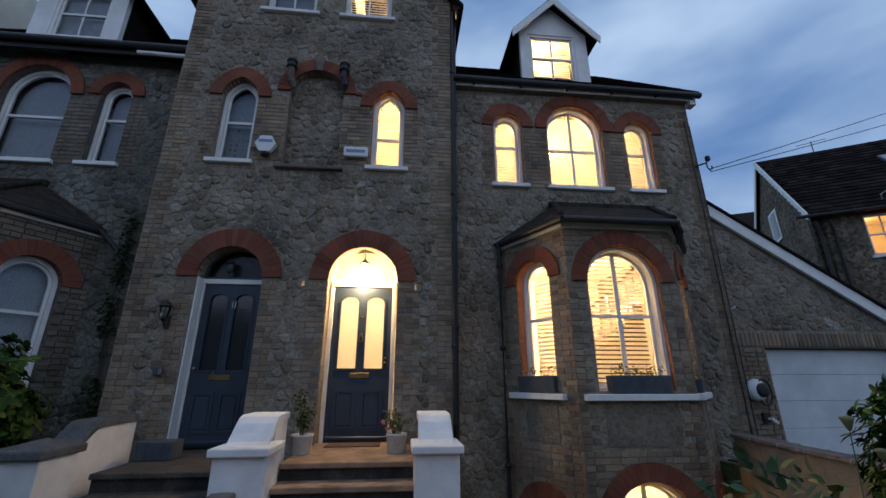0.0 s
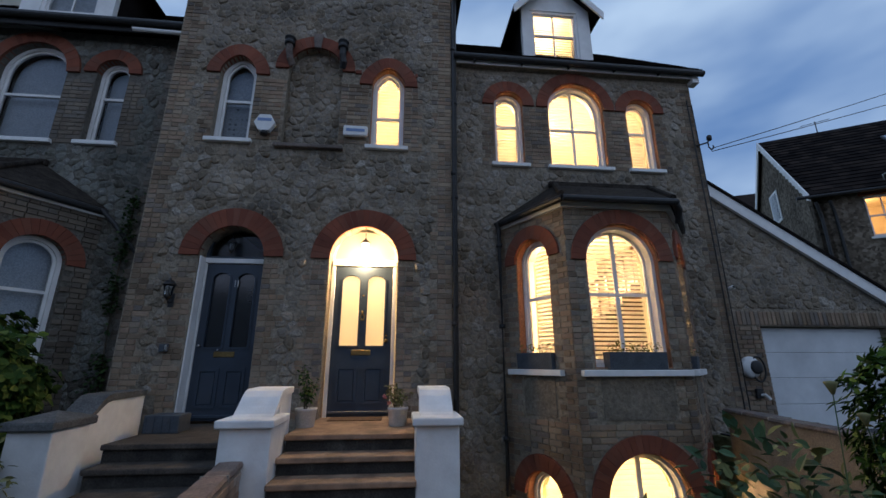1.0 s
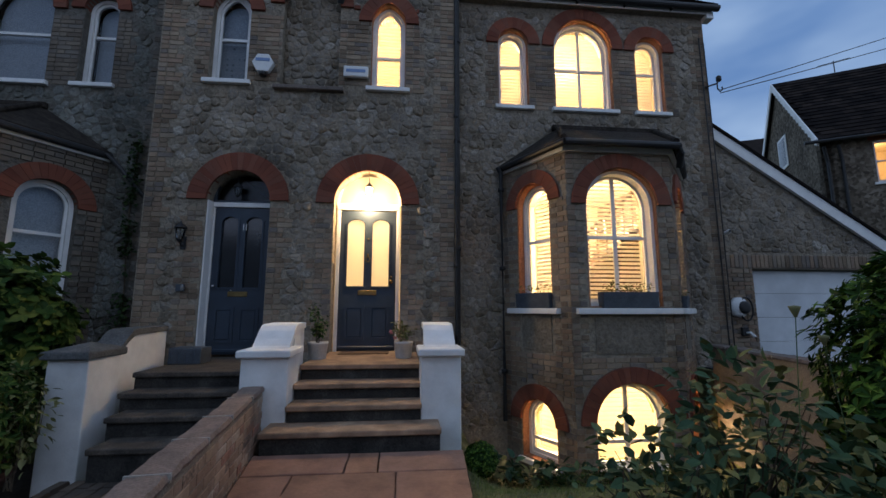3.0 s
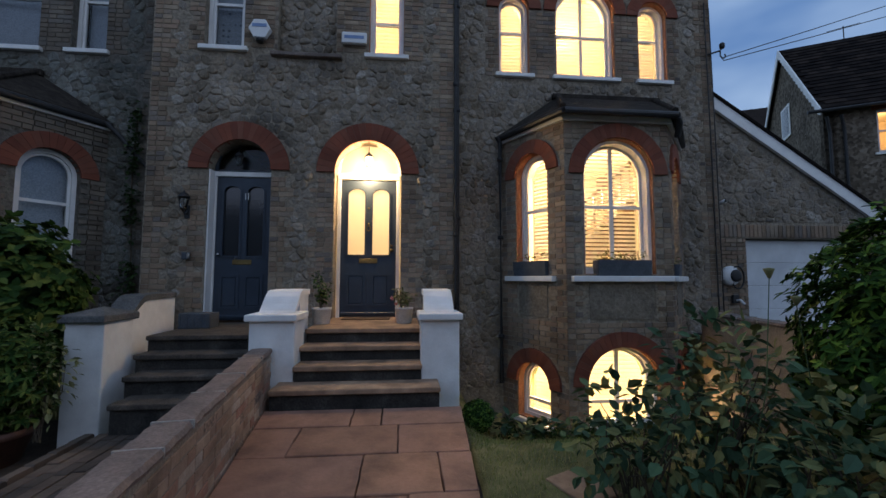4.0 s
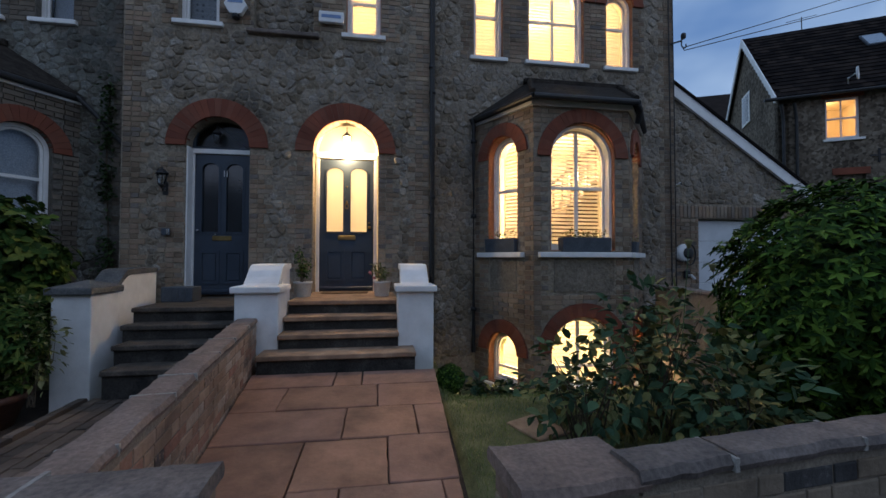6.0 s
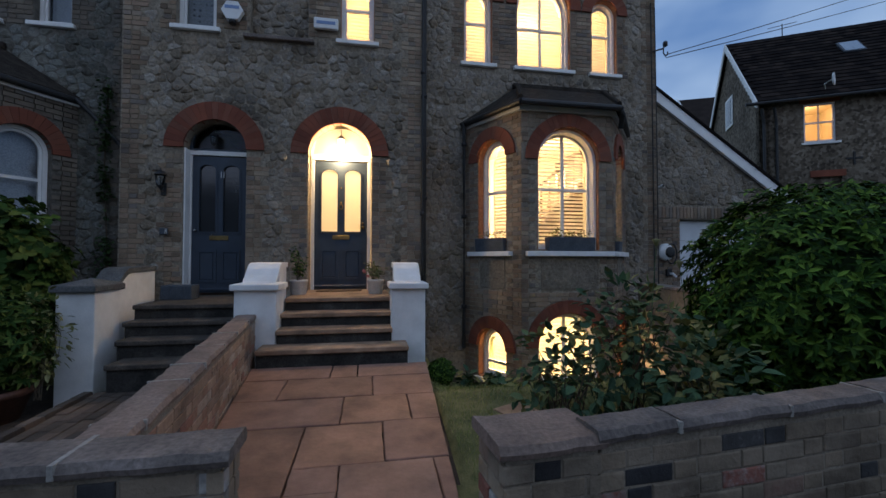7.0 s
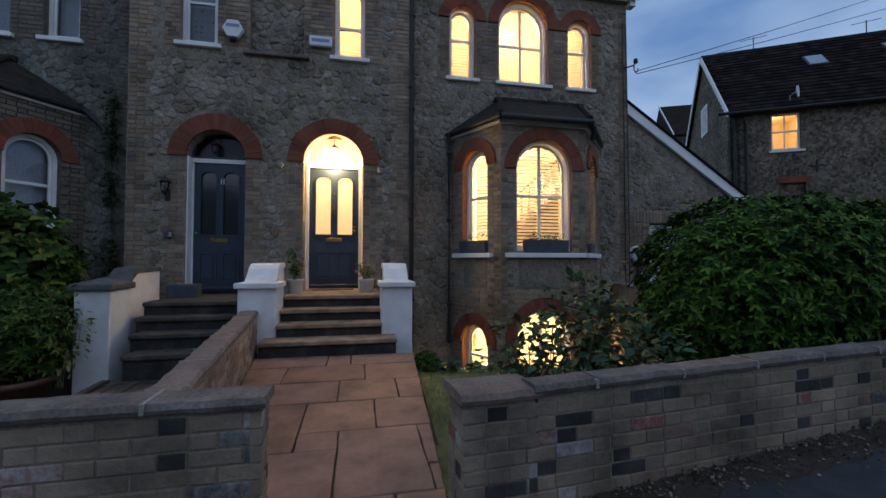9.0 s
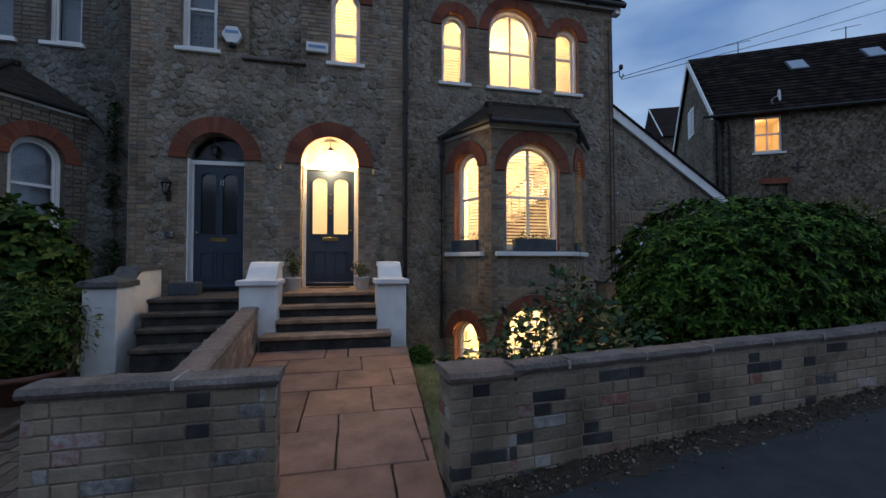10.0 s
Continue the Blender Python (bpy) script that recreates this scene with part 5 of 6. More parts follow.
def dormer(name, label, x0, x1, z0, z1, apex, face_y, back_y, win, lit, cheek):
    d = thing(name, label, "dormer", kind="structure")
    c = (x0 + x1) / 2
    wx0, wx1, wz0, wz1 = win
    fr = plane_frame(0, face_y, 1, 0)
    part("front", wall_mesh([(x0, z0), (x1, z0), (x1, z1), (c, apex - 0.08), (x0, z1)], [[(wx0, wz0), (wx1, wz0), (wx1, wz1), (wx0, wz1)]], 0.1), m_white, d, "white painted dormer front", fr)
    for s, x in ((1, x0), (-1, x1)):
        part("cheek", prism([(face_y + 0.1, z0 - 0.05), (back_y, z1 - 0.1), (back_y, z1), (face_y + 0.1, z1)], x, x + s * 0.08, "x"), cheek, d, "dark tile-hung cheek")
    slope = (apex - z1) / (c - x0)
    ovx = 0.2
    for s in (-1, 1):
        xe = c + s * ((x1 - x0) / 2 + ovx)
        ze = z1 - ovx * slope
        part("roof", prism([(c, apex), (xe, ze), (xe, ze + 0.06), (c, apex + 0.06)], face_y - 0.18, back_y + 0.8, "y"), m_slate, d, "dark tiled dormer roof")
        part("bargeboard", prism([(c, apex - 0.16), (xe, ze - 0.15), (xe + s * 0.02, ze + 0.01), (c, apex + 0.01)], face_y - 0.215, face_y - 0.185, "y"), m_white, d, "white bargeboard")
    w = sash_window(wname(), fr, (wx0 + wx1) / 2, (wx1 - wx0) / 2, wz0, wz1, "white square dormer sash window" + (" lit warm" if lit else ", unlit"), bars=1, flat=True, back=0.02, sill=(0.05, 0.05), glass=None if lit else m_dark_glass)
    if lit:
        part("lining", boxes((x0 + 0.09, x1 - 0.09, 7.30, 7.34, z0 + 0.5, z1 + 0.2), (x0 + 0.09, x1 - 0.09, face_y + 0.1, 7.30, z1 + 0.12, z1 + 0.16), (x0 + 0.085, x0 + 0.10, face_y + 0.1, 7.30, z0 + 0.1, z1 + 0.1), (x1 - 0.10, x1 - 0.085, face_y + 0.1, 7.30, z0 + 0.1, z1 + 0.1)), m_wallpaint, d, "cream dormer lining")
        blind(fr, (wx0 + wx1) / 2, (wx1 - wx0) / 2, wz0, wz1, "cream slatted shutter behind the dormer window", back=0.18, top=wz1 - 0.05, rise=0.01)
    else:
        tagged(part("net_curtain", loop_sheet([(wx0, wz0), (wx1, wz0), (wx1, wz1), (wx0, wz1)], -0.16), m_net, m=fr), "pale net curtain in the dormer", "curtain")
    return d


dormer("dormer_side", "white gabled dormer with a lit sash window", 2.36, 3.79, 7.22, 8.52, 9.26, 6.6, 7.95, (2.53, 3.53, 7.25, 8.46), True, m_slate)
dormer("dormer_left", "white gabled dormer of the adjoining house", -6.78, -5.24, 7.38, 8.75, 9.6, 6.6, 8.1, (-6.45, -5.5, 7.48, 8.6), False, m_slate)
ch = thing("chimney_stack", "brick chimney behind the dormer", "chimney", kind="structure")
part("stack", boxes((3.62, 3.98, 7.9, 8.5, 7.6, 9.0)), m_stock_i, ch)

# ---- planters and pots ----
def sprigs(rnd, n, spread, height, leaf, base=(0, 0, 0)):
    """Loose stems of small leaves over a base: verts and faces."""
    verts, faces = [], []
    for _ in range(n):
        x, y = base[0] + rnd.uniform(-spread[0], spread[0]), base[1] + rnd.uniform(-spread[1], spread[1])
        z = base[2] + height * rnd.random() ** 0.8
        add_leaf(verts, faces, (x, y, z), rnd, leaf * rnd.uniform(0.6, 1.3))
    return verts, faces


def add_leaf(verts, faces, p, rnd, size, out=None, droop=0.3, wide=0.5, way=None, face=None):
    """A folded oval leaf of six triangles at p; way sets its direction and face the side that it turns out."""
    d = Vector((rnd.gauss(0, 1), rnd.gauss(0, 1), rnd.gauss(0, 0.6)))
    if way is not None:
        d = Vector(way)
    elif out is not None:
        d = d * 0.75 + Vector(out) * 1.0
    d.normalize()
    d.z -= droop * rnd.random()
    d.normalize()
    s = d.cross(Vector(face) if face is not None else Vector((rnd.gauss(0, 0.5), rnd.gauss(0, 0.5), 1)))
    s = s.normalized() if s.length > 1e-4 else d.orthogonal().normalized()
    u = s.cross(d)
    p, w = Vector(p), size * wide * 0.5
    b = len(verts)
    for a, c, h in ((0, 0, 0), (0.28, 0.85, 0.06), (0.62, 0.8, 0.05), (1, 0, -0.08), (0.62, -0.8, 0.05), (0.28, -0.85, 0.06), (0.5, 0, -0.02)):
        verts.append(tuple(p + d * size * a + s * w * c + u * size * h))
    faces += [(b + k, b + (k + 1) % 6, b + 6) for k in range(6)]


def window_box(fr, u0, u1, z, label, seed, n_leaf, flowers):
    t = thing("window_box", label, "planter", fr)
    h = 0.22 if u1 - u0 > 0.5 else 0.17
    part("trough", prism([(-0.09, z), (0.07, z), (0.085, z + h), (-0.105, z + h)], u0, u1, "x", bevel=0.006), m_planter, t, m=Matrix(((1, 0, 0, 0), (0, 0, 1, 0), (0, 1, 0, 0), (0, 0, 0, 1))))
    rnd = random.Random(seed)
    v, f = sprigs(rnd, n_leaf, ((u1 - u0) / 2 - 0.03, 0.07), 0.13, 0.05, (0, 0, 0))
    joined("foliage", [((u0 + u1) / 2 + x, z + h - 0.02 + q, y) for x, y, q in v], f, m_leaf_pale, t, "trailing green plants", kind="stuff")
    if flowers:
        v, f = sprigs(rnd, flowers, ((u1 - u0) / 2 - 0.06, 0.05), 0.10, 0.035, (0, 0, 0.04))
        joined("bloom", [((u0 + u1) / 2 + x, z + h - 0.02 + q, y) for x, y, q in v], f, m_petal, t, "small red flowers", kind="stuff")


window_box(bay_frames[1], 0.43, 1.22, 1.405, "grey lead window box with trailing plants on the bay sill", 3, 190, 16)
window_box(bay_frames[0], 0.32, 0.97, 1.405, "grey window box with small flowers on the side sill", 4, 90, 10)
window_box(bay_frames[2], 0.22, 0.52, 1.405, "small grey planter with orange flowers on the sill", 5, 50, 12)


def potted(x, y, z, r, h, label, seed, n, tall, flower):
    t = thing("potted_plant", label, "plant pot", Matrix.Translation((x, y, z)))
    pot = part("pot", lathe([(r * 0.82, 0), (r * 0.86, 0.01), (r, h * 0.86), (r * 1.04, h * 0.88), (r * 1.04, h), (r * 0.93, h), (r * 0.9, h * 0.86)], 24), m_pot, t, "pale grey glazed pot")
    part("soil", lathe([(r * 0.9, h * 0.84), (r * 0.5, h * 0.88), (0.01, h * 0.89)], 16), m_soil, t)
    rnd = random.Random(seed)
    verts, faces = [], []
    for k in range(9):
        a, lean = rnd.uniform(0, 6.28), rnd.uniform(0.02, 0.15)
        top = (lean * math.cos(a), lean * math.sin(a), h + tall * rnd.uniform(0.45, 1.0))
        part("stem", tube([(0.3 * lean * math.cos(a), 0.3 * lean * math.sin(a), h * 0.8), (lean * 0.6 * math.cos(a), lean * 0.6 * math.sin(a), (h + top[2]) / 2), top], 0.004, 5, 0.5), m_bark, t)
        for q in range(n // 9):
            s = rnd.uniform(0.3, 1.05)
            add_leaf(verts, faces, (top[0] * s + rnd.gauss(0, 0.03), top[1] * s + rnd.gauss(0, 0.03), h * 0.8 + (top[2] - h * 0.8) * s), rnd, 0.055)
    joined("leaves", verts, faces, m_leaf_pale if flower else m_leaf_left, t, kind="stuff")
    if flower:
        v, f = [], []
        for fx, fz in ((-0.17, h + 0.12), (-0.11, h + 0.05)):
            for _ in range(14):
                add_leaf(v, f, (fx, -0.03, fz), rnd, 0.035, droop=0.0, wide=0.9)
        joined("blooms", v, f, m_petal, t, "pink blooms", kind="stuff")


potted(-1.00, 5.42, 0.76, 0.125, 0.21, "pale pot with a leggy shrub on the landing", 11, 260, 0.48, False)
potted(0.09, 5.42, 0.76, 0.12, 0.21, "pale pot with a pink flowering plant on the landing", 12, 200, 0.26, True)
t = thing("lead_planter", "dark ribbed planter beside the unlit door", "planter", Matrix.Translation((-2.64, 5.62, 0.70)))
part("body", boxes((-0.2, 0.2, -0.14, 0.14, 0, 0.2), bevel=0.012), m_planter, t)
for k in range(5):
    part("rib", boxes((-0.18 + k * 0.09, -0.165 + k * 0.09, -0.15, -0.14, 0.02, 0.18)), m_planter, t)

# ---- garage and things at its corner ----
GAR = plane_frame(0, 6.66, 1, 0)
o_gar = [(6.28, -0.5), (8.75, -0.5), (8.75, 2.10), (6.28, 2.10)]
wall_garage = tagged(new("wall_garage", mesh_of(wall_mesh([(5.63, -0.6), (10.2, -0.6), (10.2, 1.78), (5.63, 4.72)], [o_gar], 0.25), "wall_garage")), "ragstone garage front under a sloping verge", "wall", kind="structure")
wall_garage.data.materials.append(m_mortar)
wall_garage.matrix_basis = GAR
v, f = ragstone(5.65, 10.1, 2.40, 4.75, [], [(5.64, 2.4), (10.1, 2.4), (10.1, 1.82), (5.64, 4.68)], 0.2, 0.11, 0.012)
joined("ragstone", v, f, m_rag, wall_garage, kind="stuff", smooth=True)
v, f = bricks_joined(brick_rows(5.64, 6.27, 0.3, 2.1, ragged=(0, 0.0)) + brick_rows(8.76, 9.4, 0.3, 2.1), 0.0, 0.025)
joined("jamb_bricks", v, f, m_stock_i, wall_garage, kind="stuff")
for k in range(int((9.3 - 5.7) / 0.082)):
    ob = part("soldier_brick", unit_stock, None, wall_garage)
    ob.matrix_basis = Matrix.Translation((5.74 + 0.082 * k, 2.235, 0.025)) @ Matrix.Diagonal((0.07, 0.23, 0.05, 1))
gd = thing("garage_door", "white sectional garage door, closed", "garage door", GAR)
for k in range(6):
    part("section", boxes((6.29, 8.74, -0.45 + k * 0.423, -0.032 + k * 0.423, -0.16, -0.12), bevel=0.006), m_garage, gd)
vg = thing("garage_verge", "white sloping verge board over the garage", "verge", GAR)
dx, dz = 9.95 - 5.70, 1.95 - 4.70
part("board", prism([(5.66, 4.52), (9.95, 1.77), (9.95, 2.0), (5.66, 4.75)], 0.03, 0.09, "z"), m_white, vg)
part("tiles", prism([(5.66, 4.755), (9.95, 2.005), (9.95, 2.06), (5.66, 4.81)], -6.0, 0.12, "z"), m_slate, vg)
t = thing("car_charger", "round white and black car charger with a coiled cable", "charger", Matrix.Translation((5.90, 6.60, 1.42)) @ Matrix.Rotation(radians(90), 4, "X"))
part("case", lathe([(0.17, -0.03), (0.175, 0.02), (0.15, 0.06), (0.05, 0.075), (0.01, 0.076)], 28), m_plastic, t)
part("holster", lathe([(0.105, 0.055), (0.11, 0.085), (0.07, 0.095), (0.01, 0.096)], 24), m_black, t, "black socket cover", Matrix.Translation((0.05, 0, 0)))
part("cable", tube([(0.1 + 0.12 * math.cos(s), 0.2 * math.sin(s) - 0.03, 0.05) for s in np.linspace(-2.6, 2.4, 20)], 0.014, 8), m_black, t, "black charging cable")
t = thing("garden_tap", "small pale hose tap under the charger", "tap", Matrix.Translation((5.98, 6.60, 0.98)))
part("body", tube([(0, 0, 0), (0.02, -0.08, 0.01), (0.08, -0.1, -0.06)], 0.025, 8), m_plastic, t)
part("plate", boxes((-0.07, 0.05, -0.03, 0.02, -0.05, 0.1), bevel=0.008), m_black, t)
t = thing("security_camera", "small white security camera on the wall", "camera", Matrix.Translation((5.74, 6.56, 2.72)))
part("body", lathe([(0.03, 0), (0.034, 0.02), (0.034, 0.11), (0.02, 0.12)], 14), m_plastic, t, m=Matrix.Rotation(radians(80), 4, "X"))
part("lens", lathe([(0.022, 0), (0.022, 0.008), (0.005, 0.009)], 12), m_black, t, m=Matrix.Translation((0, -0.118, 0.02)) @ Matrix.Rotation(radians(80), 4, "X"))
t = thing("cable_bracket", "black iron cable hook at the house corner", "bracket", Matrix.Translation((5.62, 6.42, 5.42)))
part("arm", tube([(-0.08, 0.02, 0.0), (0.12, -0.02, 0.06), (0.16, -0.02, 0.12)], 0.016, 8), m_black, t)
part("insulator", lathe([(0.02, 0), (0.045, 0.02), (0.045, 0.09), (0.03, 0.11)], 12), m_black, t, m=Matrix.Translation((0.17, -0.02, 0.10)))
part("hook", tube([(0.13, -0.02, 0.06), (0.12, -0.03, -0.04), (0.17, -0.03, -0.10), (0.22, -0.03, -0.05), (0.21, -0.03, 0.0)], 0.012, 8), m_black, t)
garden_wall("wall_retaining", "orange brick retaining wall beside the drive", (4.40, 3.0), (5.04, 5.95), 0.215, -0.35, 0.80, ends=False, stones=6, unit=unit_warm)
t = tagged(part("drive", boxes((5.06, 12.0, 1.2, 6.65, 0.30, 0.44)), m_road), "asphalt drive before the garage", "drive", kind="structure")


def sagging(name, label, a, b, sag, r):
    pts = [Vector(a).lerp(Vector(b), s) - Vector((0, 0, sag * 4 * s * (1 - s))) for s in np.linspace(0, 1, 14)]
    return tagged(part(name, tube(pts, r, 6), m_black), label, "cable")

sagging("overhead_cable", "black overhead cable from the house corner", (5.80, 6.40, 5.36), (35.0, 11.4, 18.1), 0.25, 0.008)
sagging("overhead_cable", "second overhead cable below the first", (5.80, 6.40, 5.30), (35.0, 11.4, 16.9), 0.25, 0.008)

# ---- the house across the drive ----
NB = plane_frame(13.50, 11.62, math.cos(radians(-31)), math.sin(radians(-31)))
nb = thing("neighbour_house", "dark ragstone house with a tiled roof across the drive", "house", NB)
o_nw, o_nl = [(1.47, 5.30), (2.36, 5.30), (2.36, 6.66), (1.47, 6.66)], [(1.72, 3.0), (2.48, 3.0), (2.48, 4.1), (1.72, 4.1)]
part("front_wall", wall_mesh([(0.2, -1.0), (11.0, -1.0), (11.0, 7.0), (0.2, 7.0)], [o_nw, o_nl], 0.3), m_house_rag, nb, "dark ragstone front wall")
part("gable_wall", prism([(0.0, -1.0), (-6.8, -1.0), (-6.8, 7.0), (-3.4, 10.5), (0.0, 7.0)], 0.2, 0.5, "x"), m_house_rag, nb, m=Matrix(((1, 0, 0, 0), (0, 0, 1, 0), (0, 1, 0, 0), (0, 0, 0, 1))))
ROOFM = Matrix(((1, 0, 0, 0), (0, 0, 1, 0), (0, 1, 0, 0), (0, 0, 0, 1)))
rf = part("roof", prism([(0.25, 6.74), (-3.4, 10.6), (-3.4, 10.7), (0.32, 6.80)], 0.08, 11.3, "x"), m_slate, nb, "dark tiled front roof slope", ROOFM)
part("rear_roof", prism([(-3.4, 10.6), (-7.05, 6.74), (-7.1, 6.82), (-3.4, 10.7)], 0.08, 11.3, "x"), m_slate, nb, "dark tiled rear roof slope", ROOFM)
verts, faces = [], []
L = math.hypot(3.7, 3.9)
for j in range(int(L / 0.26)):
    for k in range(40):
        a = 0.09 + k * 0.28 + (0.14 if j % 2 else 0)
        s0, s1, b = j * 0.26, j * 0.26 + 0.29, len(verts)
        for s, hgt in ((s0, 0.05), (s1, 0.02), (s0, 0.0)):
            for x in (a, a + 0.275):
                verts.append((x, 6.80 + 3.9 * s / L + 0.7 * hgt, 0.32 - 3.72 * s / L + 0.7 * hgt))
        faces += [(b, b + 1, b + 3, b + 2), (b + 4, b + 5, b + 1, b)]
joined("roof_tiles", verts, faces, m_slate, nb, kind="stuff")
for s in (1, -1):
    y0, y1 = (0.3, -3.4) if s > 0 else (-7.1, -3.4)
    part("bargeboard", prism([(y0, 6.62), (y1, 10.42), (y1, 10.72), (y0, 6.86)], 0.03, 0.07, "x"), m_white, nb, "white scalloped bargeboard", ROOFM)
for k in range(17):
    s = (k + 0.5) / 17
    part("scallop", lathe([(0.085, 0), (0.085, 0.03)], 10), m_white, nb, m=Matrix.Translation((0.03, 6.66 + 3.8 * s, 0.3 - 3.7 * s)) @ Matrix.Rotation(radians(90), 4, "Y"))
part("eaves_gutter", tube([(-0.3, 6.74, 0.36), (11.2, 6.74, 0.36)], 0.06, 8), m_black, nb)
part("window_lintel", boxes((1.36, 2.46, 6.67, 6.86, -0.02, 0.03)), m_red_i, nb, "red brick lintel")
part("blocked_lintel", boxes((1.62, 2.58, 4.10, 4.32, -0.02, 0.03)), m_red_i, nb, "red brick lintel")
part("blocked_opening", boxes((1.73, 2.47, 3.0, 4.1, -0.2, -0.12)), m_house_rag, nb)
part("tie_plate", boxes((2.58, 3.02, 4.645, 4.70, 0, 0.03), (2.775, 2.83, 4.45, 4.89, 0.0, 0.034)), m_black, nb, "black iron cross tie plate")
for u in (0.32, 0.68):
    part("downpipe", tube([(u, -1.0, 0.07), (u, 6.1, 0.07), (u - 0.1, 6.6, 0.2)], 0.05, 8), m_black, nb, "black downpipe")
wf = part("window", loop_ring([(1.47, 5.30), (2.36, 5.30), (2.36, 6.66), (1.47, 6.66)], [(1.54, 5.38), (2.29, 5.38), (2.29, 6.59), (1.54, 6.59)], -0.16, -0.08), m_white, nb, "white sash window lit warm")
part("meeting_rail", boxes((1.53, 2.30, 5.97, 6.02, -0.15, -0.09)), m_white, wf)
part("glazing_bar", boxes((1.90, 1.93, 5.38, 6.59, -0.14, -0.10)), m_white, wf)
part("sill", boxes((1.38, 2.45, 5.22, 5.29, -0.1, 0.08)), m_white, wf)
part("room_box", boxes((0.9, 3.0, 5.0, 5.1, -2.6, -0.32), (0.9, 3.0, 7.0, 7.05, -2.6, -0.32), (0.9, 3.0, 5.0, 7.0, -2.65, -2.6), (0.85, 0.9, 5.0, 7.0, -2.6, -0.32), (3.0, 3.05, 5.0, 7.0, -2.6, -0.32)), m_wallpaint, nb, "cream room behind the lit window")
lp = room_lamp("neighbour_lamp", tuple(NB @ Vector((1.95, 6.6, -1.5))), 45, 0.1, (1.0, 0.55, 0.22))
gw = part("gable_window", boxes((0.15, 0.19, 7.0, 8.3, -3.9, -2.9), bevel=0.01), m_white, nb, "white gable window")
part("pane", boxes((0.145, 0.15, 7.1, 8.2, -3.8, -3.0)), m_dark_glass, gw)
for u, q in ((3.65, 0.61), (6.2, 0.66)):
    yy, zz = 0.32 - 3.72 * q, 6.80 + 3.9 * q
    sk = part("skylight", boxes((u - 0.32, u + 0.32, -0.42, 0.42, 0.02, 0.10), bevel=0.01), m_planter, nb, "skylight reflecting the sky", Matrix.Translation((u, zz, yy)) @ Matrix.Rotation(math.atan2(-3.72, 3.9), 4, "X"))
    part("pane", boxes((-0.27 + u - u, 0.27, -0.36, 0.36, 0.101, 0.106)), m_sky_glass, sk).matrix_basis = Matrix.Identity(4)
    sk.data.transform(Matrix.Translation((-u, 0, 0)))
ds = part("satellite_dish", lathe([(0.03, 0.0), (0.18, 0.02), (0.20, 0.05), (0.21, 0.06), (0.19, 0.055), (0.03, 0.02)], 20), m_plastic, nb, "white satellite dish", Matrix.Translation((1.95, 7.15, 0.75)) @ Matrix.Rotation(radians(60), 4, "Y"))
part("mast", tube([(0, 0, 0), (0.15, -0.05, -0.2), (0.6, -0.1, -0.25)], 0.02, 6), m_plastic, ds)
for u in (2.1, 6.0):
    an = part("aerial", tube([(u, 10.6, -3.4), (u, 11.2, -3.4)], 0.02, 6), m_black, nb, "thin TV aerial")
    part("boom", tube([(u - 0.5, 11.1, -3.4), (u + 0.5, 11.2, -3.4)], 0.012, 6), m_black, an)
h2 = thing("far_house", "dark gabled house behind the neighbouring one", "house", plane_frame(18.9, 20.3, 0.9, -0.43))
part("wall", boxes((0.1, 9.0, -1.0, 9.1, -6.0, -0.1)), m_house_rag, h2)
part("roof", prism([(0.1, 9.0), (-3.1, 11.9), (-6.2, 9.0)], 0.0, 9.2, "x"), m_slate, h2, "dark tiled roof", ROOFM)
part("bargeboard", prism([(0.15, 8.98), (-3.1, 11.88), (-3.1, 11.98), (0.15, 9.08)], -0.06, -0.01, "x"), m_white, h2, "white bargeboard", ROOFM)

# ---- stone and brick faces of the walls ----
def face_wall(wall, u0, u1, v0, v1, openings, zones, keep=None, parts_below=None, du=0.155, dv=0.125, stone=None, brick=None):
    """Rubble over a wall, with stepped brick zones and brick jambs; openings are (loop, arch loop)."""
    blocked_brick = [o for o, r in openings] + [r for o, r in openings]
    rows = []
    for a, b, c, d, rag in zones:
        rows += brick_rows(a, b, c, d, blocked_brick, rag)
    rects = [[(a - 0.02, c), (b + 0.02, c), (b + 0.02, d), (a - 0.02, d)] for a, b, c, d, rag in zones]
    grown = []
    for o, r in openings:
        cu, cv = sum(p[0] for p in o) / len(o), sum(p[1] for p in o) / len(o)
        grown.append([(cu + (x - cu) * 1.06, cv + (y - cv) * 1.02) for x, y in o])
    v, f = ragstone(u0, u1, v0, v1, grown + rects, keep, du, dv, rings=[r for o, r in openings])
    joined("ragstone", v, f, stone or m_rag, wall, "grey-buff rubble ragstone", kind="stuff", smooth=True)
    near = [r for r in rows if parts_below is not None and r[1] < parts_below][:300]
    seen = set(near)
    rest = [r for r in rows if r not in seen]
    for u, vv, bw, bh in near:
        ob = part("brick", unit_stock, None, wall)
        ob.matrix_basis = Matrix.Translation((u, vv, 0.009 + rng.uniform(-0.003, 0.004))) @ Matrix.Diagonal((bw, bh, 0.04, 1))
    if rest:
        v, f = bricks_joined(rest, 0.0, 0.009)
        joined("bricks", v, f, brick or m_stock_i, wall, "weathered yellow stock bricks", kind="stuff")


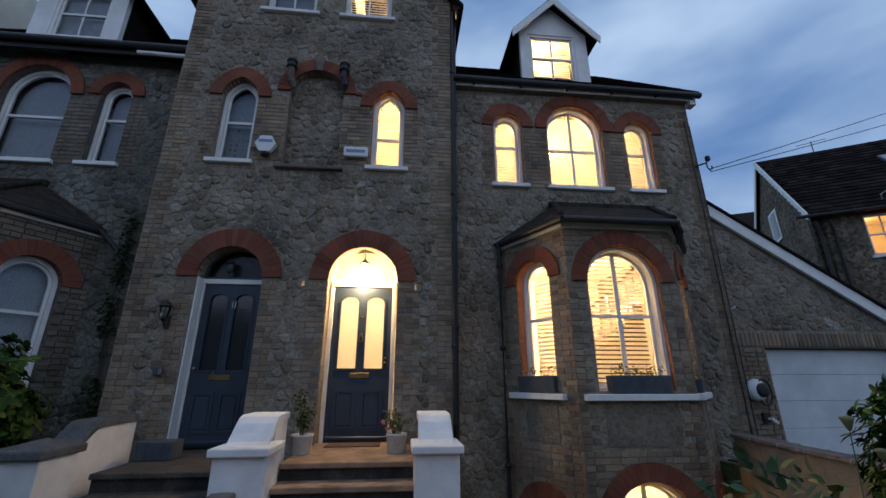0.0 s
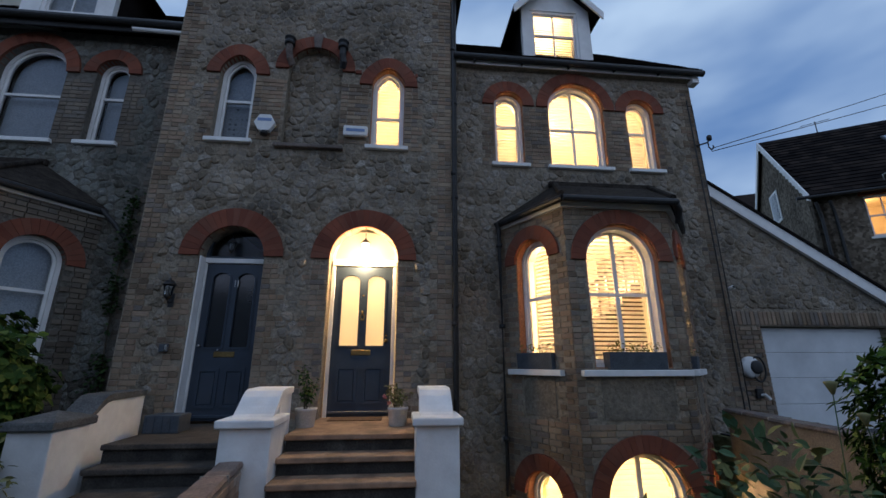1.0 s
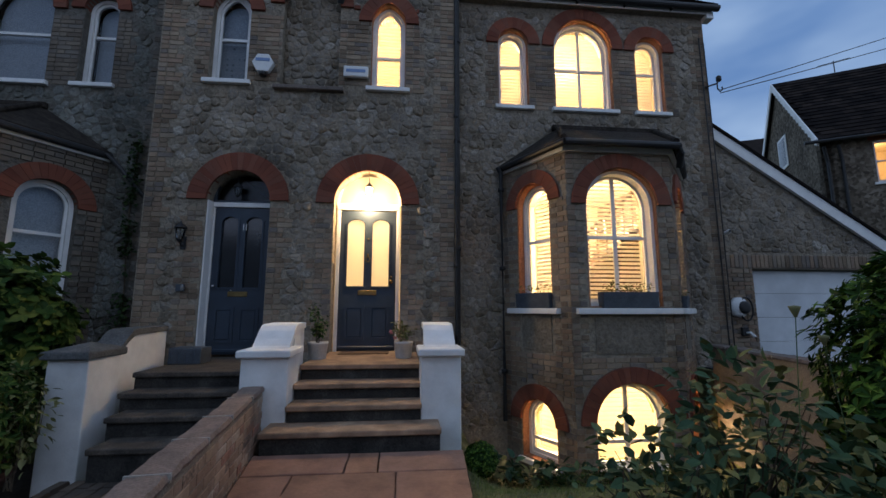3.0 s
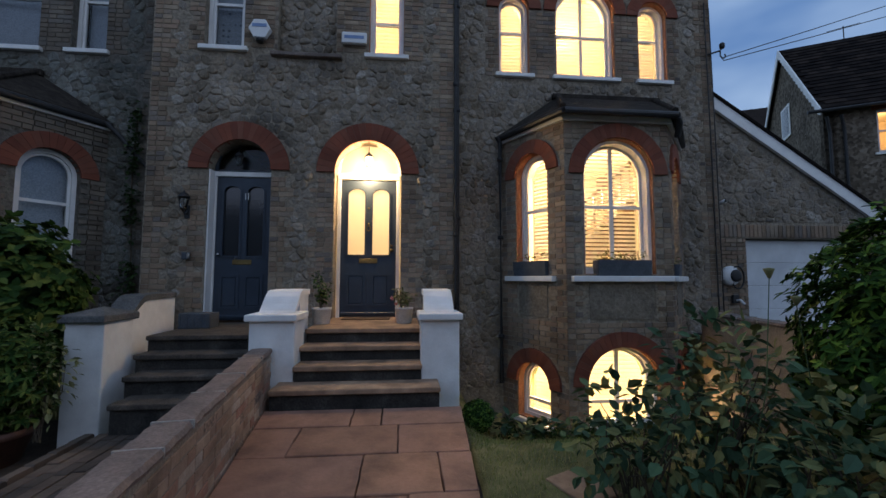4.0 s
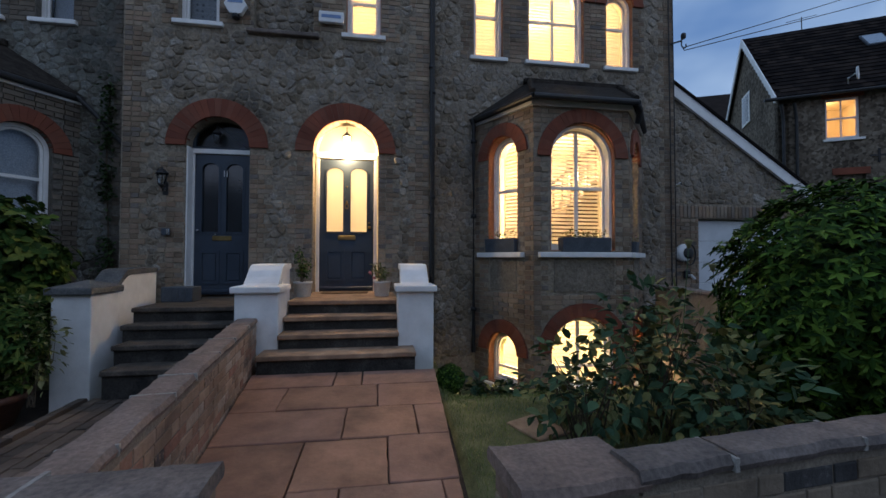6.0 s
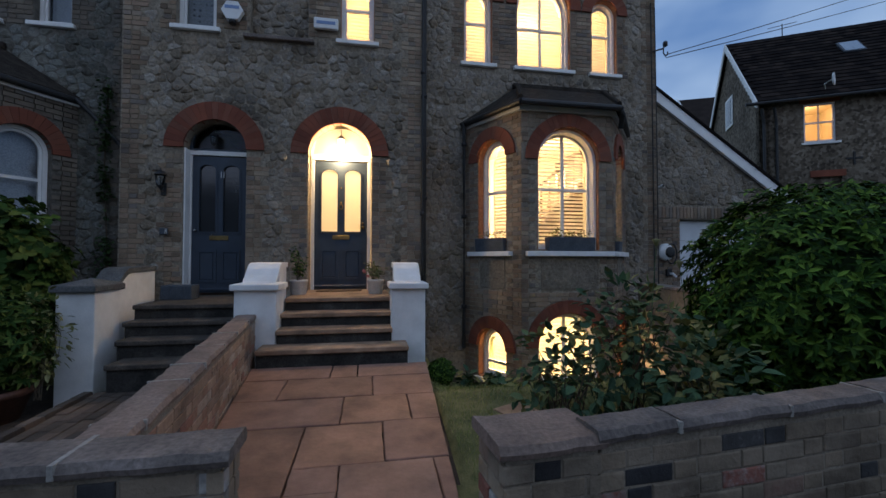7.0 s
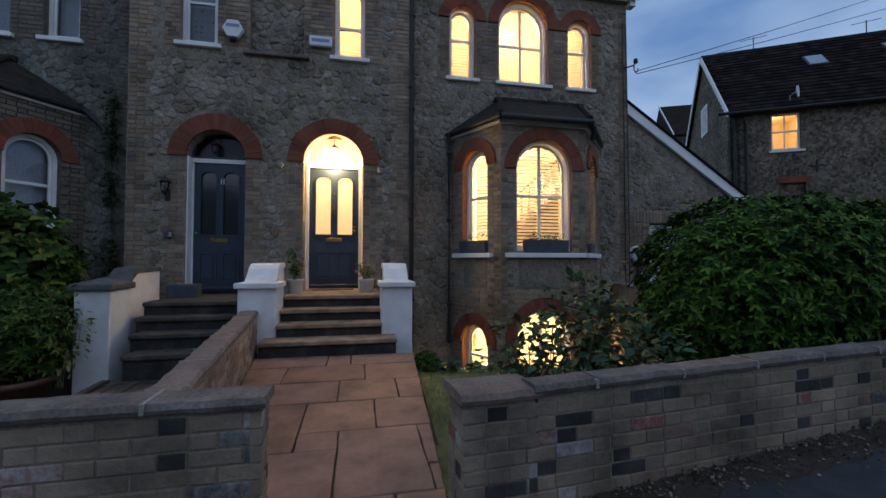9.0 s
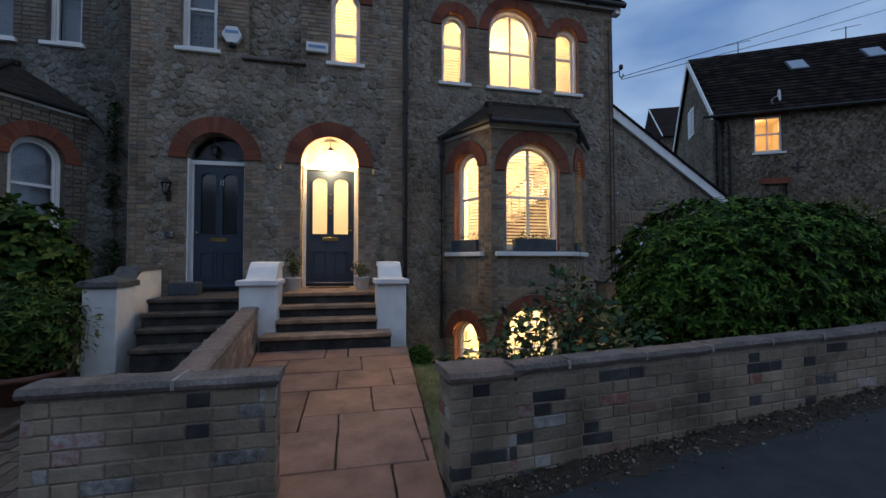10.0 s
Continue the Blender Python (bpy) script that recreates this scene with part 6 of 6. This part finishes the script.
RAG4 = (0.11, 0.11)
face_wall(wall_main, -3.67, 0.835, 0.7, 9.6,
          [(o_door6, arch_loop(-2.36, 0.72, 2.98, 2.98)), (o_door, arch_loop(-0.474, 0.773, 2.97, 2.97)), (o_w1, arch_loop(-2.66, 0.5, 6.06, 6.06)), (o_w2, arch_loop(-0.215, 0.49, 6.0, 6.0)), (o_niche, arch_loop(-1.435, 0.65, 6.22, 6.22)), (o_t1, o_t1), (o_t2, o_t2)],
          [(-3.66, -3.42, 0.0, 9.0, (0, 0.11)), (0.62, 0.84, 0.0, 9.0, (0.11, 0)), (-3.06, -2.82, 0.78, 2.95, RAG4), (-1.90, -1.70, 0.78, 2.95, (0, 0.13)), (-1.22, -0.985, 0.78, 2.95, (0.13, 0)), (0.035, 0.26, 0.78, 2.95, (0, 0.11)),
           (-3.12, -2.95, 4.80, 6.05, (0.05, 0)), (-2.37, -1.88, 4.88, 6.05, (0, 0)), (-0.99, -0.50, 4.88, 6.05, (0, 0)), (0.065, 0.28, 4.80, 6.05, (0, 0.08))],
          keep=[(-3.67, 0), (0.84, 0), (0.84, 8.35), (-1.42, 10.8), (-3.67, 8.35)], parts_below=3.0)
v, f = bricks_joined([r for r in brick_rows(-3.13, 0.27, 6.05, 6.28, [arch_loop(-2.66, 0.5, 5.9, 6.06), arch_loop(-0.215, 0.49, 5.9, 6.0), arch_loop(-1.435, 0.65, 5.9, 6.22)])], 0.0, 0.03)
joined("red_band", v, f, m_red_i, wall_main, "red brick impost band", kind="stuff")
face_wall(wall_side, 0.98, 5.62, -0.4, 6.72,
          [(o_u[0], arch_loop(1.955, 0.49, 6.08, 6.08)), (o_u[1], arch_loop(3.245, 0.76, 6.08, 6.08)), (o_u[2], arch_loop(4.505, 0.49, 6.08, 6.08)), (o_bay_through, o_bay_through)],
          [(2.24, 2.70, 4.84, 6.05, (0, 0)), (3.80, 4.22, 4.84, 6.05, (0, 0)), (1.50, 1.67, 4.84, 6.05, (0.05, 0)), (4.79, 4.96, 4.84, 6.05, (0, 0.05)), (5.42, 5.62, 0.0, 6.7, (0.11, 0))])
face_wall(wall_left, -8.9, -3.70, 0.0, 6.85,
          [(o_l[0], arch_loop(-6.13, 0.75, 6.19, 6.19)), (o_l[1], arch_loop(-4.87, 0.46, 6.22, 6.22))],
          [(-5.58, -5.13, 4.88, 6.15, (0, 0)), (-4.61, -4.40, 4.88, 6.15, (0, 0.11)), (-3.95, -3.70, 0.0, 6.8, (0.08, 0))], stone=m_rag_shaded, brick=m_stock_shaded)
for i, (wb, ln, (c, h, sp, lsp, lh)) in enumerate(zip(bay_walls, bay_len, bay_spec)):
    hold = [arch_loop(c, h, 1.40, sp), arch_loop(c, h + 0.21, sp, sp), arch_loop(c, lh, -0.8, lsp), arch_loop(c, lh + 0.21, lsp, lsp), [(c - h + 0.05, 0.78), (c + h - 0.02, 0.78), (c + h - 0.02, 1.31), (c - h + 0.05, 1.31)]]
    rows = brick_rows(0.0, ln, -0.6, 3.70, hold)
    near = [r for r in rows if i == 1 and 0.2 < r[1] < 2.9][:300]
    got = set(near)
    for u, vv, bw, bh in near:
        ob = part("brick", unit_stock, None, wb)
        ob.matrix_basis = Matrix.Translation((u, vv, 0.010 + rng.uniform(-0.003, 0.004))) @ Matrix.Diagonal((bw, bh, 0.05, 1))
    v, f = bricks_joined([r for r in rows if r not in got], 0.0, 0.010)
    joined("bricks", v, f, m_stock_i, wb, "weathered yellow stock bricks", kind="stuff")
    part("render_panel", boxes((c - h + 0.06, c + h - 0.03, 0.79, 1.305, -0.02, 0.012)), m_rubble, wb, "grey cement panel under the sill")
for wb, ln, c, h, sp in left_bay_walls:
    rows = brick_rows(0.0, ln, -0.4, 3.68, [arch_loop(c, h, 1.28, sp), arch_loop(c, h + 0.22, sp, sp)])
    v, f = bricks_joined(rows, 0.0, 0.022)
    joined("bricks", v, f, m_stock_shaded, wb, "weathered yellow stock bricks", kind="stuff")

# ---- planting ----
def crown(rnd, n, centre, half, leaf, power=2.4, shell=0.55, lump=0.12, wide=0.5, bottom=-1.0, gaps=0.0):
    """Leaves through the outer shell of an uneven rounded mass."""
    verts, faces = [], []
    c = Vector(centre)
    off = rnd.uniform(0, 50)
    k = 0
    while k < n:
        d = Vector((rnd.gauss(0, 1), rnd.gauss(0, 1), rnd.gauss(0, 1))).normalized()
        if d.z < bottom:
            continue
        r = (abs(d.x) ** power + abs(d.y) ** power + abs(d.z) ** power) ** (-1 / power)
        bumpy = noise.noise(d * 3.0 + Vector((off, 0, 0)))
        fine = noise.noise(d * 8.0 + Vector((0, off, 0)))
        if gaps and fine < -0.35 + gaps * 0.3 and rnd.random() < gaps:
            k += 1
            continue
        r *= 1 + lump * bumpy + lump * 0.6 * fine
        s = 1 - shell * rnd.random() ** 2.2
        p = c + Vector((d.x * half[0], d.y * half[1], d.z * half[2])) * (r * s)
        add_leaf(verts, faces, p, rnd, leaf * rnd.uniform(0.6, 1.25), d, 0.5, wide)
        k += 1
    return verts, faces


def tufts(rnd, n, per, centre, half, leaf, power=2.4, lump=0.12, wide=0.5, deep=0.3, bottom=-1.0):
    """Rosettes of leaves that turn their faces outward over an uneven rounded mass."""
    verts, faces = [], []
    c, off, k = Vector(centre), rnd.uniform(0, 50), 0
    while k < n:
        d = Vector((rnd.gauss(0, 1), rnd.gauss(0, 1), rnd.gauss(0, 1))).normalized()
        if d.z < bottom:
            continue
        k += 1
        r = (abs(d.x) ** power + abs(d.y) ** power + abs(d.z) ** power) ** (-1 / power)
        r *= 1 + lump * noise.noise(d * 3.0 + Vector((off, 0, 0))) + lump * 0.7 * noise.noise(d * 9.0 + Vector((0, off, 0)))
        p = c + Vector((d.x * half[0], d.y * half[1], d.z * half[2])) * (r * (1 - deep * rnd.random() ** 2.5))
        axis = (Vector((d.x / half[0], d.y / half[1], d.z / half[2])).normalized() + Vector((0, 0, 0.45)) + 0.35 * Vector((rnd.gauss(0, 1), rnd.gauss(0, 1), rnd.gauss(0, 1)))).normalized()
        a = axis.orthogonal().normalized()
        b = axis.cross(a)
        turn = rnd.uniform(0, 6.28)
        for q in range(per):
            t = turn + 2 * math.pi * q / per + rnd.uniform(-0.3, 0.3)
            way = (a * math.cos(t) + b * math.sin(t)) + axis * rnd.uniform(0.05, 0.6)
            add_leaf(verts, faces, p, rnd, leaf * rnd.uniform(0.65, 1.2), None, 0.35, wide, way, axis)
    return verts, faces


def limbs(rnd, base, centre, half, n, r, parent):
    for k in range(n):
        a, e = rnd.uniform(0, 6.28), rnd.uniform(0.1, 0.9)
        tip = Vector(centre) + Vector((half[0] * math.cos(a) * (1 - 0.4 * e), half[1] * math.sin(a) * (1 - 0.4 * e), half[2] * (e - 0.2))) * 0.85
        b = Vector(base) + Vector((rnd.uniform(-0.25, 0.25) * half[0], rnd.uniform(-0.25, 0.25) * half[1], 0))
        mid = b.lerp(tip, 0.5) + Vector((rnd.uniform(-0.08, 0.08), rnd.uniform(-0.08, 0.08), 0.08))
        part("branch", tube([b, mid, tip], r, 6, 0.3), m_bark, parent)


def bush(name, label, seed, n, centre, half, leaf, mat, base_z, power=2.4, stems=10, r=0.02, per=0, **kw):
    rnd = random.Random(seed)
    t = thing(name, label, "shrub", Matrix.Translation((centre[0], centre[1], base_z)))
    c = (0, 0, centre[2] - base_z)
    limbs(rnd, (0, 0, -0.05), c, half, stems, r, t)
    v, f = tufts(rnd, n, per, c, half, leaf, power, **kw) if per else crown(rnd, n, c, half, leaf, power, **kw)
    joined("leaves", v, f, mat, t, kind="stuff")
    if n > 3000 or per:
        # solid core added inside a dense shrub to block light and darken the gaps
        bm = bmesh.new()
        bmesh.ops.create_icosphere(bm, subdivisions=4, radius=1.0)
        for q in bm.verts:
            d = q.co.normalized()
            r2 = (abs(d.x) ** power + abs(d.y) ** power + abs(d.z) ** power) ** (-1 / power)
            q.co = Vector(c) + Vector((d.x * half[0], d.y * half[1], d.z * half[2])) * r2 * (0.74 + 0.10 * noise.noise(d * 6))
        part("inner_growth", bm, m_ivy, t)
    return t


bush("garden_hedge", "large rounded glossy green evergreen shrub behind the wall", 21, 7000, (4.03, 1.92, 0.94), (1.42, 0.78, 0.90), 0.074, m_leaf_hedge, -0.05, 2.7, 18, 0.03, per=6, wide=0.40, lump=0.10, deep=0.32)
bush("pale_shrub", "pale variegated shrub beyond the big hedge", 22, 6000, (6.1, 2.45, 1.12), (0.85, 0.7, 0.86), 0.075, m_leaf_pale, 0.4, 2.2, 10, 0.02, wide=0.4, lump=0.2)
bush("rose_bush", "loose dark leafy rose bush on the lawn", 23, 400, (1.52, 2.3, 0.34), (0.40, 0.42, 0.36), 0.10, m_leaf_bramble, -0.06, 2.0, 22, 0.008, wide=0.62, lump=0.35, shell=0.85, gaps=0.5)
bush("rose_bush", "tangled tall rose bush against the hedge", 24, 720, (2.15, 2.3, 0.56), (0.45, 0.48, 0.55), 0.10, m_leaf_bramble, -0.06, 2.0, 20, 0.008, wide=0.62, lump=0.35, shell=0.85, gaps=0.35)
bush("rose_bush", "low tangled rose bush under the hedge", 28, 520, (2.2, 1.62, 0.38), (0.34, 0.36, 0.44), 0.10, m_leaf_bramble, -0.06, 2.0, 16, 0.008, wide=0.62, lump=0.35, shell=0.85, gaps=0.3)
bush("left_bush", "leafy green shrub before the adjoining bay", 25, 2000, (-4.65, 5.0, 1.0), (0.9, 0.7, 1.0), 0.12, m_leaf_left, -0.1, 2.2, 12, 0.02, per=4, wide=0.75, lump=0.25, deep=0.35)
bush("pot_shrub", "yellow-green leafy shrub in a terracotta pot", 26, 900, (-3.72, 4.05, 0.45), (0.48, 0.42, 0.50), 0.085, m_leaf_left, -0.05, 2.2, 10, 0.012, per=6, wide=0.38, lump=0.25, deep=0.4)
t = thing("terracotta_pot", "large dark terracotta pot holding a shrub", "plant pot", Matrix.Translation((-3.72, 4.05, -0.37)))
part("pot", lathe([(0.22, 0), (0.24, 0.01), (0.34, 0.28), (0.38, 0.29), (0.385, 0.35), (0.34, 0.35), (0.32, 0.30)], 28), m_terra, t)
part("soil", lathe([(0.33, 0.29), (0.2, 0.315), (0.01, 0.32)], 18), m_soil, t)
bush("twiggy_shrub", "thin twiggy shrub beside the white pier", 27, 220, (-3.30, 4.05, 0.45), (0.3, 0.15, 0.45), 0.085, m_leaf_pale, -0.1, 2.0, 7, 0.006, wide=0.45, lump=0.3, shell=0.9)
for k, (x, y, s) in enumerate(((0.93, 4.52, 0.17), (1.22, 4.62, 0.20), (1.50, 4.55, 0.17), (1.78, 4.62, 0.15), (2.02, 4.50, 0.15), (2.28, 4.60, 0.15), (2.58, 4.55, 0.16), (2.9, 4.6, 0.16))):
    z = ground_z(x, y)
    if k == 0:
        bush("border_plant", "small clipped bright green ball of box at the wall foot", 40, 700, (x, y, z + 0.15), (0.17, 0.17, 0.17), 0.035, m_leaf_hedge, z - 0.02, 2.0, 6, 0.005, per=4, wide=0.6, deep=0.3, lump=0.1)
    else:
        bush("border_plant", "broad-leaved plant at the foot of the wall", 40 + k, 30, (x, y, z + s * 0.6), (s * 1.1, s, s * 0.7), 0.15 if k < 3 else 0.11, m_leaf_bramble, z - 0.02, 2.0, 6, 0.005, wide=0.7, shell=0.8, bottom=-0.3)
        bush("border_plant", "low spreading plant at the foot of the wall", 60 + k, 130, (x + 0.1, y - 0.12, z + 0.05), (0.2, 0.14, 0.09), 0.05, m_leaf_left, z - 0.02, 2.0, 4, 0.004, wide=0.5, shell=0.9, bottom=-0.2)
rnd = random.Random(31)
verts, faces = [], []
for _ in range(800):
    z = rnd.uniform(0.8, 4.1)
    if noise.noise(Vector((z * 1.3, 2.0, 0))) < -0.12 and rnd.random() < 0.85:
        continue
    add_leaf(verts, faces, (-4.06 + rnd.gauss(0, 0.055), 6.40 + rnd.uniform(-0.04, 0.03), z), rnd, 0.06, (0.1, -0.6, 0), 0.5, 0.8)
iv = thing("ivy", "dark ivy climbing in the wall corner", "ivy")
joined("leaves", verts, faces, m_ivy, iv, kind="stuff")
part("stem", tube([(-4.06, 6.43, -0.1), (-4.03, 6.43, 1.4), (-4.09, 6.43, 2.8), (-4.05, 6.43, 4.0)], 0.012, 6), m_bark, iv)
# tall seed heads of the rose
rs = thing("seed_stems", "tall dry flower stems above the roses", "flower")
for x, y, z, lean in ((1.92, 1.72, 1.37, 0.05), (2.25, 1.9, 1.22, -0.06)):
    part("stem", tube([(x - lean * 3, y + 0.1, 0.1), (x - lean, y, 0.8), (x, y, z)], 0.0035, 6, 0.6), m_leaf_bramble, rs)
    part("head", lathe([(0.006, -0.01), (0.022, 0.03), (0.026, 0.04), (0.005, 0.045)], 10), m_leaf_pale, rs, m=Matrix.Translation((x, y, z)))
# lawn blades
verts, faces = [], []
for _ in range(15000):
    x, y = rnd.uniform(0.62, 3.2), rnd.uniform(0.95, 4.7)
    if x < 0.50 + 0.05 * y or (1.05 < x < 1.45 and 2.28 < y < 2.72 and rnd.random() < 0.93):
        continue
    z, hgt, a = ground_z(x, y), rnd.uniform(0.02, 0.05), rnd.uniform(0, 6.28)
    b = len(verts)
    verts += [(x, y, z - 0.005), (x + 0.006 * math.cos(a), y + 0.006 * math.sin(a), z - 0.005), (x + rnd.gauss(0, 0.014), y + rnd.gauss(0, 0.014), z + hgt)]
    faces.append((b, b + 1, b + 2))
joined("grass", verts, faces, m_grass, None, "short worn lawn grass", kind="stuff")
tagged(bpy.data.objects["grass"], category="grass")
slab = [(1.04, 2.60), (1.18, 2.26), (1.46, 2.36), (1.32, 2.74)]
tagged(part("stepping_stone", prism(slab, 0.0, 0.022, "z", bevel=0.008), m_step, m=Matrix.Translation((0, 0, ground_z(1.2, 2.5) - 0.005))), "pale stepping stone set in the lawn", "stone")
tagged(part("soil_bed", boxes((-8.9, -2.76, 0.9, 5.3, -0.5, -0.35)), m_soil), "bare dark soil bed before the adjoining house", "soil", kind="structure")
sp = tagged(part("neighbour_path", boxes((-2.80, -1.52, 0.88, 4.05, -0.4, -0.132)), m_soil), "dark worn brick-paved path to the neighbouring steps", "path", kind="structure")
m_paver = material("dark_paver", [(0.0, (0.055, 0.042, 0.035)), (0.5, (0.11, 0.08, 0.06)), (1.0, (0.16, 0.11, 0.08))], 0.9, 3.0, 40, 0.5, random="object", blotch=0.5, mottle=0.3)
unit_paver = bevel_brick_mesh("paver", m_paver)
for j in range(15):
    for i in range(11):
        ob = part("paver", unit_paver, None, sp)
        ob.matrix_basis = Matrix.Translation((-2.56 + 0.103 * i - 0.012 * j, 1.0 + 0.215 * j + (0.05 if i % 2 else 0.0), -0.12 + rng.uniform(-0.004, 0.004))) @ Matrix.Diagonal((0.094, 0.205, 0.05, 1))
for j in range(14):
    ob = part("edging_brick", unit_paver, None, sp)
    ob.matrix_basis = Matrix.Translation((-2.66 - 0.012 * j, 1.0 + 0.225 * j, -0.085)) @ Matrix.Diagonal((0.075, 0.215, 0.3, 1))

# a strip of dirt and litter along the foot of the street wall
verts, faces = [], []
nx, ny = 130, 6
for i in range(nx + 1):
    x = 0.5 + 6.1 * i / nx
    foot = 0.66 + wall_lean(x)
    width = 0.22 + 0.10 * noise.noise(Vector((x * 2.3, 0, 3))) + 0.05 * noise.noise(Vector((x * 9, 0, 3)))
    for j in range(ny + 1):
        q = j / ny
        y = foot - width * q
        lump = 0.012 * noise.noise(Vector((x * 14, y * 14, 0)))
        verts.append((x, y, ground_z(x, y) + 0.004 + (0.035 + lump) * (1 - q) ** 1.5 + (lump + 0.006) * (q < 1) - (0.004 if j == ny else 0)))
for i in range(nx):
    for j in range(ny):
        a = i * (ny + 1) + j
        faces.append((a, a + 1, a + ny + 2, a + ny + 1))
tagged(joined("dirt_strip", verts, faces, m_soil, None, "dark strip of dirt at the foot of the street wall", kind="structure", smooth=True), category="dirt")
verts, faces = [], []
for _ in range(2600):
    x = rnd.uniform(0.5, 6.0) if rnd.random() < 0.85 else rnd.uniform(-1.4, -0.45)
    base = 0.66 + wall_lean(x) if x > 0 else 0.66
    y = base - abs(rnd.gauss(0, 0.12)) - 0.01
    lift = 0.045 * max(0.0, 1 - (base - y) / 0.22) ** 1.5 if x > 0 else 0.0
    add_leaf(verts, faces, (x, y, ground_z(x, y) + 0.012 + lift + 0.01 * rnd.random()), rnd, rnd.uniform(0.010, 0.03), None, 0.2, 0.7)
tagged(joined("leaf_litter", verts, faces, m_litter, None, "dry leaves and grit along the wall foot", kind="stuff"), category="litter")
